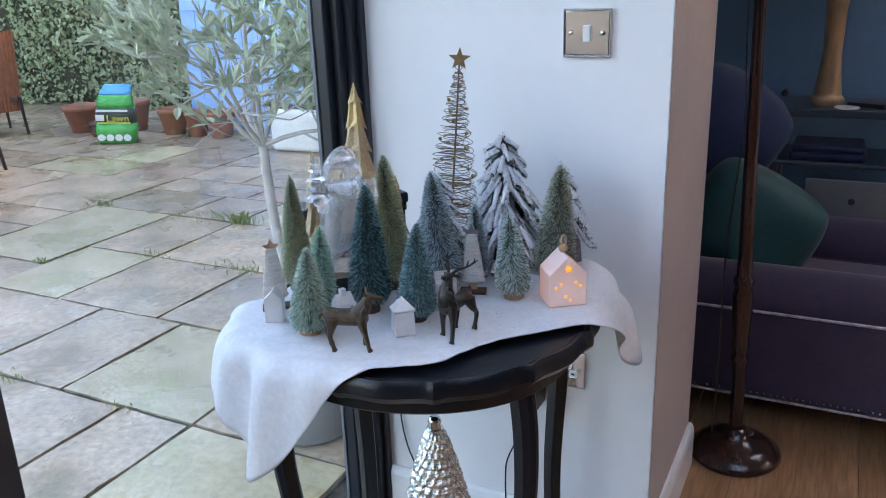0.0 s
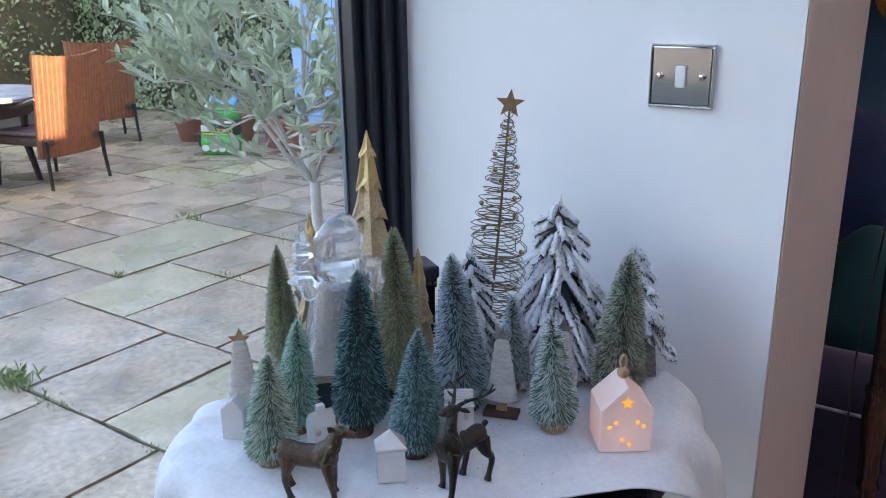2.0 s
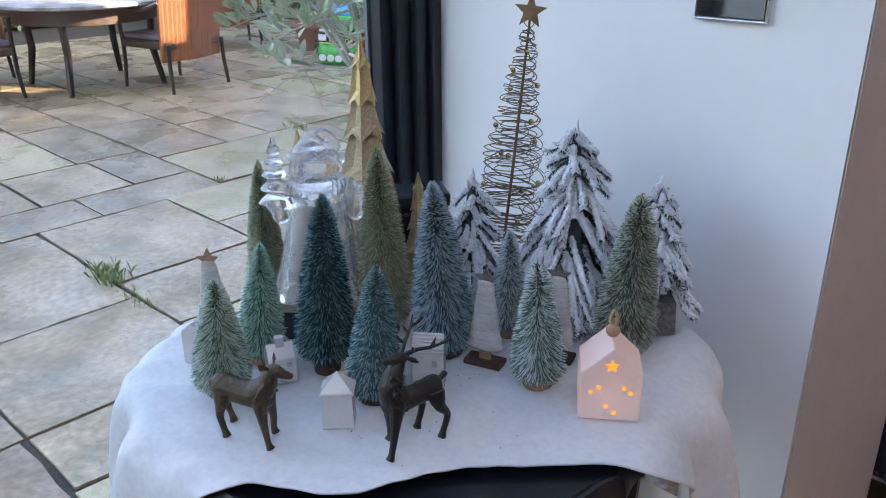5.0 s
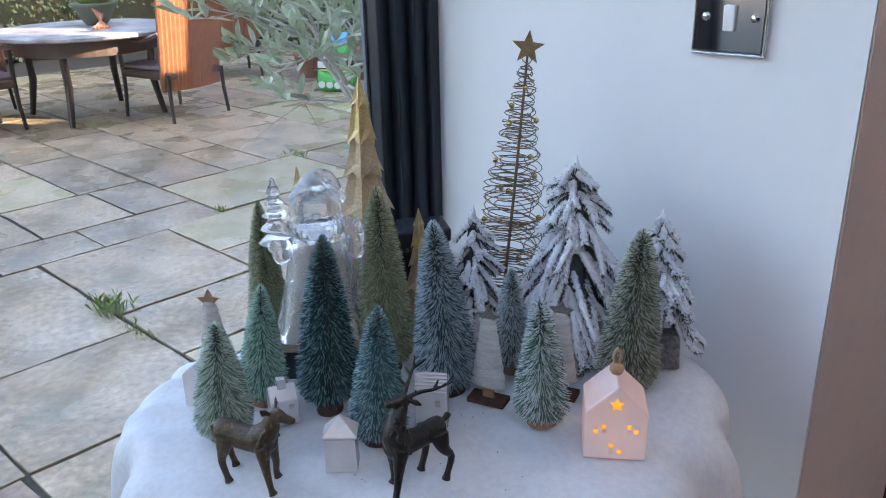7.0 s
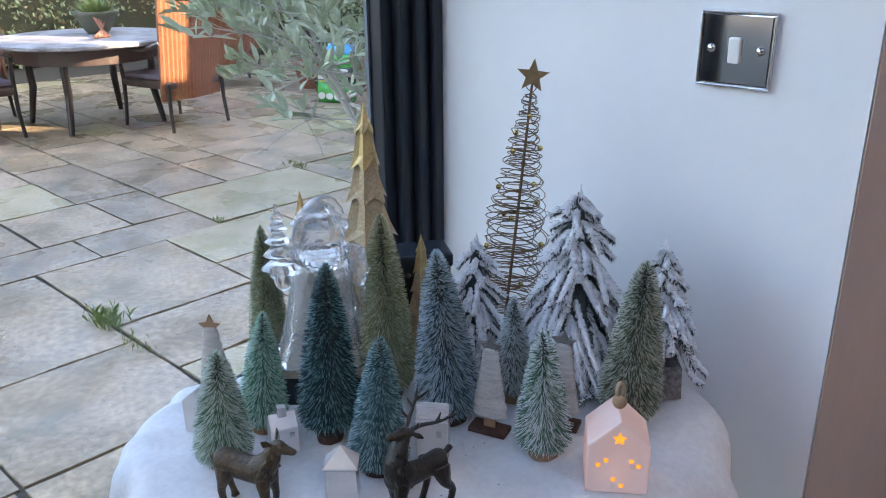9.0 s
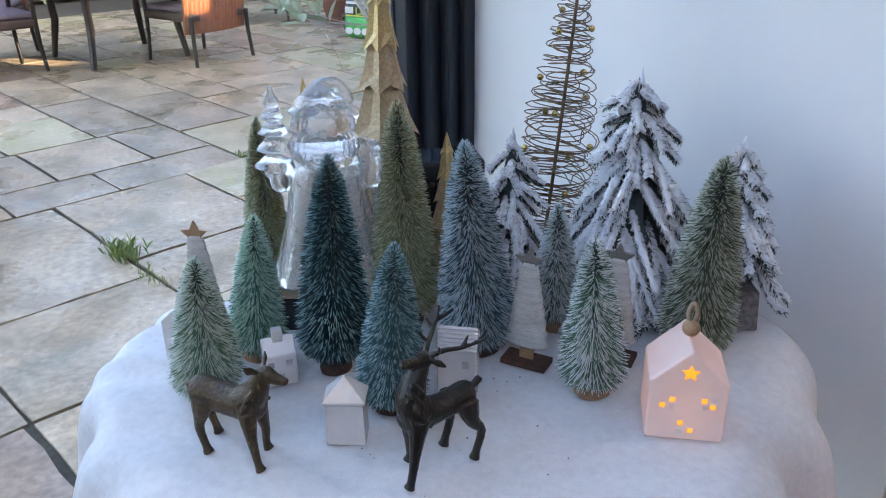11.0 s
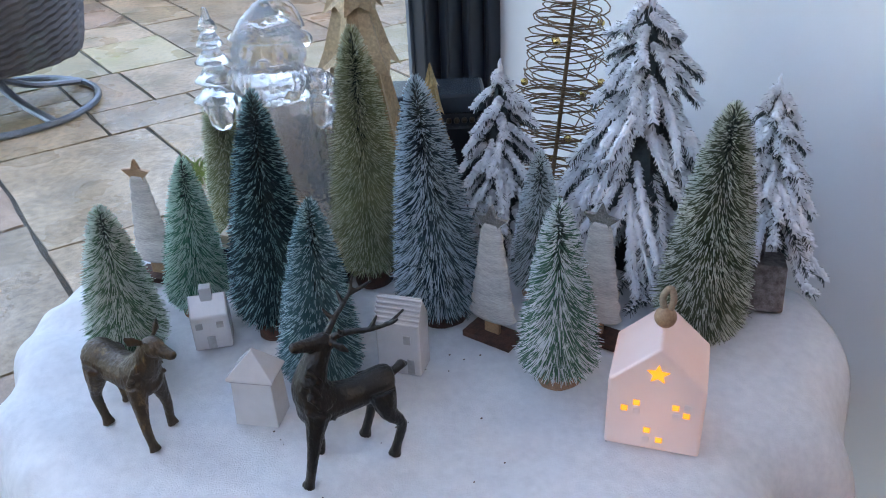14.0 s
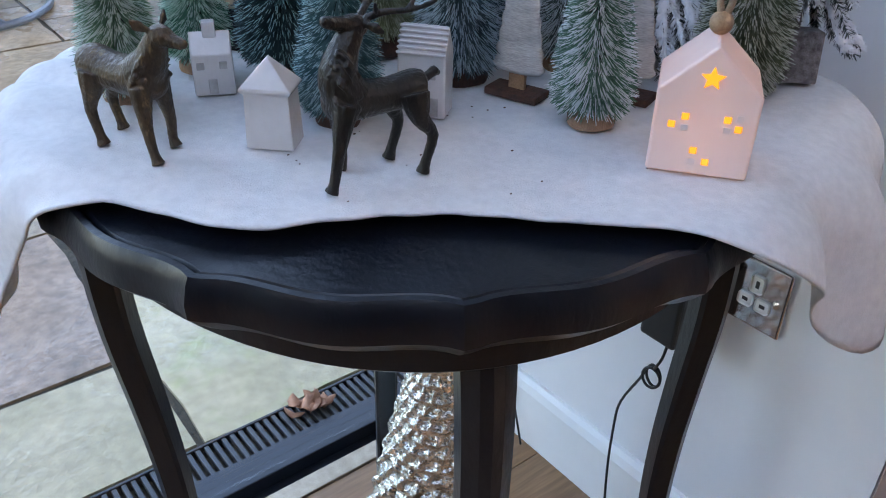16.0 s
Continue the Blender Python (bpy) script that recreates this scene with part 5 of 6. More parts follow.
def wicker_chair(m, label):
    """A dining chair that faces -y: woven back and seat, metal legs and curved arms."""
    t = thing("wicker_chair", m, label, "chair", "chairs round the garden table")
    bm = bmesh.new()
    wicker_panel(bm, -0.30, 0.30, 0.24, 1.0, -0.05, 0.10)
    bmesh.ops.transform(bm, matrix=Matrix.Translation((0, 0.27, 0)), verts=bm.verts)
    part("backrest", bm, WICK, t)
    bm = bmesh.new()
    box(bm, (-0.28, -0.28, 0.33), (0.28, 0.29, 0.40), 0.02)
    seat = part("seat", bm, WICKD, t)
    bm = bmesh.new()
    box(bm, (-0.26, -0.27, 0.40), (0.26, 0.25, 0.44), 0.018, seg=3)
    part("cushion", bm, CUSH, seat)
    for x, y in ((-0.27, -0.26), (0.27, -0.26), (-0.28, 0.30), (0.28, 0.30)):
        bm = bmesh.new()
        tube(bm, [(x * 1.04, y * 1.06, 0), (x, y, 0.2), (x * 0.98, y, 0.38)] + ([(x * 1.05, y, 0.64)] if y < 0 else []), [0.014, 0.016, 0.018] + ([0.016] if y < 0 else []), 10)
        part("leg", bm, IRON, t)
    for s in (-1, 1):
        bm = bmesh.new()
        tube(bm, spline([(s * 0.285, -0.27, 0.63), (s * 0.31, -0.15, 0.655), (s * 0.315, 0.08, 0.64), (s * 0.30, 0.29, 0.70)], 5), 0.017, 8, 1.5)
        part("arm", bm, mat("worn_metal_arm", (0.16, 0.14, 0.13), 0.35, 0.6, col2=(0.10, 0.085, 0.08), scale=30), t)
    return t


wicker_chair(pose(-6.42, 3.98, FLOOR_OUT, 0, 0, -79), "orange-brown wicker garden chair tucked in at the round table")
wicker_chair(pose(-7.84, 5.40, FLOOR_OUT, 0, 0, -112), "brown wicker garden chair turned aside near the hedge")
wicker_chair(pose(-7.62, 2.75, FLOOR_OUT, 0, 0, 60), "dark wicker garden chair on the far side of the table")
wicker_chair(pose(-7.08, 2.62, FLOOR_OUT, 0, 0, 180), "wicker garden chair drawn up to the round table")
gt = thing("garden_table", pose(-6.95, 3.55, FLOOR_OUT), "round garden table with a grey cloth top and metal legs", "table")
bm = bmesh.new()
lathe(bm, [(0.3, 0.665), (0.70, 0.668), (0.735, 0.68), (0.735, 0.70), (0.72, 0.712), (0, 0.715)], 64)
part("tabletop", bm, mat("weathered_grey_top", (0.42, 0.40, 0.40), 0.35, col2=(0.18, 0.17, 0.17), scale=6, fine=0.35, bump=0.2), gt)
bm = bmesh.new()
lathe(bm, [(0.50, 0.53), (0.56, 0.54), (0.56, 0.66), (0.5, 0.665)], 40)
part("skirt", bm, WICKD, gt)
for k in range(4):
    a = radians(45 + 90 * k)
    bm = bmesh.new()
    tube(bm, [(0.56 * math.cos(a), 0.56 * math.sin(a), 0), (0.50 * math.cos(a), 0.50 * math.sin(a), 0.3), (0.52 * math.cos(a), 0.52 * math.sin(a), 0.66)], [0.022, 0.03, 0.03], 10)
    part("leg", bm, IRON, gt)
po = thing("planted_bowl", pose(-7.08, 3.72, FLOOR_OUT + 0.715), "mossy stone bowl with green leaves on the garden table", "plant pot")
bm = bmesh.new()
lathe(bm, [(0.08, 0), (0.10, 0.02), (0.16, 0.13), (0.19, 0.16), (0.19, 0.18), (0.16, 0.18), (0.14, 0.15)], 28)
part("bowl", bm, mat("mossy_stone", (0.12, 0.13, 0.10), 0.85, col2=(0.08, 0.10, 0.06), scale=20, fine=0.5, bump=0.6), po, smooth=True)
fV, fF = [], []
for i in range(240):
    a, b, ln = rng.uniform(0, 6.28), rng.uniform(0.3, 1.4), rng.uniform(0.06, 0.17)
    d = Vector((math.cos(a) * math.cos(b), math.sin(a) * math.cos(b), math.sin(b)))
    s = Vector((-math.sin(a), math.cos(a), 0)) * 0.012
    p = Vector((0, 0, 0.15)) + Vector((math.cos(a), math.sin(a), 0)) * rng.uniform(0, 0.10)
    o = len(fV)
    fV += [tuple(p), tuple(p + d * ln * 0.5 + s), tuple(p + d * ln), tuple(p + d * ln * 0.5 - s)]
    fF.append((o, o + 1, o + 2, o + 3))
raw("leaves", fV, fF, GRASS, po)
twg = thing("twig_bundle", pose(-6.78, 3.62, FLOOR_OUT + 0.715), "bundle of bare twigs lying on the garden table", "twigs")
for k in range(5):
    bm = bmesh.new()
    tube(bm, [(-0.16 + 0.02 * k, 0.1 - 0.03 * k, 0.10 + 0.012 * k), (0.0, 0.0, 0.05), (0.12, -0.03 * k, 0.01)], [0.006, 0.010, 0.012], 6)
    part("twig", bm, TERRA, twg)

# swivel tub chair in grey wicker on a ring base
GW = mat("grey_wicker", (0.085, 0.085, 0.095), 0.6, col2=(0.055, 0.055, 0.062), scale=25, fine=0.4, bump=0.4, bump_scale=150)
GM = mat("grey_painted_metal", (0.16, 0.185, 0.22), 0.35, 0.4, col2=(0.13, 0.15, 0.18), scale=20, fine=0.2)
tubc = thing("swivel_chair", pose(SWX, SWY, FLOOR_OUT), "grey woven wicker swivel garden chair on a metal ring base", "chair")
bm = bmesh.new()
ringp = [(0.45 * math.cos(a), 0.45 * math.sin(a), 0.018) for a in (2 * math.pi * i / 56 for i in range(57))]
tube(bm, ringp, 0.017, 8)
part("ring", bm, GM, tubc)
for k in range(4):
    a = radians(20 + 90 * k)
    bm = bmesh.new()
    tube(bm, spline([(0.45 * math.cos(a), 0.45 * math.sin(a), 0.02), (0.2 * math.cos(a), 0.2 * math.sin(a), 0.07), (0.03 * math.cos(a), 0.03 * math.sin(a), 0.15)], 4), 0.017, 8, 1.4)
    part("spoke", bm, GM, tubc)
bm = bmesh.new()
lathe(bm, [(0.05, 0.12), (0.05, 0.22), (0.09, 0.25), (0.09, 0.28)], 18)
part("hub", bm, GM, tubc)
bm = bmesh.new()
n, m_ = 72, 30
rr = []
for k in range(m_ + 1):
    v = k / m_
    row_ = []
    for i in range(n):
        a = 2 * math.pi * i / n
        r = (0.43 + 0.10 * v ** 0.7) * (1 + 0.012 * (1 if (i // 2 + k) % 2 else -1))
        hgt = 0.26 + v * (0.32 + 0.20 * (0.5 + 0.5 * math.cos(a - 1.2)))
        row_.append(bm.verts.new((r * math.cos(a), r * math.sin(a), hgt)))
    rr.append(row_)
for a, b in zip(rr, rr[1:]):
    for i in range(n):
        bm.faces.new((a[i], a[(i + 1) % n], b[(i + 1) % n], b[i]))
bm.faces.new(list(reversed(rr[0])))
tub_ = part("shell", bm, GW, tubc)
tub_.modifiers.new("thick", "SOLIDIFY").thickness = 0.03
bm = bmesh.new()
lathe(bm, [(0.30, 0.36), (0.32, 0.40), (0.30, 0.45), (0, 0.46)], 36)
part("cushion", bm, CUSH, tubc, smooth=True)

# ---------------------------------------------------------------- olive tree in a pot
OLL = mat("olive_leaf", (0.29, 0.34, 0.20), 0.42, col2=(0.47, 0.51, 0.37), scale=9, fine=0.3, objrand=0.25)
OLB = mat("olive_bark", (0.50, 0.46, 0.41), 0.9, col2=(0.38, 0.345, 0.30), scale=30, fine=0.5, bump=0.5, bump_scale=120)
ot = thing("olive_tree", pose(-1.49, 1.95, FLOOR_OUT), "potted olive tree with silver-green leaves and a pale trunk", "tree")
bm = bmesh.new()
lathe(bm, [(0.12, 0), (0.135, 0.01), (0.185, 0.30), (0.195, 0.31), (0.195, 0.345), (0.18, 0.345), (0.17, 0.30)], 36)
part("pot", bm, mat("pale_grey_pot", (0.30, 0.31, 0.32), 0.6, col2=(0.24, 0.25, 0.26), scale=10, fine=0.3, bump=0.2), ot, "pale grey round pot", smooth=True)
bm = bmesh.new()
lathe(bm, [(0.172, 0.29), (0.16, 0.31), (0, 0.315)], 24)
part("soil", bm, M["soil"], ot)
bm = bmesh.new()
FK = Vector((-0.116, 0.038, 0.93))
tube(bm, spline([(0.0, 0.0, 0.28), (-0.02, -0.02, 0.45), (-0.07, 0.0, 0.70), tuple(FK)], 5), [0.0195 - 0.0003 * k for k in range(16)], 12)
part("trunk", bm, OLB, ot, smooth=True)
rnd = random.Random(77)
bm = bmesh.new()
spots = []


def grow(p, d, ln, r, depth):
    pts, q = [p], p.copy()
    for k in range(4):
        d = (d + Vector((rnd.gauss(0, 0.16), rnd.gauss(0, 0.16), rnd.gauss(0.03, 0.12)))).normalized()
        q = q + d * (ln / 4)
        q.x = min(q.x, 0.36)
        pts.append(q.copy())
        if depth > 0 and k > 0:
            spots.append((q.copy(), d.copy(), depth))
    tube(bm, pts, [r * (1 - 0.12 * k) for k in range(5)], 7)
    if depth < 3:
        for k in range(3 if depth < 2 else 2):
            nd = (d + Vector((rnd.gauss(0, 0.75), rnd.gauss(0, 0.75), rnd.gauss(0.12, 0.5)))).normalized()
            grow(pts[2 + k % 3], nd, ln * rnd.uniform(0.62, 0.85), r * 0.52, depth + 1)


for a, e, ln in ((200, 38, 0.30), (150, 30, 0.33), (90, 55, 0.30), (30, 35, 0.28), (270, 48, 0.30), (235, 62, 0.34), (320, 60, 0.28), (180, 75, 0.36)):
    grow(FK.copy(), Vector((math.cos(radians(a)) * math.cos(radians(e)), math.sin(radians(a)) * math.cos(radians(e)), math.sin(radians(e)))), ln, 0.0085, 0)
part("limbs", bm, OLB, ot)


def leaf_geo(p, d, ln, w, nrm):
    d = d.normalized()
    s = d.cross(nrm).normalized() * w
    u = s.cross(d).normalized() * (w * 0.35)
    vs = [p, p + d * ln * 0.3 + s * 0.8 + u, p + d * ln * 0.3, p + d * ln * 0.3 - s * 0.8 + u, p + d * ln * 0.68 + s * 0.75 + u, p + d * ln * 0.7, p + d * ln * 0.68 - s * 0.75 + u, p + d * ln]
    fs = [(0, 2, 1), (0, 3, 2), (1, 2, 5, 4), (2, 3, 6, 5), (4, 5, 7), (5, 6, 7)]
    return [tuple(v) for v in vs], fs


v0, f0 = leaf_geo(Vector((0, 0, 0)), Vector((1, 0, 0)), 0.053, 0.0108, Vector((0, 0, 1)))
leaf_me = bpy.data.meshes.new("leaf")
leaf_me.from_pydata(v0, [], f0)
leaf_me.materials.append(OLL)
lV, lF, made = [], [], 0
rnd.shuffle(spots)
spots = [q for q in spots if q[0].z > 1.06]
for p, d, dep in spots[:int(len(spots) * 0.95)]:
    for k in range(2 if dep == 1 else 3):
        dd = (d * 0.7 + Vector((rnd.gauss(0, 0.6), rnd.gauss(0, 0.6), rnd.gauss(0.45, 0.45)))).normalized()
        sc = rnd.uniform(0.7, 1.25)
        if made < 280:
            lf = new("leaf", leaf_me)
            lf.parent = ot
            lf.matrix_basis = Matrix.Translation(p) @ dd.to_track_quat("X", "Z").to_matrix().to_4x4() @ Matrix.Rotation(rnd.uniform(-0.9, 0.9), 4, "X") @ Matrix.Diagonal((sc, sc, sc, 1))
            made += 1
        else:
            a_, b_ = leaf_geo(p, dd, 0.053 * sc, 0.0108 * sc, Vector((rnd.gauss(0, 0.4), rnd.gauss(0, 0.4), 1)))
            o = len(lV)
            lV += a_
            lF += [tuple(o + i for i in q) for q in b_]
tagged(raw("crown", lV, lF, OLL, ot), "", "", "", "stuff")

# ---------------------------------------------------------------- bronze deer and clear figurine


def fused(name, bm, m, material, voxel, label, category, smooth_n=4, group="", ripple=None):
    """One closed mesh from overlapping forms, softly blended."""
    ob = part(name, bm, material, smooth=True)
    ob.matrix_basis = m
    r = ob.modifiers.new("fuse", "REMESH")
    r.mode, r.voxel_size, r.use_smooth_shade = "VOXEL", voxel, True
    if ripple:
        tx = bpy.data.textures.new(name + "_relief", "CLOUDS")
        tx.noise_scale, tx.noise_depth = ripple[1], 2
        dp = ob.modifiers.new("relief", "DISPLACE")
        dp.texture, dp.strength, dp.mid_level, dp.texture_coords = tx, ripple[0], 0.5, "LOCAL"
    s = ob.modifiers.new("soften", "SMOOTH")
    s.factor, s.iterations = 0.5, smooth_n
    return tagged(ob, label, category, group)


def ball(bm, c, r, sx=1, sy=1, sz=1, turn=0):
    bmesh.ops.create_uvsphere(bm, u_segments=18, v_segments=12, radius=r, matrix=Matrix.Translation(c) @ pose(0, 0, 0, 0, turn, 0) @ Matrix.Diagonal((sx, sy, sz, 1)))


def fur(bm, pts, n, seed, ln=0.006):
    """Short raised locks along a form."""
    rd = random.Random(seed)
    for i in range(n):
        p, q = rd.choice(pts)
        a = rd.uniform(0, 6.28)
        o = Vector((0.35 * math.cos(a), math.sin(a), 0.5 * math.cos(a))).normalized() * q
        s = Vector(p) + o * 0.86
        tube(bm, [s, s + o * 0.14 + Vector((rd.uniform(-0.002, 0.001), 0, -ln * 0.5)), s + o * 0.10 + Vector((-0.002, 0, -ln))], [0.0014, 0.0016, 0.0006], 5)


bm = bmesh.new()
tube(bm, spline([(-0.033, 0, 0.050), (-0.026, 0, 0.0515), (-0.008, 0, 0.0500), (0.010, 0, 0.0500), (0.024, 0, 0.051), (0.031, 0, 0.052)], 4), [0.0075, 0.0115, 0.0135, 0.014, 0.014, 0.0138, 0.0132, 0.013, 0.013, 0.013, 0.0132, 0.0134, 0.0136, 0.014, 0.014, 0.014, 0.0135, 0.0128, 0.0115, 0.010, 0.008], 16)
tube(bm, spline([(0.017, 0, 0.053), (0.026, 0.001, 0.064), (0.031, 0.002, 0.075), (0.034, 0.003, 0.081)], 4), [0.0142, 0.0138, 0.013, 0.012, 0.011, 0.0102, 0.0094, 0.0088, 0.0082, 0.0077, 0.0074, 0.0072, 0.007], 14)
ball(bm, (0.036, 0.003, 0.0805), 0.0078, 1.2, 0.92, 0.95)
tube(bm, [(0.037, 0.003, 0.0805), (0.046, 0.004, 0.0785), (0.0525, 0.0045, 0.0775)], [0.0064, 0.0046, 0.0036], 10)
ball(bm, (0.0530, 0.0045, 0.0780), 0.0034, 0.8, 1.0, 0.9)
for s in (-1, 1):
    tube(bm, [(0.032, 0.003 + s * 0.0045, 0.084), (0.0290, 0.003 + s * 0.0110, 0.0885), (0.0270, 0.003 + s * 0.0140, 0.0925)], [0.0018, 0.0040, 0.0012], 8, 0.45)
for x, y in ((0.0225, 0.0112), (0.0330, -0.0150)):
    tube(bm, spline([(0.022 + 0.1 * (x - 0.022), y * 0.6, 0.048), (0.4 * x + 0.014, y * 0.85, 0.031), (0.7 * x + 0.0075, y, 0.019), (x, y, 0.006), (x + 0.002, y, 0.0)], 3), [0.0080, 0.0070, 0.0060, 0.0051, 0.0045, 0.0040, 0.0038, 0.0035, 0.0033, 0.0033, 0.0036, 0.0042, 0.0047], 10)
for x, y in ((-0.0190, -0.0125), (-0.0285, 0.0130)):
    tube(bm, spline([(x * 0.4 - 0.013, y * 0.6, 0.050), (x * 0.5 - 0.013, y * 0.9, 0.036), (x - 0.0060, y, 0.023), (x - 0.002, y, 0.007), (x, y, 0.0)], 3), [0.0108, 0.0096, 0.0082, 0.0066, 0.0054, 0.0045, 0.0040, 0.0036, 0.0034, 0.0034, 0.0037, 0.0044, 0.0049], 10)
tube(bm, [(-0.036, 0, 0.057), (-0.0405, 0, 0.054), (-0.041, 0, 0.047)], [0.003, 0.0034, 0.0015], 7)
fur(bm, [((0.022, 0, 0.055), 0.0145), ((0.025, 0.001, 0.061), 0.0135), ((0.028, 0.001, 0.067), 0.0118), ((0.026, 0, 0.049), 0.0135)], 90, 3)
fused("doe_figurine", bm, pose(-0.638, 0.942, TOP, 0, 0, 22), M["bronze"], 0.0008, "bronze-coloured doe figurine standing on the felt cloth", "figurine", 3, "deer figurines", (0.0009, 0.0022))

bm = bmesh.new()
tube(bm, spline([(-0.036, 0, 0.050), (-0.028, 0, 0.0515), (-0.008, 0, 0.050), (0.010, 0, 0.051), (0.022, 0, 0.053), (0.030, 0, 0.055)], 4), [0.006, 0.0095, 0.0115, 0.012, 0.012, 0.0118, 0.0112, 0.011, 0.011, 0.0112, 0.0118, 0.0122, 0.0130, 0.0136, 0.0140, 0.0141, 0.0140, 0.0135, 0.0125, 0.011, 0.0085], 16)
tube(bm, spline([(0.017, 0, 0.054), (0.021, -0.001, 0.067), (0.0160, -0.003, 0.081), (0.0095, -0.005, 0.091)], 4), [0.0148, 0.0146, 0.014, 0.0134, 0.0127, 0.0119, 0.0111, 0.0103, 0.0095, 0.0089, 0.0085, 0.0081, 0.0078], 14)
ball(bm, (0.0085, -0.005, 0.0945), 0.0078, 1.25, 0.9, 0.92, -10)
tube(bm, [(0.010, -0.005, 0.0945), (0.0195, -0.003, 0.0978), (0.0275, -0.001, 0.1000)], [0.0062, 0.0046, 0.0037], 10)
ball(bm, (0.0280, -0.001, 0.1003), 0.0036, 0.8, 1.0, 0.9)
for s in (-1, 1):
    tube(bm, [(0.004, -0.005 + s * 0.0055, 0.0965), (-0.001, -0.005 + s * 0.0120, 0.0950), (-0.0045, -0.005 + s * 0.0155, 0.0925)], [0.0018, 0.0036, 0.0012], 8, 0.5)
for x, y in ((0.0345, 0.0165), (0.0165, -0.0120)):
    tube(bm, spline([(0.019 + 0.15 * (x - 0.02), y * 0.55, 0.052), (0.45 * x + 0.0115, y * 0.8, 0.034), (0.75 * x + 0.005, y * 0.95, 0.021), (x, y, 0.006), (x + 0.0025, y, 0.0)], 3), [0.0092, 0.0078, 0.0065, 0.0056, 0.0048, 0.0043, 0.0040, 0.0037, 0.0035, 0.0034, 0.0037, 0.0044, 0.0048], 10)
for x, y in ((-0.0265, 0.0175), (-0.0165, -0.0115)):
    tube(bm, spline([(x * 0.4 - 0.014, y * 0.55, 0.051), (x * 0.6 - 0.010, y * 0.9, 0.037), (x - 0.0075, y, 0.025), (x - 0.0025, y, 0.008), (x, y, 0.0)], 3), [0.0104, 0.0094, 0.0080, 0.0064, 0.0053, 0.0044, 0.0039, 0.0036, 0.0034, 0.0034, 0.0037, 0.0044, 0.0049], 10)
tube(bm, [(-0.037, 0, 0.056), (-0.0450, -0.001, 0.060), (-0.0490, -0.003, 0.057)], [0.003, 0.0037, 0.0020], 7)
for beam, tines in (([(0.002, -0.0085, 0.099), (-0.006, -0.014, 0.105), (-0.014, -0.020, 0.108), (-0.022, -0.026, 0.113), (-0.025, -0.0265, 0.124)], (((-0.004, -0.013, 0.104), (0.001, -0.018, 0.112)), ((-0.014, -0.020, 0.108), (-0.014, -0.029, 0.115)), ((-0.021, -0.025, 0.112), (-0.038, -0.025, 0.117)))),
                    ([(0.002, -0.0015, 0.099), (-0.008, 0.004, 0.103), (-0.020, 0.010, 0.104), (-0.032, 0.014, 0.107), (-0.045, 0.010, 0.111)], (((-0.004, 0.002, 0.102), (0.000, 0.008, 0.110)), ((-0.020, 0.010, 0.104), (-0.026, 0.010, 0.113)), ((-0.030, 0.0135, 0.1065), (-0.036, 0.021, 0.113))))):
    line = spline(beam, 4)
    tube(bm, line, [0.0026 - 0.0001 * k for k in range(len(line))], 8)
    for p, q in tines:
        p, q = Vector(p), Vector(q)
        tube(bm, [p, p.lerp(q, 0.55) + Vector((0, 0, -0.0008)), q], [0.0019, 0.0016, 0.0009], 7)
fur(bm, [((0.018, 0, 0.057), 0.0150), ((0.021, 0, 0.064), 0.0146), ((0.020, -0.001, 0.071), 0.0134), ((0.0175, -0.002, 0.078), 0.0120), ((0.024, 0, 0.053), 0.0138)], 120, 4, 0.007)
fused("stag_figurine", bm, pose(-0.511, 1.050, TOP, 0, 0, -98), M["bronze_d"], 0.0008, "dark bronze stag figurine with branching antlers", "figurine", 2, "deer figurines", (0.0005, 0.0030))

CRYS = bpy.data.materials.new("clear_acrylic")
CRYS.use_nodes = True
b = CRYS.node_tree.nodes["Principled BSDF"]
b.inputs["Base Color"].default_value, b.inputs["Roughness"].default_value = (0.97, 0.98, 1.0, 1), 0.0
b.inputs["Transmission Weight"].default_value, b.inputs["IOR"].default_value = 0.87, 1.42
nt = CRYS.node_tree
t, bp, tc = nt.nodes.new("ShaderNodeTexNoise"), nt.nodes.new("ShaderNodeBump"), nt.nodes.new("ShaderNodeTexCoord")
t.inputs["Scale"].default_value, t.inputs["Detail"].default_value = 70, 4
bp.inputs["Strength"].default_value, bp.inputs["Distance"].default_value = 0.45, 0.003
nt.links.new(tc.outputs["Object"], t.inputs["Vector"])
nt.links.new(t.outputs["Fac"], bp.inputs["Height"])
nt.links.new(bp.outputs["Normal"], b.inputs["Normal"])
# local axes: x to the side, -y forwards; a hollow robe, thick moulded head, arms, small tree and staff
bm = bmesh.new()
lathe(bm, [(0.0002, 0.158), (0.026, 0.155), (0.0315, 0.140), (0.0345, 0.11), (0.039, 0.075), (0.045, 0.035), (0.052, 0.008), (0.0555, 0.0), (0.0600, 0.0), (0.0605, 0.006), (0.0545, 0.028), (0.0465, 0.065), (0.040, 0.105), (0.0365, 0.14), (0.036, 0.160), (0.027, 0.176), (0.0002, 0.182)], 48, wob=lambda a, z: 1 + 0.06 * math.sin(7 * a + 0.6) * max(0, 1 - z / 0.13))
ball(bm, (0, -0.006, 0.202), 0.031, 1.02, 0.86, 0.98)
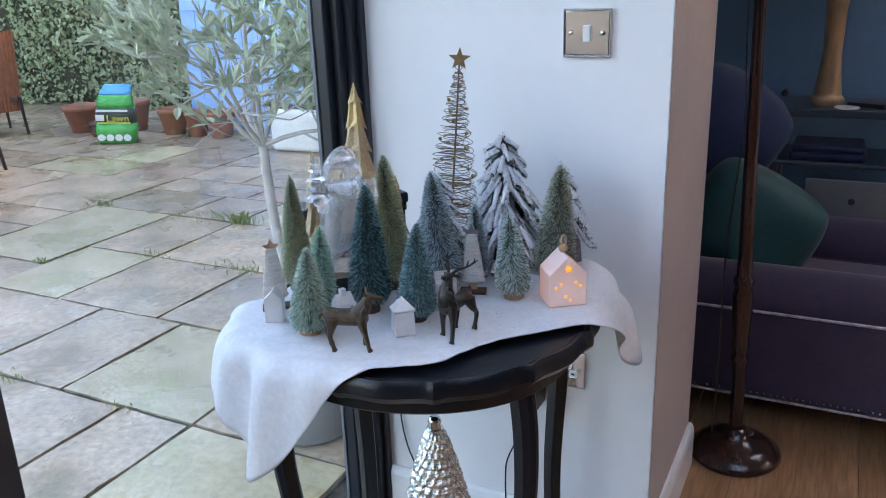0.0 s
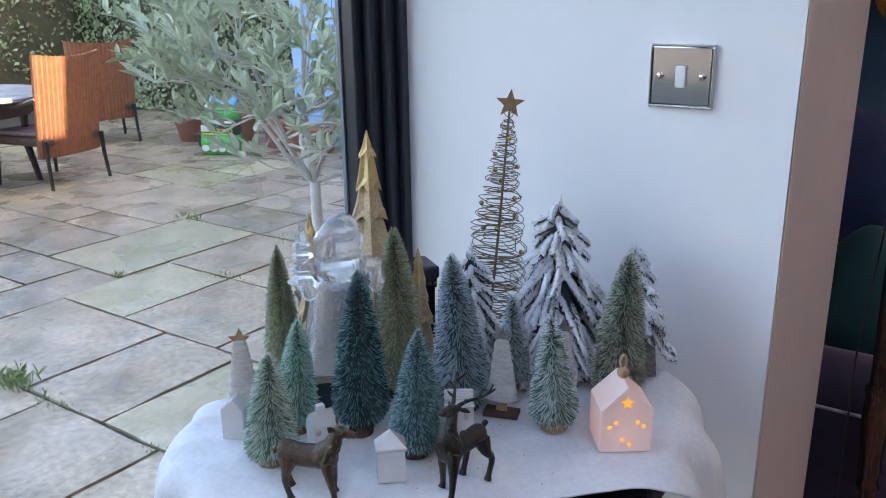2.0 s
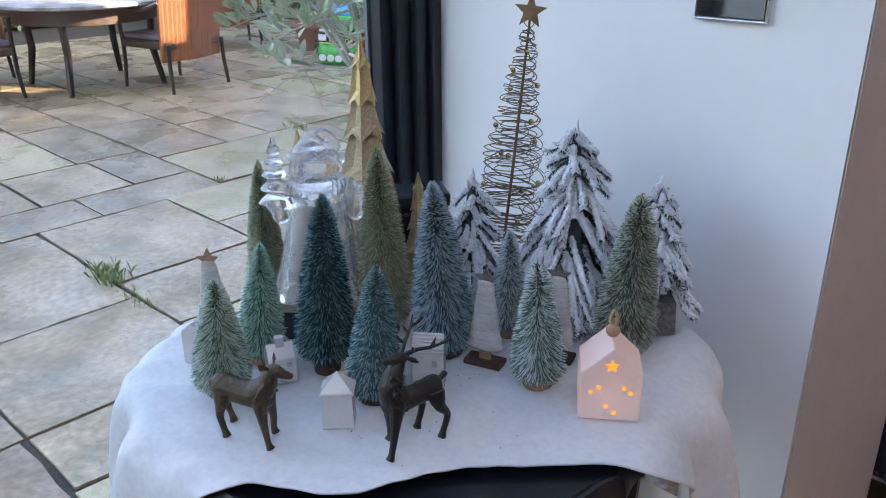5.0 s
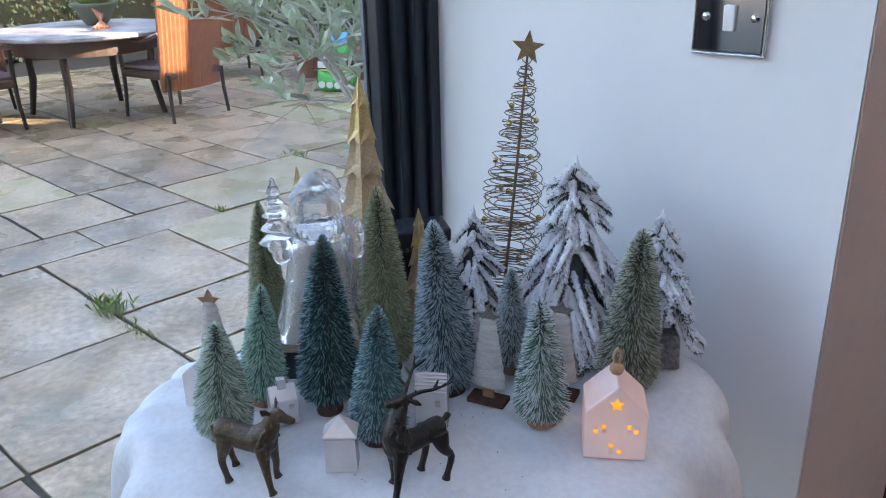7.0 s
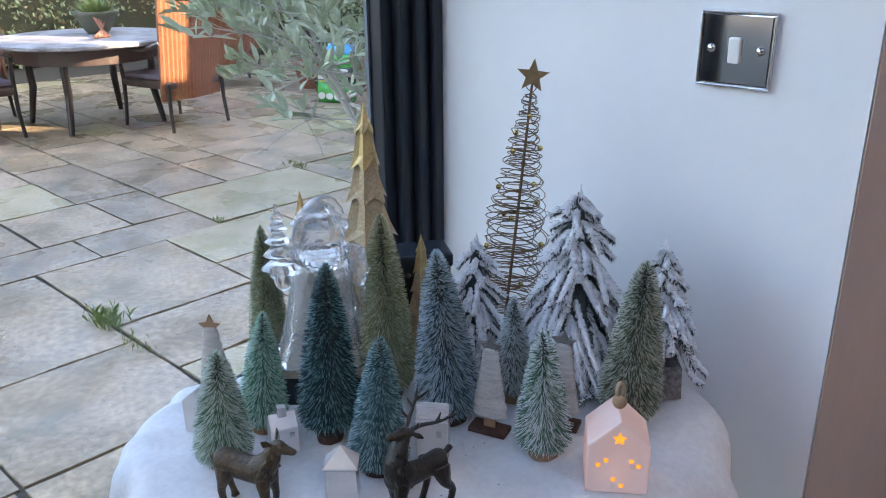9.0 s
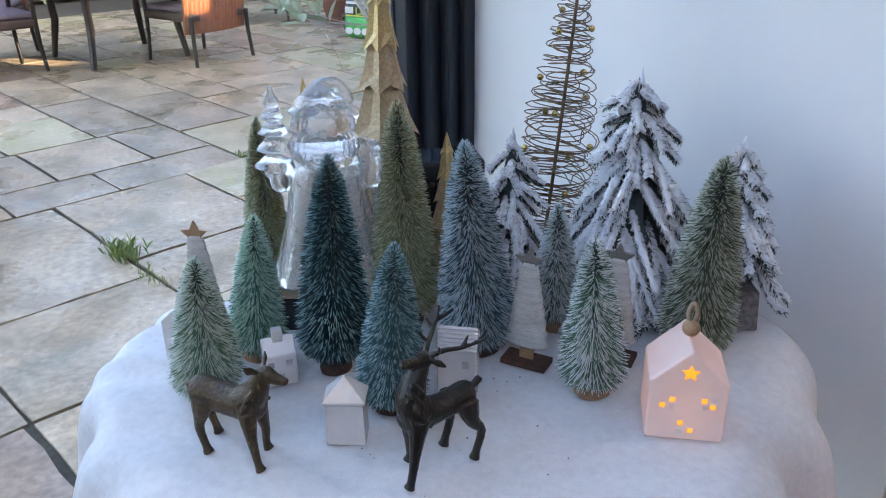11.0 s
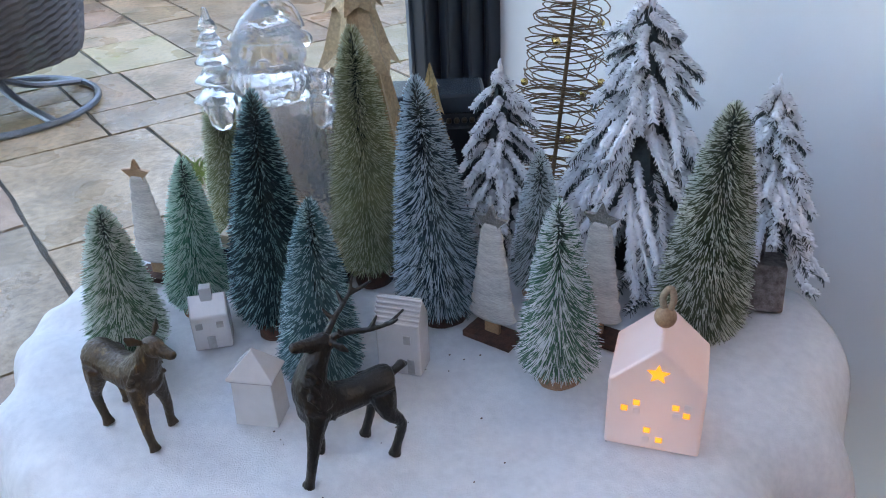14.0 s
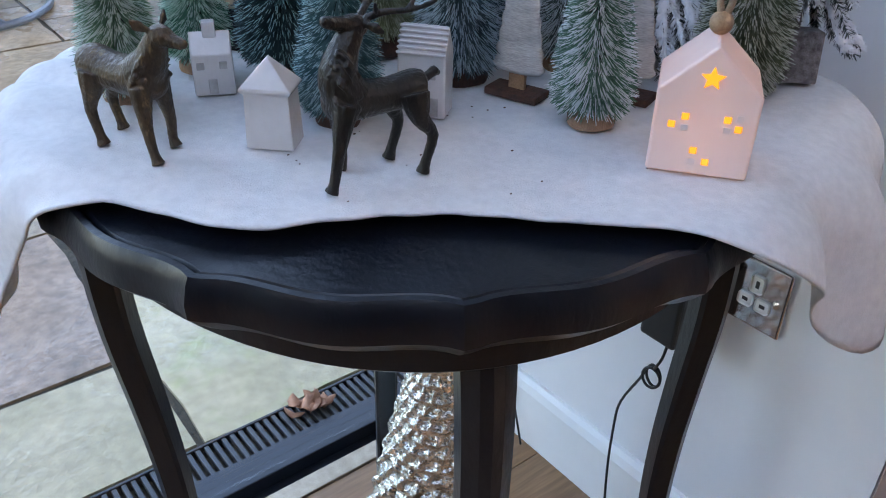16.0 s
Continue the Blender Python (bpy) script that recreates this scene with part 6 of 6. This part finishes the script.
for k in range(13):
    a = radians(-66 + 11 * k)
    rnk = 0.5 + 0.5 * math.cos(a)
    tube(bm, spline([(0.026 * math.sin(a), -0.006 - 0.026 * math.cos(a), 0.196), (0.032 * math.sin(a), -0.007 - 0.032 * math.cos(a), 0.180), (0.024 * math.sin(a) + 0.002 * (k % 2), -0.010 - 0.030 * math.cos(a), 0.172 - 0.016 * rnk)], 3), [0.0048, 0.0055, 0.0058, 0.0056, 0.0050, 0.0040, 0.0026], 8)
ball(bm, (0, -0.034, 0.200), 0.0050)
for s in (-1, 1):
    tube(bm, [(0, -0.035, 0.194), (s * 0.010, -0.034, 0.193), (s * 0.018, -0.027, 0.188)], [0.0045, 0.0045, 0.0020], 8)
bmesh.ops.create_uvsphere(bm, u_segments=24, v_segments=10, radius=0.033, matrix=Matrix.Translation((0, -0.003, 0.221)) @ Matrix.Diagonal((1.0, 0.92, 0.22, 1)))
tube(bm, spline([(0, -0.002, 0.220), (0.000, 0.0, 0.234), (0.003, 0.002, 0.246), (0.012, 0.004, 0.250), (0.021, 0.005, 0.240), (0.0255, 0.005, 0.226)], 4), [0.0300, 0.0290, 0.0275, 0.0255, 0.0232, 0.0205, 0.0180, 0.0158, 0.0138, 0.0120, 0.0108, 0.0098, 0.009, 0.0085, 0.008, 0.0075, 0.007, 0.0068, 0.0065, 0.0063, 0.006], 16)
ball(bm, (0.0275, 0.004, 0.214), 0.0092)
for s in (-1, 1):
    tube(bm, spline([(s * 0.026, -0.001, 0.172), (s * 0.040, -0.006, 0.170), (s * 0.046, -0.016, 0.160), (s * 0.044, -0.025, 0.150)], 4), [0.0130, 0.0135, 0.0138, 0.0138, 0.0135, 0.0130, 0.0126, 0.0122, 0.0118, 0.0116, 0.0115, 0.0115, 0.0110], 14)
    bmesh.ops.create_uvsphere(bm, u_segments=16, v_segments=8, radius=0.0135, matrix=Matrix.Translation((s * 0.0445, -0.024, 0.154)) @ pose(0, 0, 0, 55, 0, 0) @ Matrix.Diagonal((1.05, 1.05, 0.35, 1)))
    ball(bm, (s * 0.043, -0.028, 0.142), 0.0118, 0.9, 0.85, 1.3)
for z, r in ((0.156, 0.0225), (0.177, 0.0190), (0.197, 0.0155), (0.216, 0.0120), (0.232, 0.0085)):
    lathe(bm, [(r * 0.8, -0.002), (r, 0), (r * 0.40, 0.015), (0.002, 0.022)], 12, (-0.0465, -0.010, z), wob=lambda a, zz: 1 + 0.24 * math.sin(6 * a))
tube(bm, [(0.047, -0.030, 0.002), (0.047, -0.030, 0.10), (0.046, -0.030, 0.182)], [0.0044, 0.0036, 0.0040], 10)
ball(bm, (0.046, -0.030, 0.184), 0.0062)
fused("acrylic_figurine", bm, pose(-0.763, 1.142, TOP + 0.0525, 0, 0, 53) @ Matrix.Diagonal((1.02, 0.84, 0.80, 1)), CRYS, 0.0010, "clear moulded acrylic winter figurine holding a small tree and staff", "figurine", 1, "", (0.0016, 0.0060))

# dark plinth with a pale wooden board, under the clear figurine
pl = thing("plinth", pose(-0.772, 1.146, TOP, 0, 0, 44), "dark blue-black plinth with a pale wooden board under the figurine", "plinth")
bm = bmesh.new()
box(bm, (-0.060, -0.041, -0.001), (0.060, 0.041, 0.037), 0.002)
part("base", bm, bpy.data.materials["dark_blue_black_lacquer"], pl)
bm = bmesh.new()
box(bm, (-0.058, -0.042, 0.037), (0.058, 0.042, 0.052), 0.0015)
part("board", bm, mat("pale_sawn_board", (0.52, 0.42, 0.31), 0.6, col2=(0.42, 0.33, 0.24), scale=40, fine=0.4, bump=0.2, bump_scale=300, stretch=(0.15, 1, 1)), pl)

# ---------------------------------------------------------------- mercury-glass tree on the floor
MERC = mat("mercury_glass", (0.82, 0.85, 0.85), 0.16, 1.0, col2=(0.70, 0.73, 0.71), scale=40, fine=0.7, bump=1.0, bump_scale=120, wear=(0.20, 0.20, 0.16), wear_amt=0.55)
bm = bmesh.new()
NR, NT = 200, 144
rings = []
for k in range(NR + 1):
    v = k / NR
    z = 0.02 + 0.462 * v
    r0 = 0.012 + 0.104 * (1 - v) ** 0.76
    rowk = math.floor(z / 0.0165)
    ph = (z / 0.0165) % 1.0
    ring = []
    for i in range(NT):
        a = 2 * math.pi * i / NT
        c = math.cos(18 * a + math.pi * rowk)
        r = r0 * (1 + (0.13 * max(0, c) ** 1.2 - 0.05) * math.sin(math.pi * ph)) + 0.003 * (1 - ph)
        ring.append(bm.verts.new((r * math.cos(a), r * math.sin(a), z)))
    rings.append(ring)
for a, b in zip(rings, rings[1:]):
    for i in range(NT):
        bm.faces.new((a[i], a[(i + 1) % NT], b[(i + 1) % NT], b[i]))
bm.faces.new(list(reversed(rings[0]))), bm.faces.new(rings[-1])
mt = thing("mercury_glass_tree", pose(-0.640, 1.212, 0), "silver mercury-glass tree with scale relief on the floor under the table", "decorative tree")
part("glass", bm, MERC, mt, smooth=True)
bm = bmesh.new()
lathe(bm, [(0.085, 0), (0.09, 0.004), (0.09, 0.016), (0.08, 0.022)], 40)
part("foot", bm, MERC, mt, smooth=True)
bm = bmesh.new()
lathe(bm, [(0.012, 0.478), (0.0145, 0.484), (0.012, 0.490), (0.0135, 0.495), (0.010, 0.503), (0, 0.505)], 20)
part("cap", bm, M["chrome"], mt, smooth=True)

# ---------------------------------------------------------------- switch, socket, adapter and leads


def plate(bm, x0, x1, z0, z1, y=WY):
    box(bm, (x0, y - 0.0065, z0), (x1, y - 0.0005, z1), 0.0028, seg=3)


sw = thing("light_switch", pose(-0.4555, WY, 1.183), "polished chrome single light switch with a white rocker", "light switch")
bm = bmesh.new()
plate(bm, -0.0436, 0.0436, -0.0418, 0.0418, 0)
sw_plate = part("plate", bm, M["chrome"], sw)
for lo, hi in (((-0.0462, -0.0444), (0.0462, -0.0414)), ((-0.0462, 0.0414), (0.0462, 0.0444)), ((-0.0462, -0.0414), (-0.0432, 0.0414)), ((0.0432, -0.0414), (0.0462, 0.0414))):
    bm = bmesh.new()
    box(bm, (lo[0], -0.0082, lo[1]), (hi[0], -0.0004, hi[1]), 0.0011, seg=2)
    part("rim", bm, mat("brushed_chrome_edge", (0.72, 0.72, 0.74), 0.22, 1.0, col2=(0.66, 0.66, 0.68), scale=30), sw_plate)
bm = bmesh.new()
box(bm, (-0.0075, -0.0115, -0.015), (0.0075, -0.005, 0.015), 0.002, pose(0, 0, 0, 4, 0, 0))
part("rocker", bm, M["whiteplastic"], sw)
for s in (-1, 1):
    bm = bmesh.new()
    lathe(bm, [(0.0052, 0), (0.0052, 0.0015), (0.0035, 0.0028), (0, 0.003)], 18)
    bmesh.ops.transform(bm, matrix=pose(s * 0.0303, -0.0062, 0, 90, 0, 0), verts=bm.verts)
    part("screw", bm, M["chrome"], sw_plate, smooth=True)
so_ = thing("wall_socket", pose(-0.517, WY, 0.482), "polished chrome double wall socket with white inserts", "wall socket")
bm = bmesh.new()
plate(bm, -0.073, 0.073, -0.043, 0.043, 0)
part("plate", bm, M["chrome"], so_)
for ox in (-0.036, 0.036):
    for x, z, w, h in ((0, 0.014, 0.008, 0.011), (-0.011, -0.010, 0.009, 0.008), (0.011, -0.010, 0.009, 0.008)):
        bm = bmesh.new()
        box(bm, (ox + x - w, -0.0078, z - h), (ox + x + w, -0.006, z + h), 0.0035, seg=3)
        insert = part("insert", bm, M["whiteplastic"], so_)
        bm = bmesh.new()
        box(bm, (ox + x - (0.0022 if z > 0 else 0.0035), -0.0083, z - (0.0045 if z > 0 else 0.0022)), (ox + x + (0.0022 if z > 0 else 0.0035), -0.0074, z + (0.0045 if z > 0 else 0.0022)))
        part("slot", bm, M["blackplastic"], insert)
bm = bmesh.new()
lathe(bm, [(0.0045, 0), (0.0045, 0.0015), (0, 0.003)], 16)
bmesh.ops.transform(bm, matrix=pose(0.061, -0.0062, 0.0, 90, 0, 0), verts=bm.verts)
part("screw", bm, M["chrome"], so_)
ad = thing("power_adapter", pose(-0.556, WY - 0.008, 0.435), "black plastic plug-in power adapter with a coiled lead", "power adapter")
bm = bmesh.new()
box(bm, (-0.026, -0.062, -0.038), (0.026, 0.0, 0.040), 0.005, seg=3)
part("body", bm, M["blackplastic"], ad)
bm = bmesh.new()
pts = [(0.012, -0.052, -0.036), (0.010, -0.055, -0.060), (0.000, -0.052, -0.085)]
pts += [(-0.002 + 0.012 * math.cos(a), -0.050 + 0.004 * math.sin(a / 2), -0.100 + 0.015 * math.sin(a)) for a in (math.pi / 2 + 0.7 * k for k in range(20))]
pts += [(-0.022, -0.045, -0.118), (-0.052, -0.035, -0.185), (-0.060, -0.030, -0.235), (-0.058, -0.030, -0.330), (-0.036, -0.045, -0.410), (0.0, -0.06, -0.457)]
tube(bm, spline(pts, 4), 0.0019, 7)
part("lead", bm, M["blackplastic"], ad, smooth=True)
bm = bmesh.new()
tube(bm, spline([(-0.905, WY - 0.006, 0.62), (-0.905, WY - 0.006, 0.40), (-0.903, WY - 0.006, 0.27), (-0.885, WY - 0.010, 0.19), (-0.845, WY - 0.022, 0.12), (-0.80, WY - 0.028, 0.004)], 5), 0.0019, 7)
tagged(part("lead", bm, M["blackplastic"], smooth=True), "thin black lead hanging down the wall to the floor", "cable")

# specks of glitter and crumbs on the cloth
bm = bmesh.new()
rnd = random.Random(9)
for i in range(26):
    a, s = radians(rnd.uniform(-75, 20)), rnd.uniform(0.06, 0.235)
    if s > reach(math.degrees(a)) - 0.01:
        continue
    p = felt(math.degrees(a), s)
    r = rnd.uniform(0.0002, 0.0006)
    box(bm, (p[0] - r, p[1] - r * 1.6, p[2] - 0.0002), (p[0] + r, p[1] + r * 1.6, p[2] + 0.0006))
tagged(part("crumbs", bm, M["redbark"]), "dark specks shed on the white felt", "crumbs", "", "stuff")

# ---------------------------------------------------------------- sitting room beyond the opening
NAVY = mat("dark_blue_wall_paint", (0.095, 0.185, 0.295), 0.6, col2=(0.085, 0.168, 0.265), scale=3, fine=0.08, bump=0.06)
for nm, lo, hi in (("wall_sitting_north", (-1.1, 4.0, 0), (3.75, 4.15, 2.45)), ("wall_sitting_west", (-0.94, 2.03, 0), (-0.86, 4.0, 2.45)), ("wall_sitting_south", (-0.86, 2.0305, 0), (-0.302, 2.045, 2.45))):
    block(nm, lo, hi, NAVY, label="dark blue painted sitting room wall", category="wall")
MAHO = mat("dark_polished_mahogany", (0.042, 0.014, 0.009), 0.24, col2=(0.024, 0.009, 0.007), scale=30, fine=0.4, coat=0.3, stretch=(1, 1, 0.1))
fl = thing("floor_lamp", pose(-0.182, 2.125, 0, 0, -1.6, 0), "turned dark mahogany floor lamp on a round moulded base", "floor lamp")
bm = bmesh.new()
lathe(bm, [(0.118, 0), (0.122, 0.008), (0.118, 0.022), (0.105, 0.030), (0.098, 0.040), (0.08, 0.046), (0.05, 0.052), (0.034, 0.066), (0.026, 0.085)], 56)
part("base", bm, MAHO, fl, smooth=True)
bm = bmesh.new()
lathe(bm, [(0.022, 0.085), (0.018, 0.10), (0.018, 0.28), (0.021, 0.285), (0.023, 0.295), (0.019, 0.305), (0.019, 0.32), (0.023, 0.33), (0.021, 0.36), (0.026, 0.42), (0.027, 0.47), (0.022, 0.50), (0.027, 0.51), (0.027, 0.52), (0.019, 0.53), (0.018, 0.60), (0.0145, 1.1), (0.0135, 1.5), (0.018, 1.52)], 28)
part("pole", bm, MAHO, fl, smooth=True)
bm = bmesh.new()
tube(bm, spline([(-0.02, -0.012, 1.5), (-0.024, -0.014, 1.2), (-0.020, -0.02, 0.9), (-0.045, -0.03, 0.6), (-0.05, -0.02, 0.3), (-0.06, -0.02, 0.06)], 5), 0.002, 6)
part("flex", bm, M["blackplastic"], fl)
bm = bmesh.new()
lathe(bm, [(0.20, 1.50), (0.13, 1.78)], 40)
sh = part("shade", bm, mat("cream_shade", (0.72, 0.66, 0.58), 0.8, col2=(0.66, 0.60, 0.52), scale=20), fl, smooth=True)
sh.modifiers.new("thick", "SOLIDIFY").thickness = 0.002

PLUM = mat("aubergine_velvet", (0.042, 0.022, 0.050), 0.85, col2=(0.030, 0.017, 0.040), scale=8, fine=0.25, bump=0.3, bump_scale=300)
PLUM.node_tree.nodes["Principled BSDF"].inputs["Sheen Weight"].default_value = 0.22
DKB = mat("navy_velvet", (0.014, 0.026, 0.075), 0.85, col2=(0.010, 0.019, 0.055), scale=8, fine=0.25, bump=0.3, bump_scale=300)
DKB.node_tree.nodes["Principled BSDF"].inputs["Sheen Weight"].default_value = 0.06
TEALV = mat("emerald_velvet", (0.006, 0.062, 0.058), 0.7, col2=(0.004, 0.045, 0.045), scale=9, fine=0.25, bump=0.3, bump_scale=300)
TEALV.node_tree.nodes["Principled BSDF"].inputs["Sheen Weight"].default_value = 0.08
ac = thing("armchair", pose(-0.02, 2.70, 0), "aubergine velvet armchair with piped rolled arms and brass studs", "armchair")
for lo, hi, bv, nm in (((-0.62, -0.42, 0.10), (0.62, -0.22, 0.37), 0.02, "arm"), ((-0.62, 0.22, 0.10), (0.62, 0.42, 0.34), 0.02, "arm"), ((-0.55, -0.22, 0.10), (0.62, 0.22, 0.34), 0.03, "seat"), ((-0.80, -0.42, 0.10), (-0.58, 0.42, 0.82), 0.06, "backrest")):
    bm = bmesh.new()
    box(bm, lo, hi, bv, seg=3)
    part(nm, bm, PLUM, ac)
for y in (-0.32, 0.32):
    bm = bmesh.new()
    za = 0.366 if y < 0 else 0.350
    tube(bm, [(-0.64, y, za), (-0.3, y, za + 0.005), (0.3, y, za + 0.005), (0.64, y, za + 0.003)], 0.105, 20, 0.9)
    part("arm_roll", bm, PLUM, ac, smooth=True)
PIPE = mat("pale_piping", (0.55, 0.45, 0.50), 0.7, col2=(0.25, 0.2, 0.23), scale=40)
bm = bmesh.new()
tube(bm, [(-0.62, -0.4245, 0.372), (0.62, -0.4245, 0.372)], 0.0045, 6)
part("piping", bm, PIPE, ac)
bm = bmesh.new()
tube(bm, [(-0.62, -0.4225, 0.105), (0.62, -0.4225, 0.105)], 0.004, 6)
part("piping", bm, PIPE, ac)
bm = bmesh.new()
bmesh.ops.create_uvsphere(bm, u_segments=8, v_segments=6, radius=0.0042)
st = bpy.data.meshes.new("stud")
bm.to_mesh(st)
bm.free()
st.materials.append(mat("pewter_stud", (0.5, 0.5, 0.52), 0.25, 1.0, col2=(0.4, 0.4, 0.42), scale=50))
for k in range(70):
    o = new("stud", st)
    o.parent, o.location = ac, (-0.60 + 0.0175 * k, -0.4215, 0.120)
for x in (-0.68, 0.55):
    for y in (-0.36, 0.36):
        bm = bmesh.new()
        lathe(bm, [(0.018, 0), (0.024, 0.03), (0.03, 0.10)], 14, (x, y, 0))
        part("foot", bm, MAHO, ac)


def cushion(name, m, w, h, th, material, label):
    bm = bmesh.new()
    n = 18
    for s in (-1, 1):
        vs = []
        for j in range(n + 1):
            r = []
            for i in range(n + 1):
                u, v = 2 * i / n - 1, 2 * j / n - 1
                e = max(0.0, (1 - u ** 4) * (1 - v ** 4)) ** 0.55
                ro = 1 - 0.20 * (u * v) ** 2
                r.append(bm.verts.new((ro * w / 2 * u * (1 - 0.04 * (1 - v * v) * abs(u)), s * th / 2 * e * (1 + 0.06 * noise.noise(Vector((u * 2, v * 2, s)))), ro * h / 2 * v * (1 - 0.04 * (1 - u * u) * abs(v)))))
            vs.append(r)
        for j in range(n):
            for i in range(n):
                q = (vs[j][i], vs[j][i + 1], vs[j + 1][i + 1], vs[j + 1][i])
                bm.faces.new(q if s < 0 else tuple(reversed(q)))
    bmesh.ops.remove_doubles(bm, verts=bm.verts, dist=0.0005)
    ob = part(name, bm, material, smooth=True)
    ob.matrix_basis = m
    return tagged(ob, label, "cushion", "cushions on the armchair")


cushion("cushion", pose(-0.43, 2.80, 0.70, 0, 38, 12), 0.42, 0.60, 0.22, DKB, "large navy velvet cushion leaning in the armchair")
cushion("cushion", pose(-0.235, 2.60, 0.525, -8, 30, 6), 0.42, 0.36, 0.22, TEALV, "plump emerald green velvet cushion in the armchair")
lp = thing("laptop", pose(0.06, 3.02, 0.458), "closed-back grey laptop propped on the chair arm", "laptop")
bm = bmesh.new()
box(bm, (-0.17, 0.0, 0.0), (0.17, 0.006, 0.125), 0.003, pose(0, 0, 0, -6, 0, 0))
part("lid", bm, mat("grey_aluminium", (0.20, 0.20, 0.21), 0.4, 0.6, col2=(0.18, 0.18, 0.19), scale=20), lp)
bm = bmesh.new()
box(bm, (-0.17, 0.004, 0.0), (0.17, 0.05, 0.008), 0.002)
part("base", bm, M["blackplastic"], lp)
bm = bmesh.new()
lathe(bm, [(0.011, 0), (0.011, 0.0008), (0, 0.001)], 18)
bmesh.ops.transform(bm, matrix=pose(-0.02, -0.0005, 0.055, 84, 0, 0), verts=bm.verts)
part("emblem", bm, M["blackplastic"], lp)
DKT = mat("blue_black_painted_wood", (0.034, 0.048, 0.064), 0.4, col2=(0.045, 0.060, 0.076), scale=14, fine=0.3)
stb = thing("lamp_table", pose(0.06, 3.66, 0), "small blue-black painted side table with a lower shelf", "side table")
for z, hh in ((0.715, 0.035), (0.52, 0.02)):
    bm = bmesh.new()
    box(bm, (-0.34, -0.17, z), (0.34, 0.17, z + hh), 0.006)
    part("shelf", bm, DKT, stb)
for x in (-0.315, 0.315):
    for y in (-0.145, 0.145):
        bm = bmesh.new()
        lathe(bm, [(0.014, 0), (0.018, 0.05), (0.014, 0.3), (0.020, 0.52), (0.013, 0.55), (0.02, 0.63), (0.014, 0.70), (0.012, 0.75), (0.018, 0.765), (0.0, 0.785)], 14, (x, y, 0))
        part("leg", bm, DKT, stb, smooth=True)
tl = thing("table_lamp", pose(-0.085, 3.62, 0.75), "pale turned wooden table lamp with a white drum shade", "table lamp")
bm = bmesh.new()
lathe(bm, [(0.062, 0), (0.064, 0.022), (0.055, 0.032), (0.050, 0.035), (0.050, 0.05), (0.041, 0.12), (0.034, 0.22), (0.036, 0.36), (0.046, 0.43), (0.050, 0.44), (0.046, 0.455), (0.02, 0.47), (0.015, 0.50)], 40)
part("stem", bm, mat("limed_wood", (0.42, 0.26, 0.14), 0.5, col2=(0.34, 0.2, 0.1), scale=18, fine=0.4, stretch=(1, 1, 0.12)), tl, smooth=True)
bm = bmesh.new()
lathe(bm, [(0.15, 0.445), (0.115, 0.70)], 48)
sh = part("shade", bm, mat("white_linen", (0.72, 0.70, 0.66), 0.85, col2=(0.68, 0.66, 0.62), scale=60, fine=0.2), tl, smooth=True)
sh.modifiers.new("thick", "SOLIDIFY").thickness = 0.002
rc = thing("remote_control", pose(0.06, 3.56, 0.752, 0, 0, 70), "black remote control on the lamp table", "remote control")
bm = bmesh.new()
box(bm, (-0.02, -0.07, 0), (0.02, 0.07, 0.016), 0.004)
part("body", bm, M["blackplastic"], rc)
cs = thing("coaster", pose(-0.01, 3.53, 0.7505), "round white coaster on the lamp table", "coaster")
bm = bmesh.new()
lathe(bm, [(0.045, 0), (0.046, 0.003), (0.042, 0.006), (0, 0.006)], 30)
part("disc", bm, M["whiteplastic"], cs)
bk = thing("folded_throw", pose(-0.06, 3.62, 0.54), "folded blue-grey throw on the lower shelf", "blanket")
bm = bmesh.new()
box(bm, (-0.14, -0.12, 0), (0.14, 0.12, 0.035), 0.015, seg=3)
box(bm, (-0.13, -0.115, 0.034), (0.13, 0.11, 0.06), 0.012, seg=3)
part("folds", bm, DKB, bk)
gu = thing("guitar", pose(-0.385, 3.93, 1.365), "orange-brown wooden guitar body hanging on the dark blue wall", "guitar")
bm = bmesh.new()
out = []
for k in range(48):
    a = 2 * math.pi * k / 48
    r = 0.19 * (1 - 0.12 * math.cos(2 * a) ** 2 - 0.16 * max(0, math.sin(a)) ** 2)
    out.append((r * math.cos(a), r * math.sin(a) * 1.18))
prism(bm, out, -0.045, 0.045, UPRIGHT)
bmesh.ops.bevel(bm, geom=bm.edges[:], offset=0.003, segments=2, affect="EDGES")
part("body", bm, mat("orange_varnished_wood", (0.40, 0.17, 0.05), 0.25, col2=(0.30, 0.12, 0.035), scale=10, fine=0.35, stretch=(1, 1, 0.1)), gu)
bm = bmesh.new()
box(bm, (-0.025, -0.05, 0.16), (0.025, -0.02, 0.72), 0.004)
part("neck", bm, MAHO, gu)
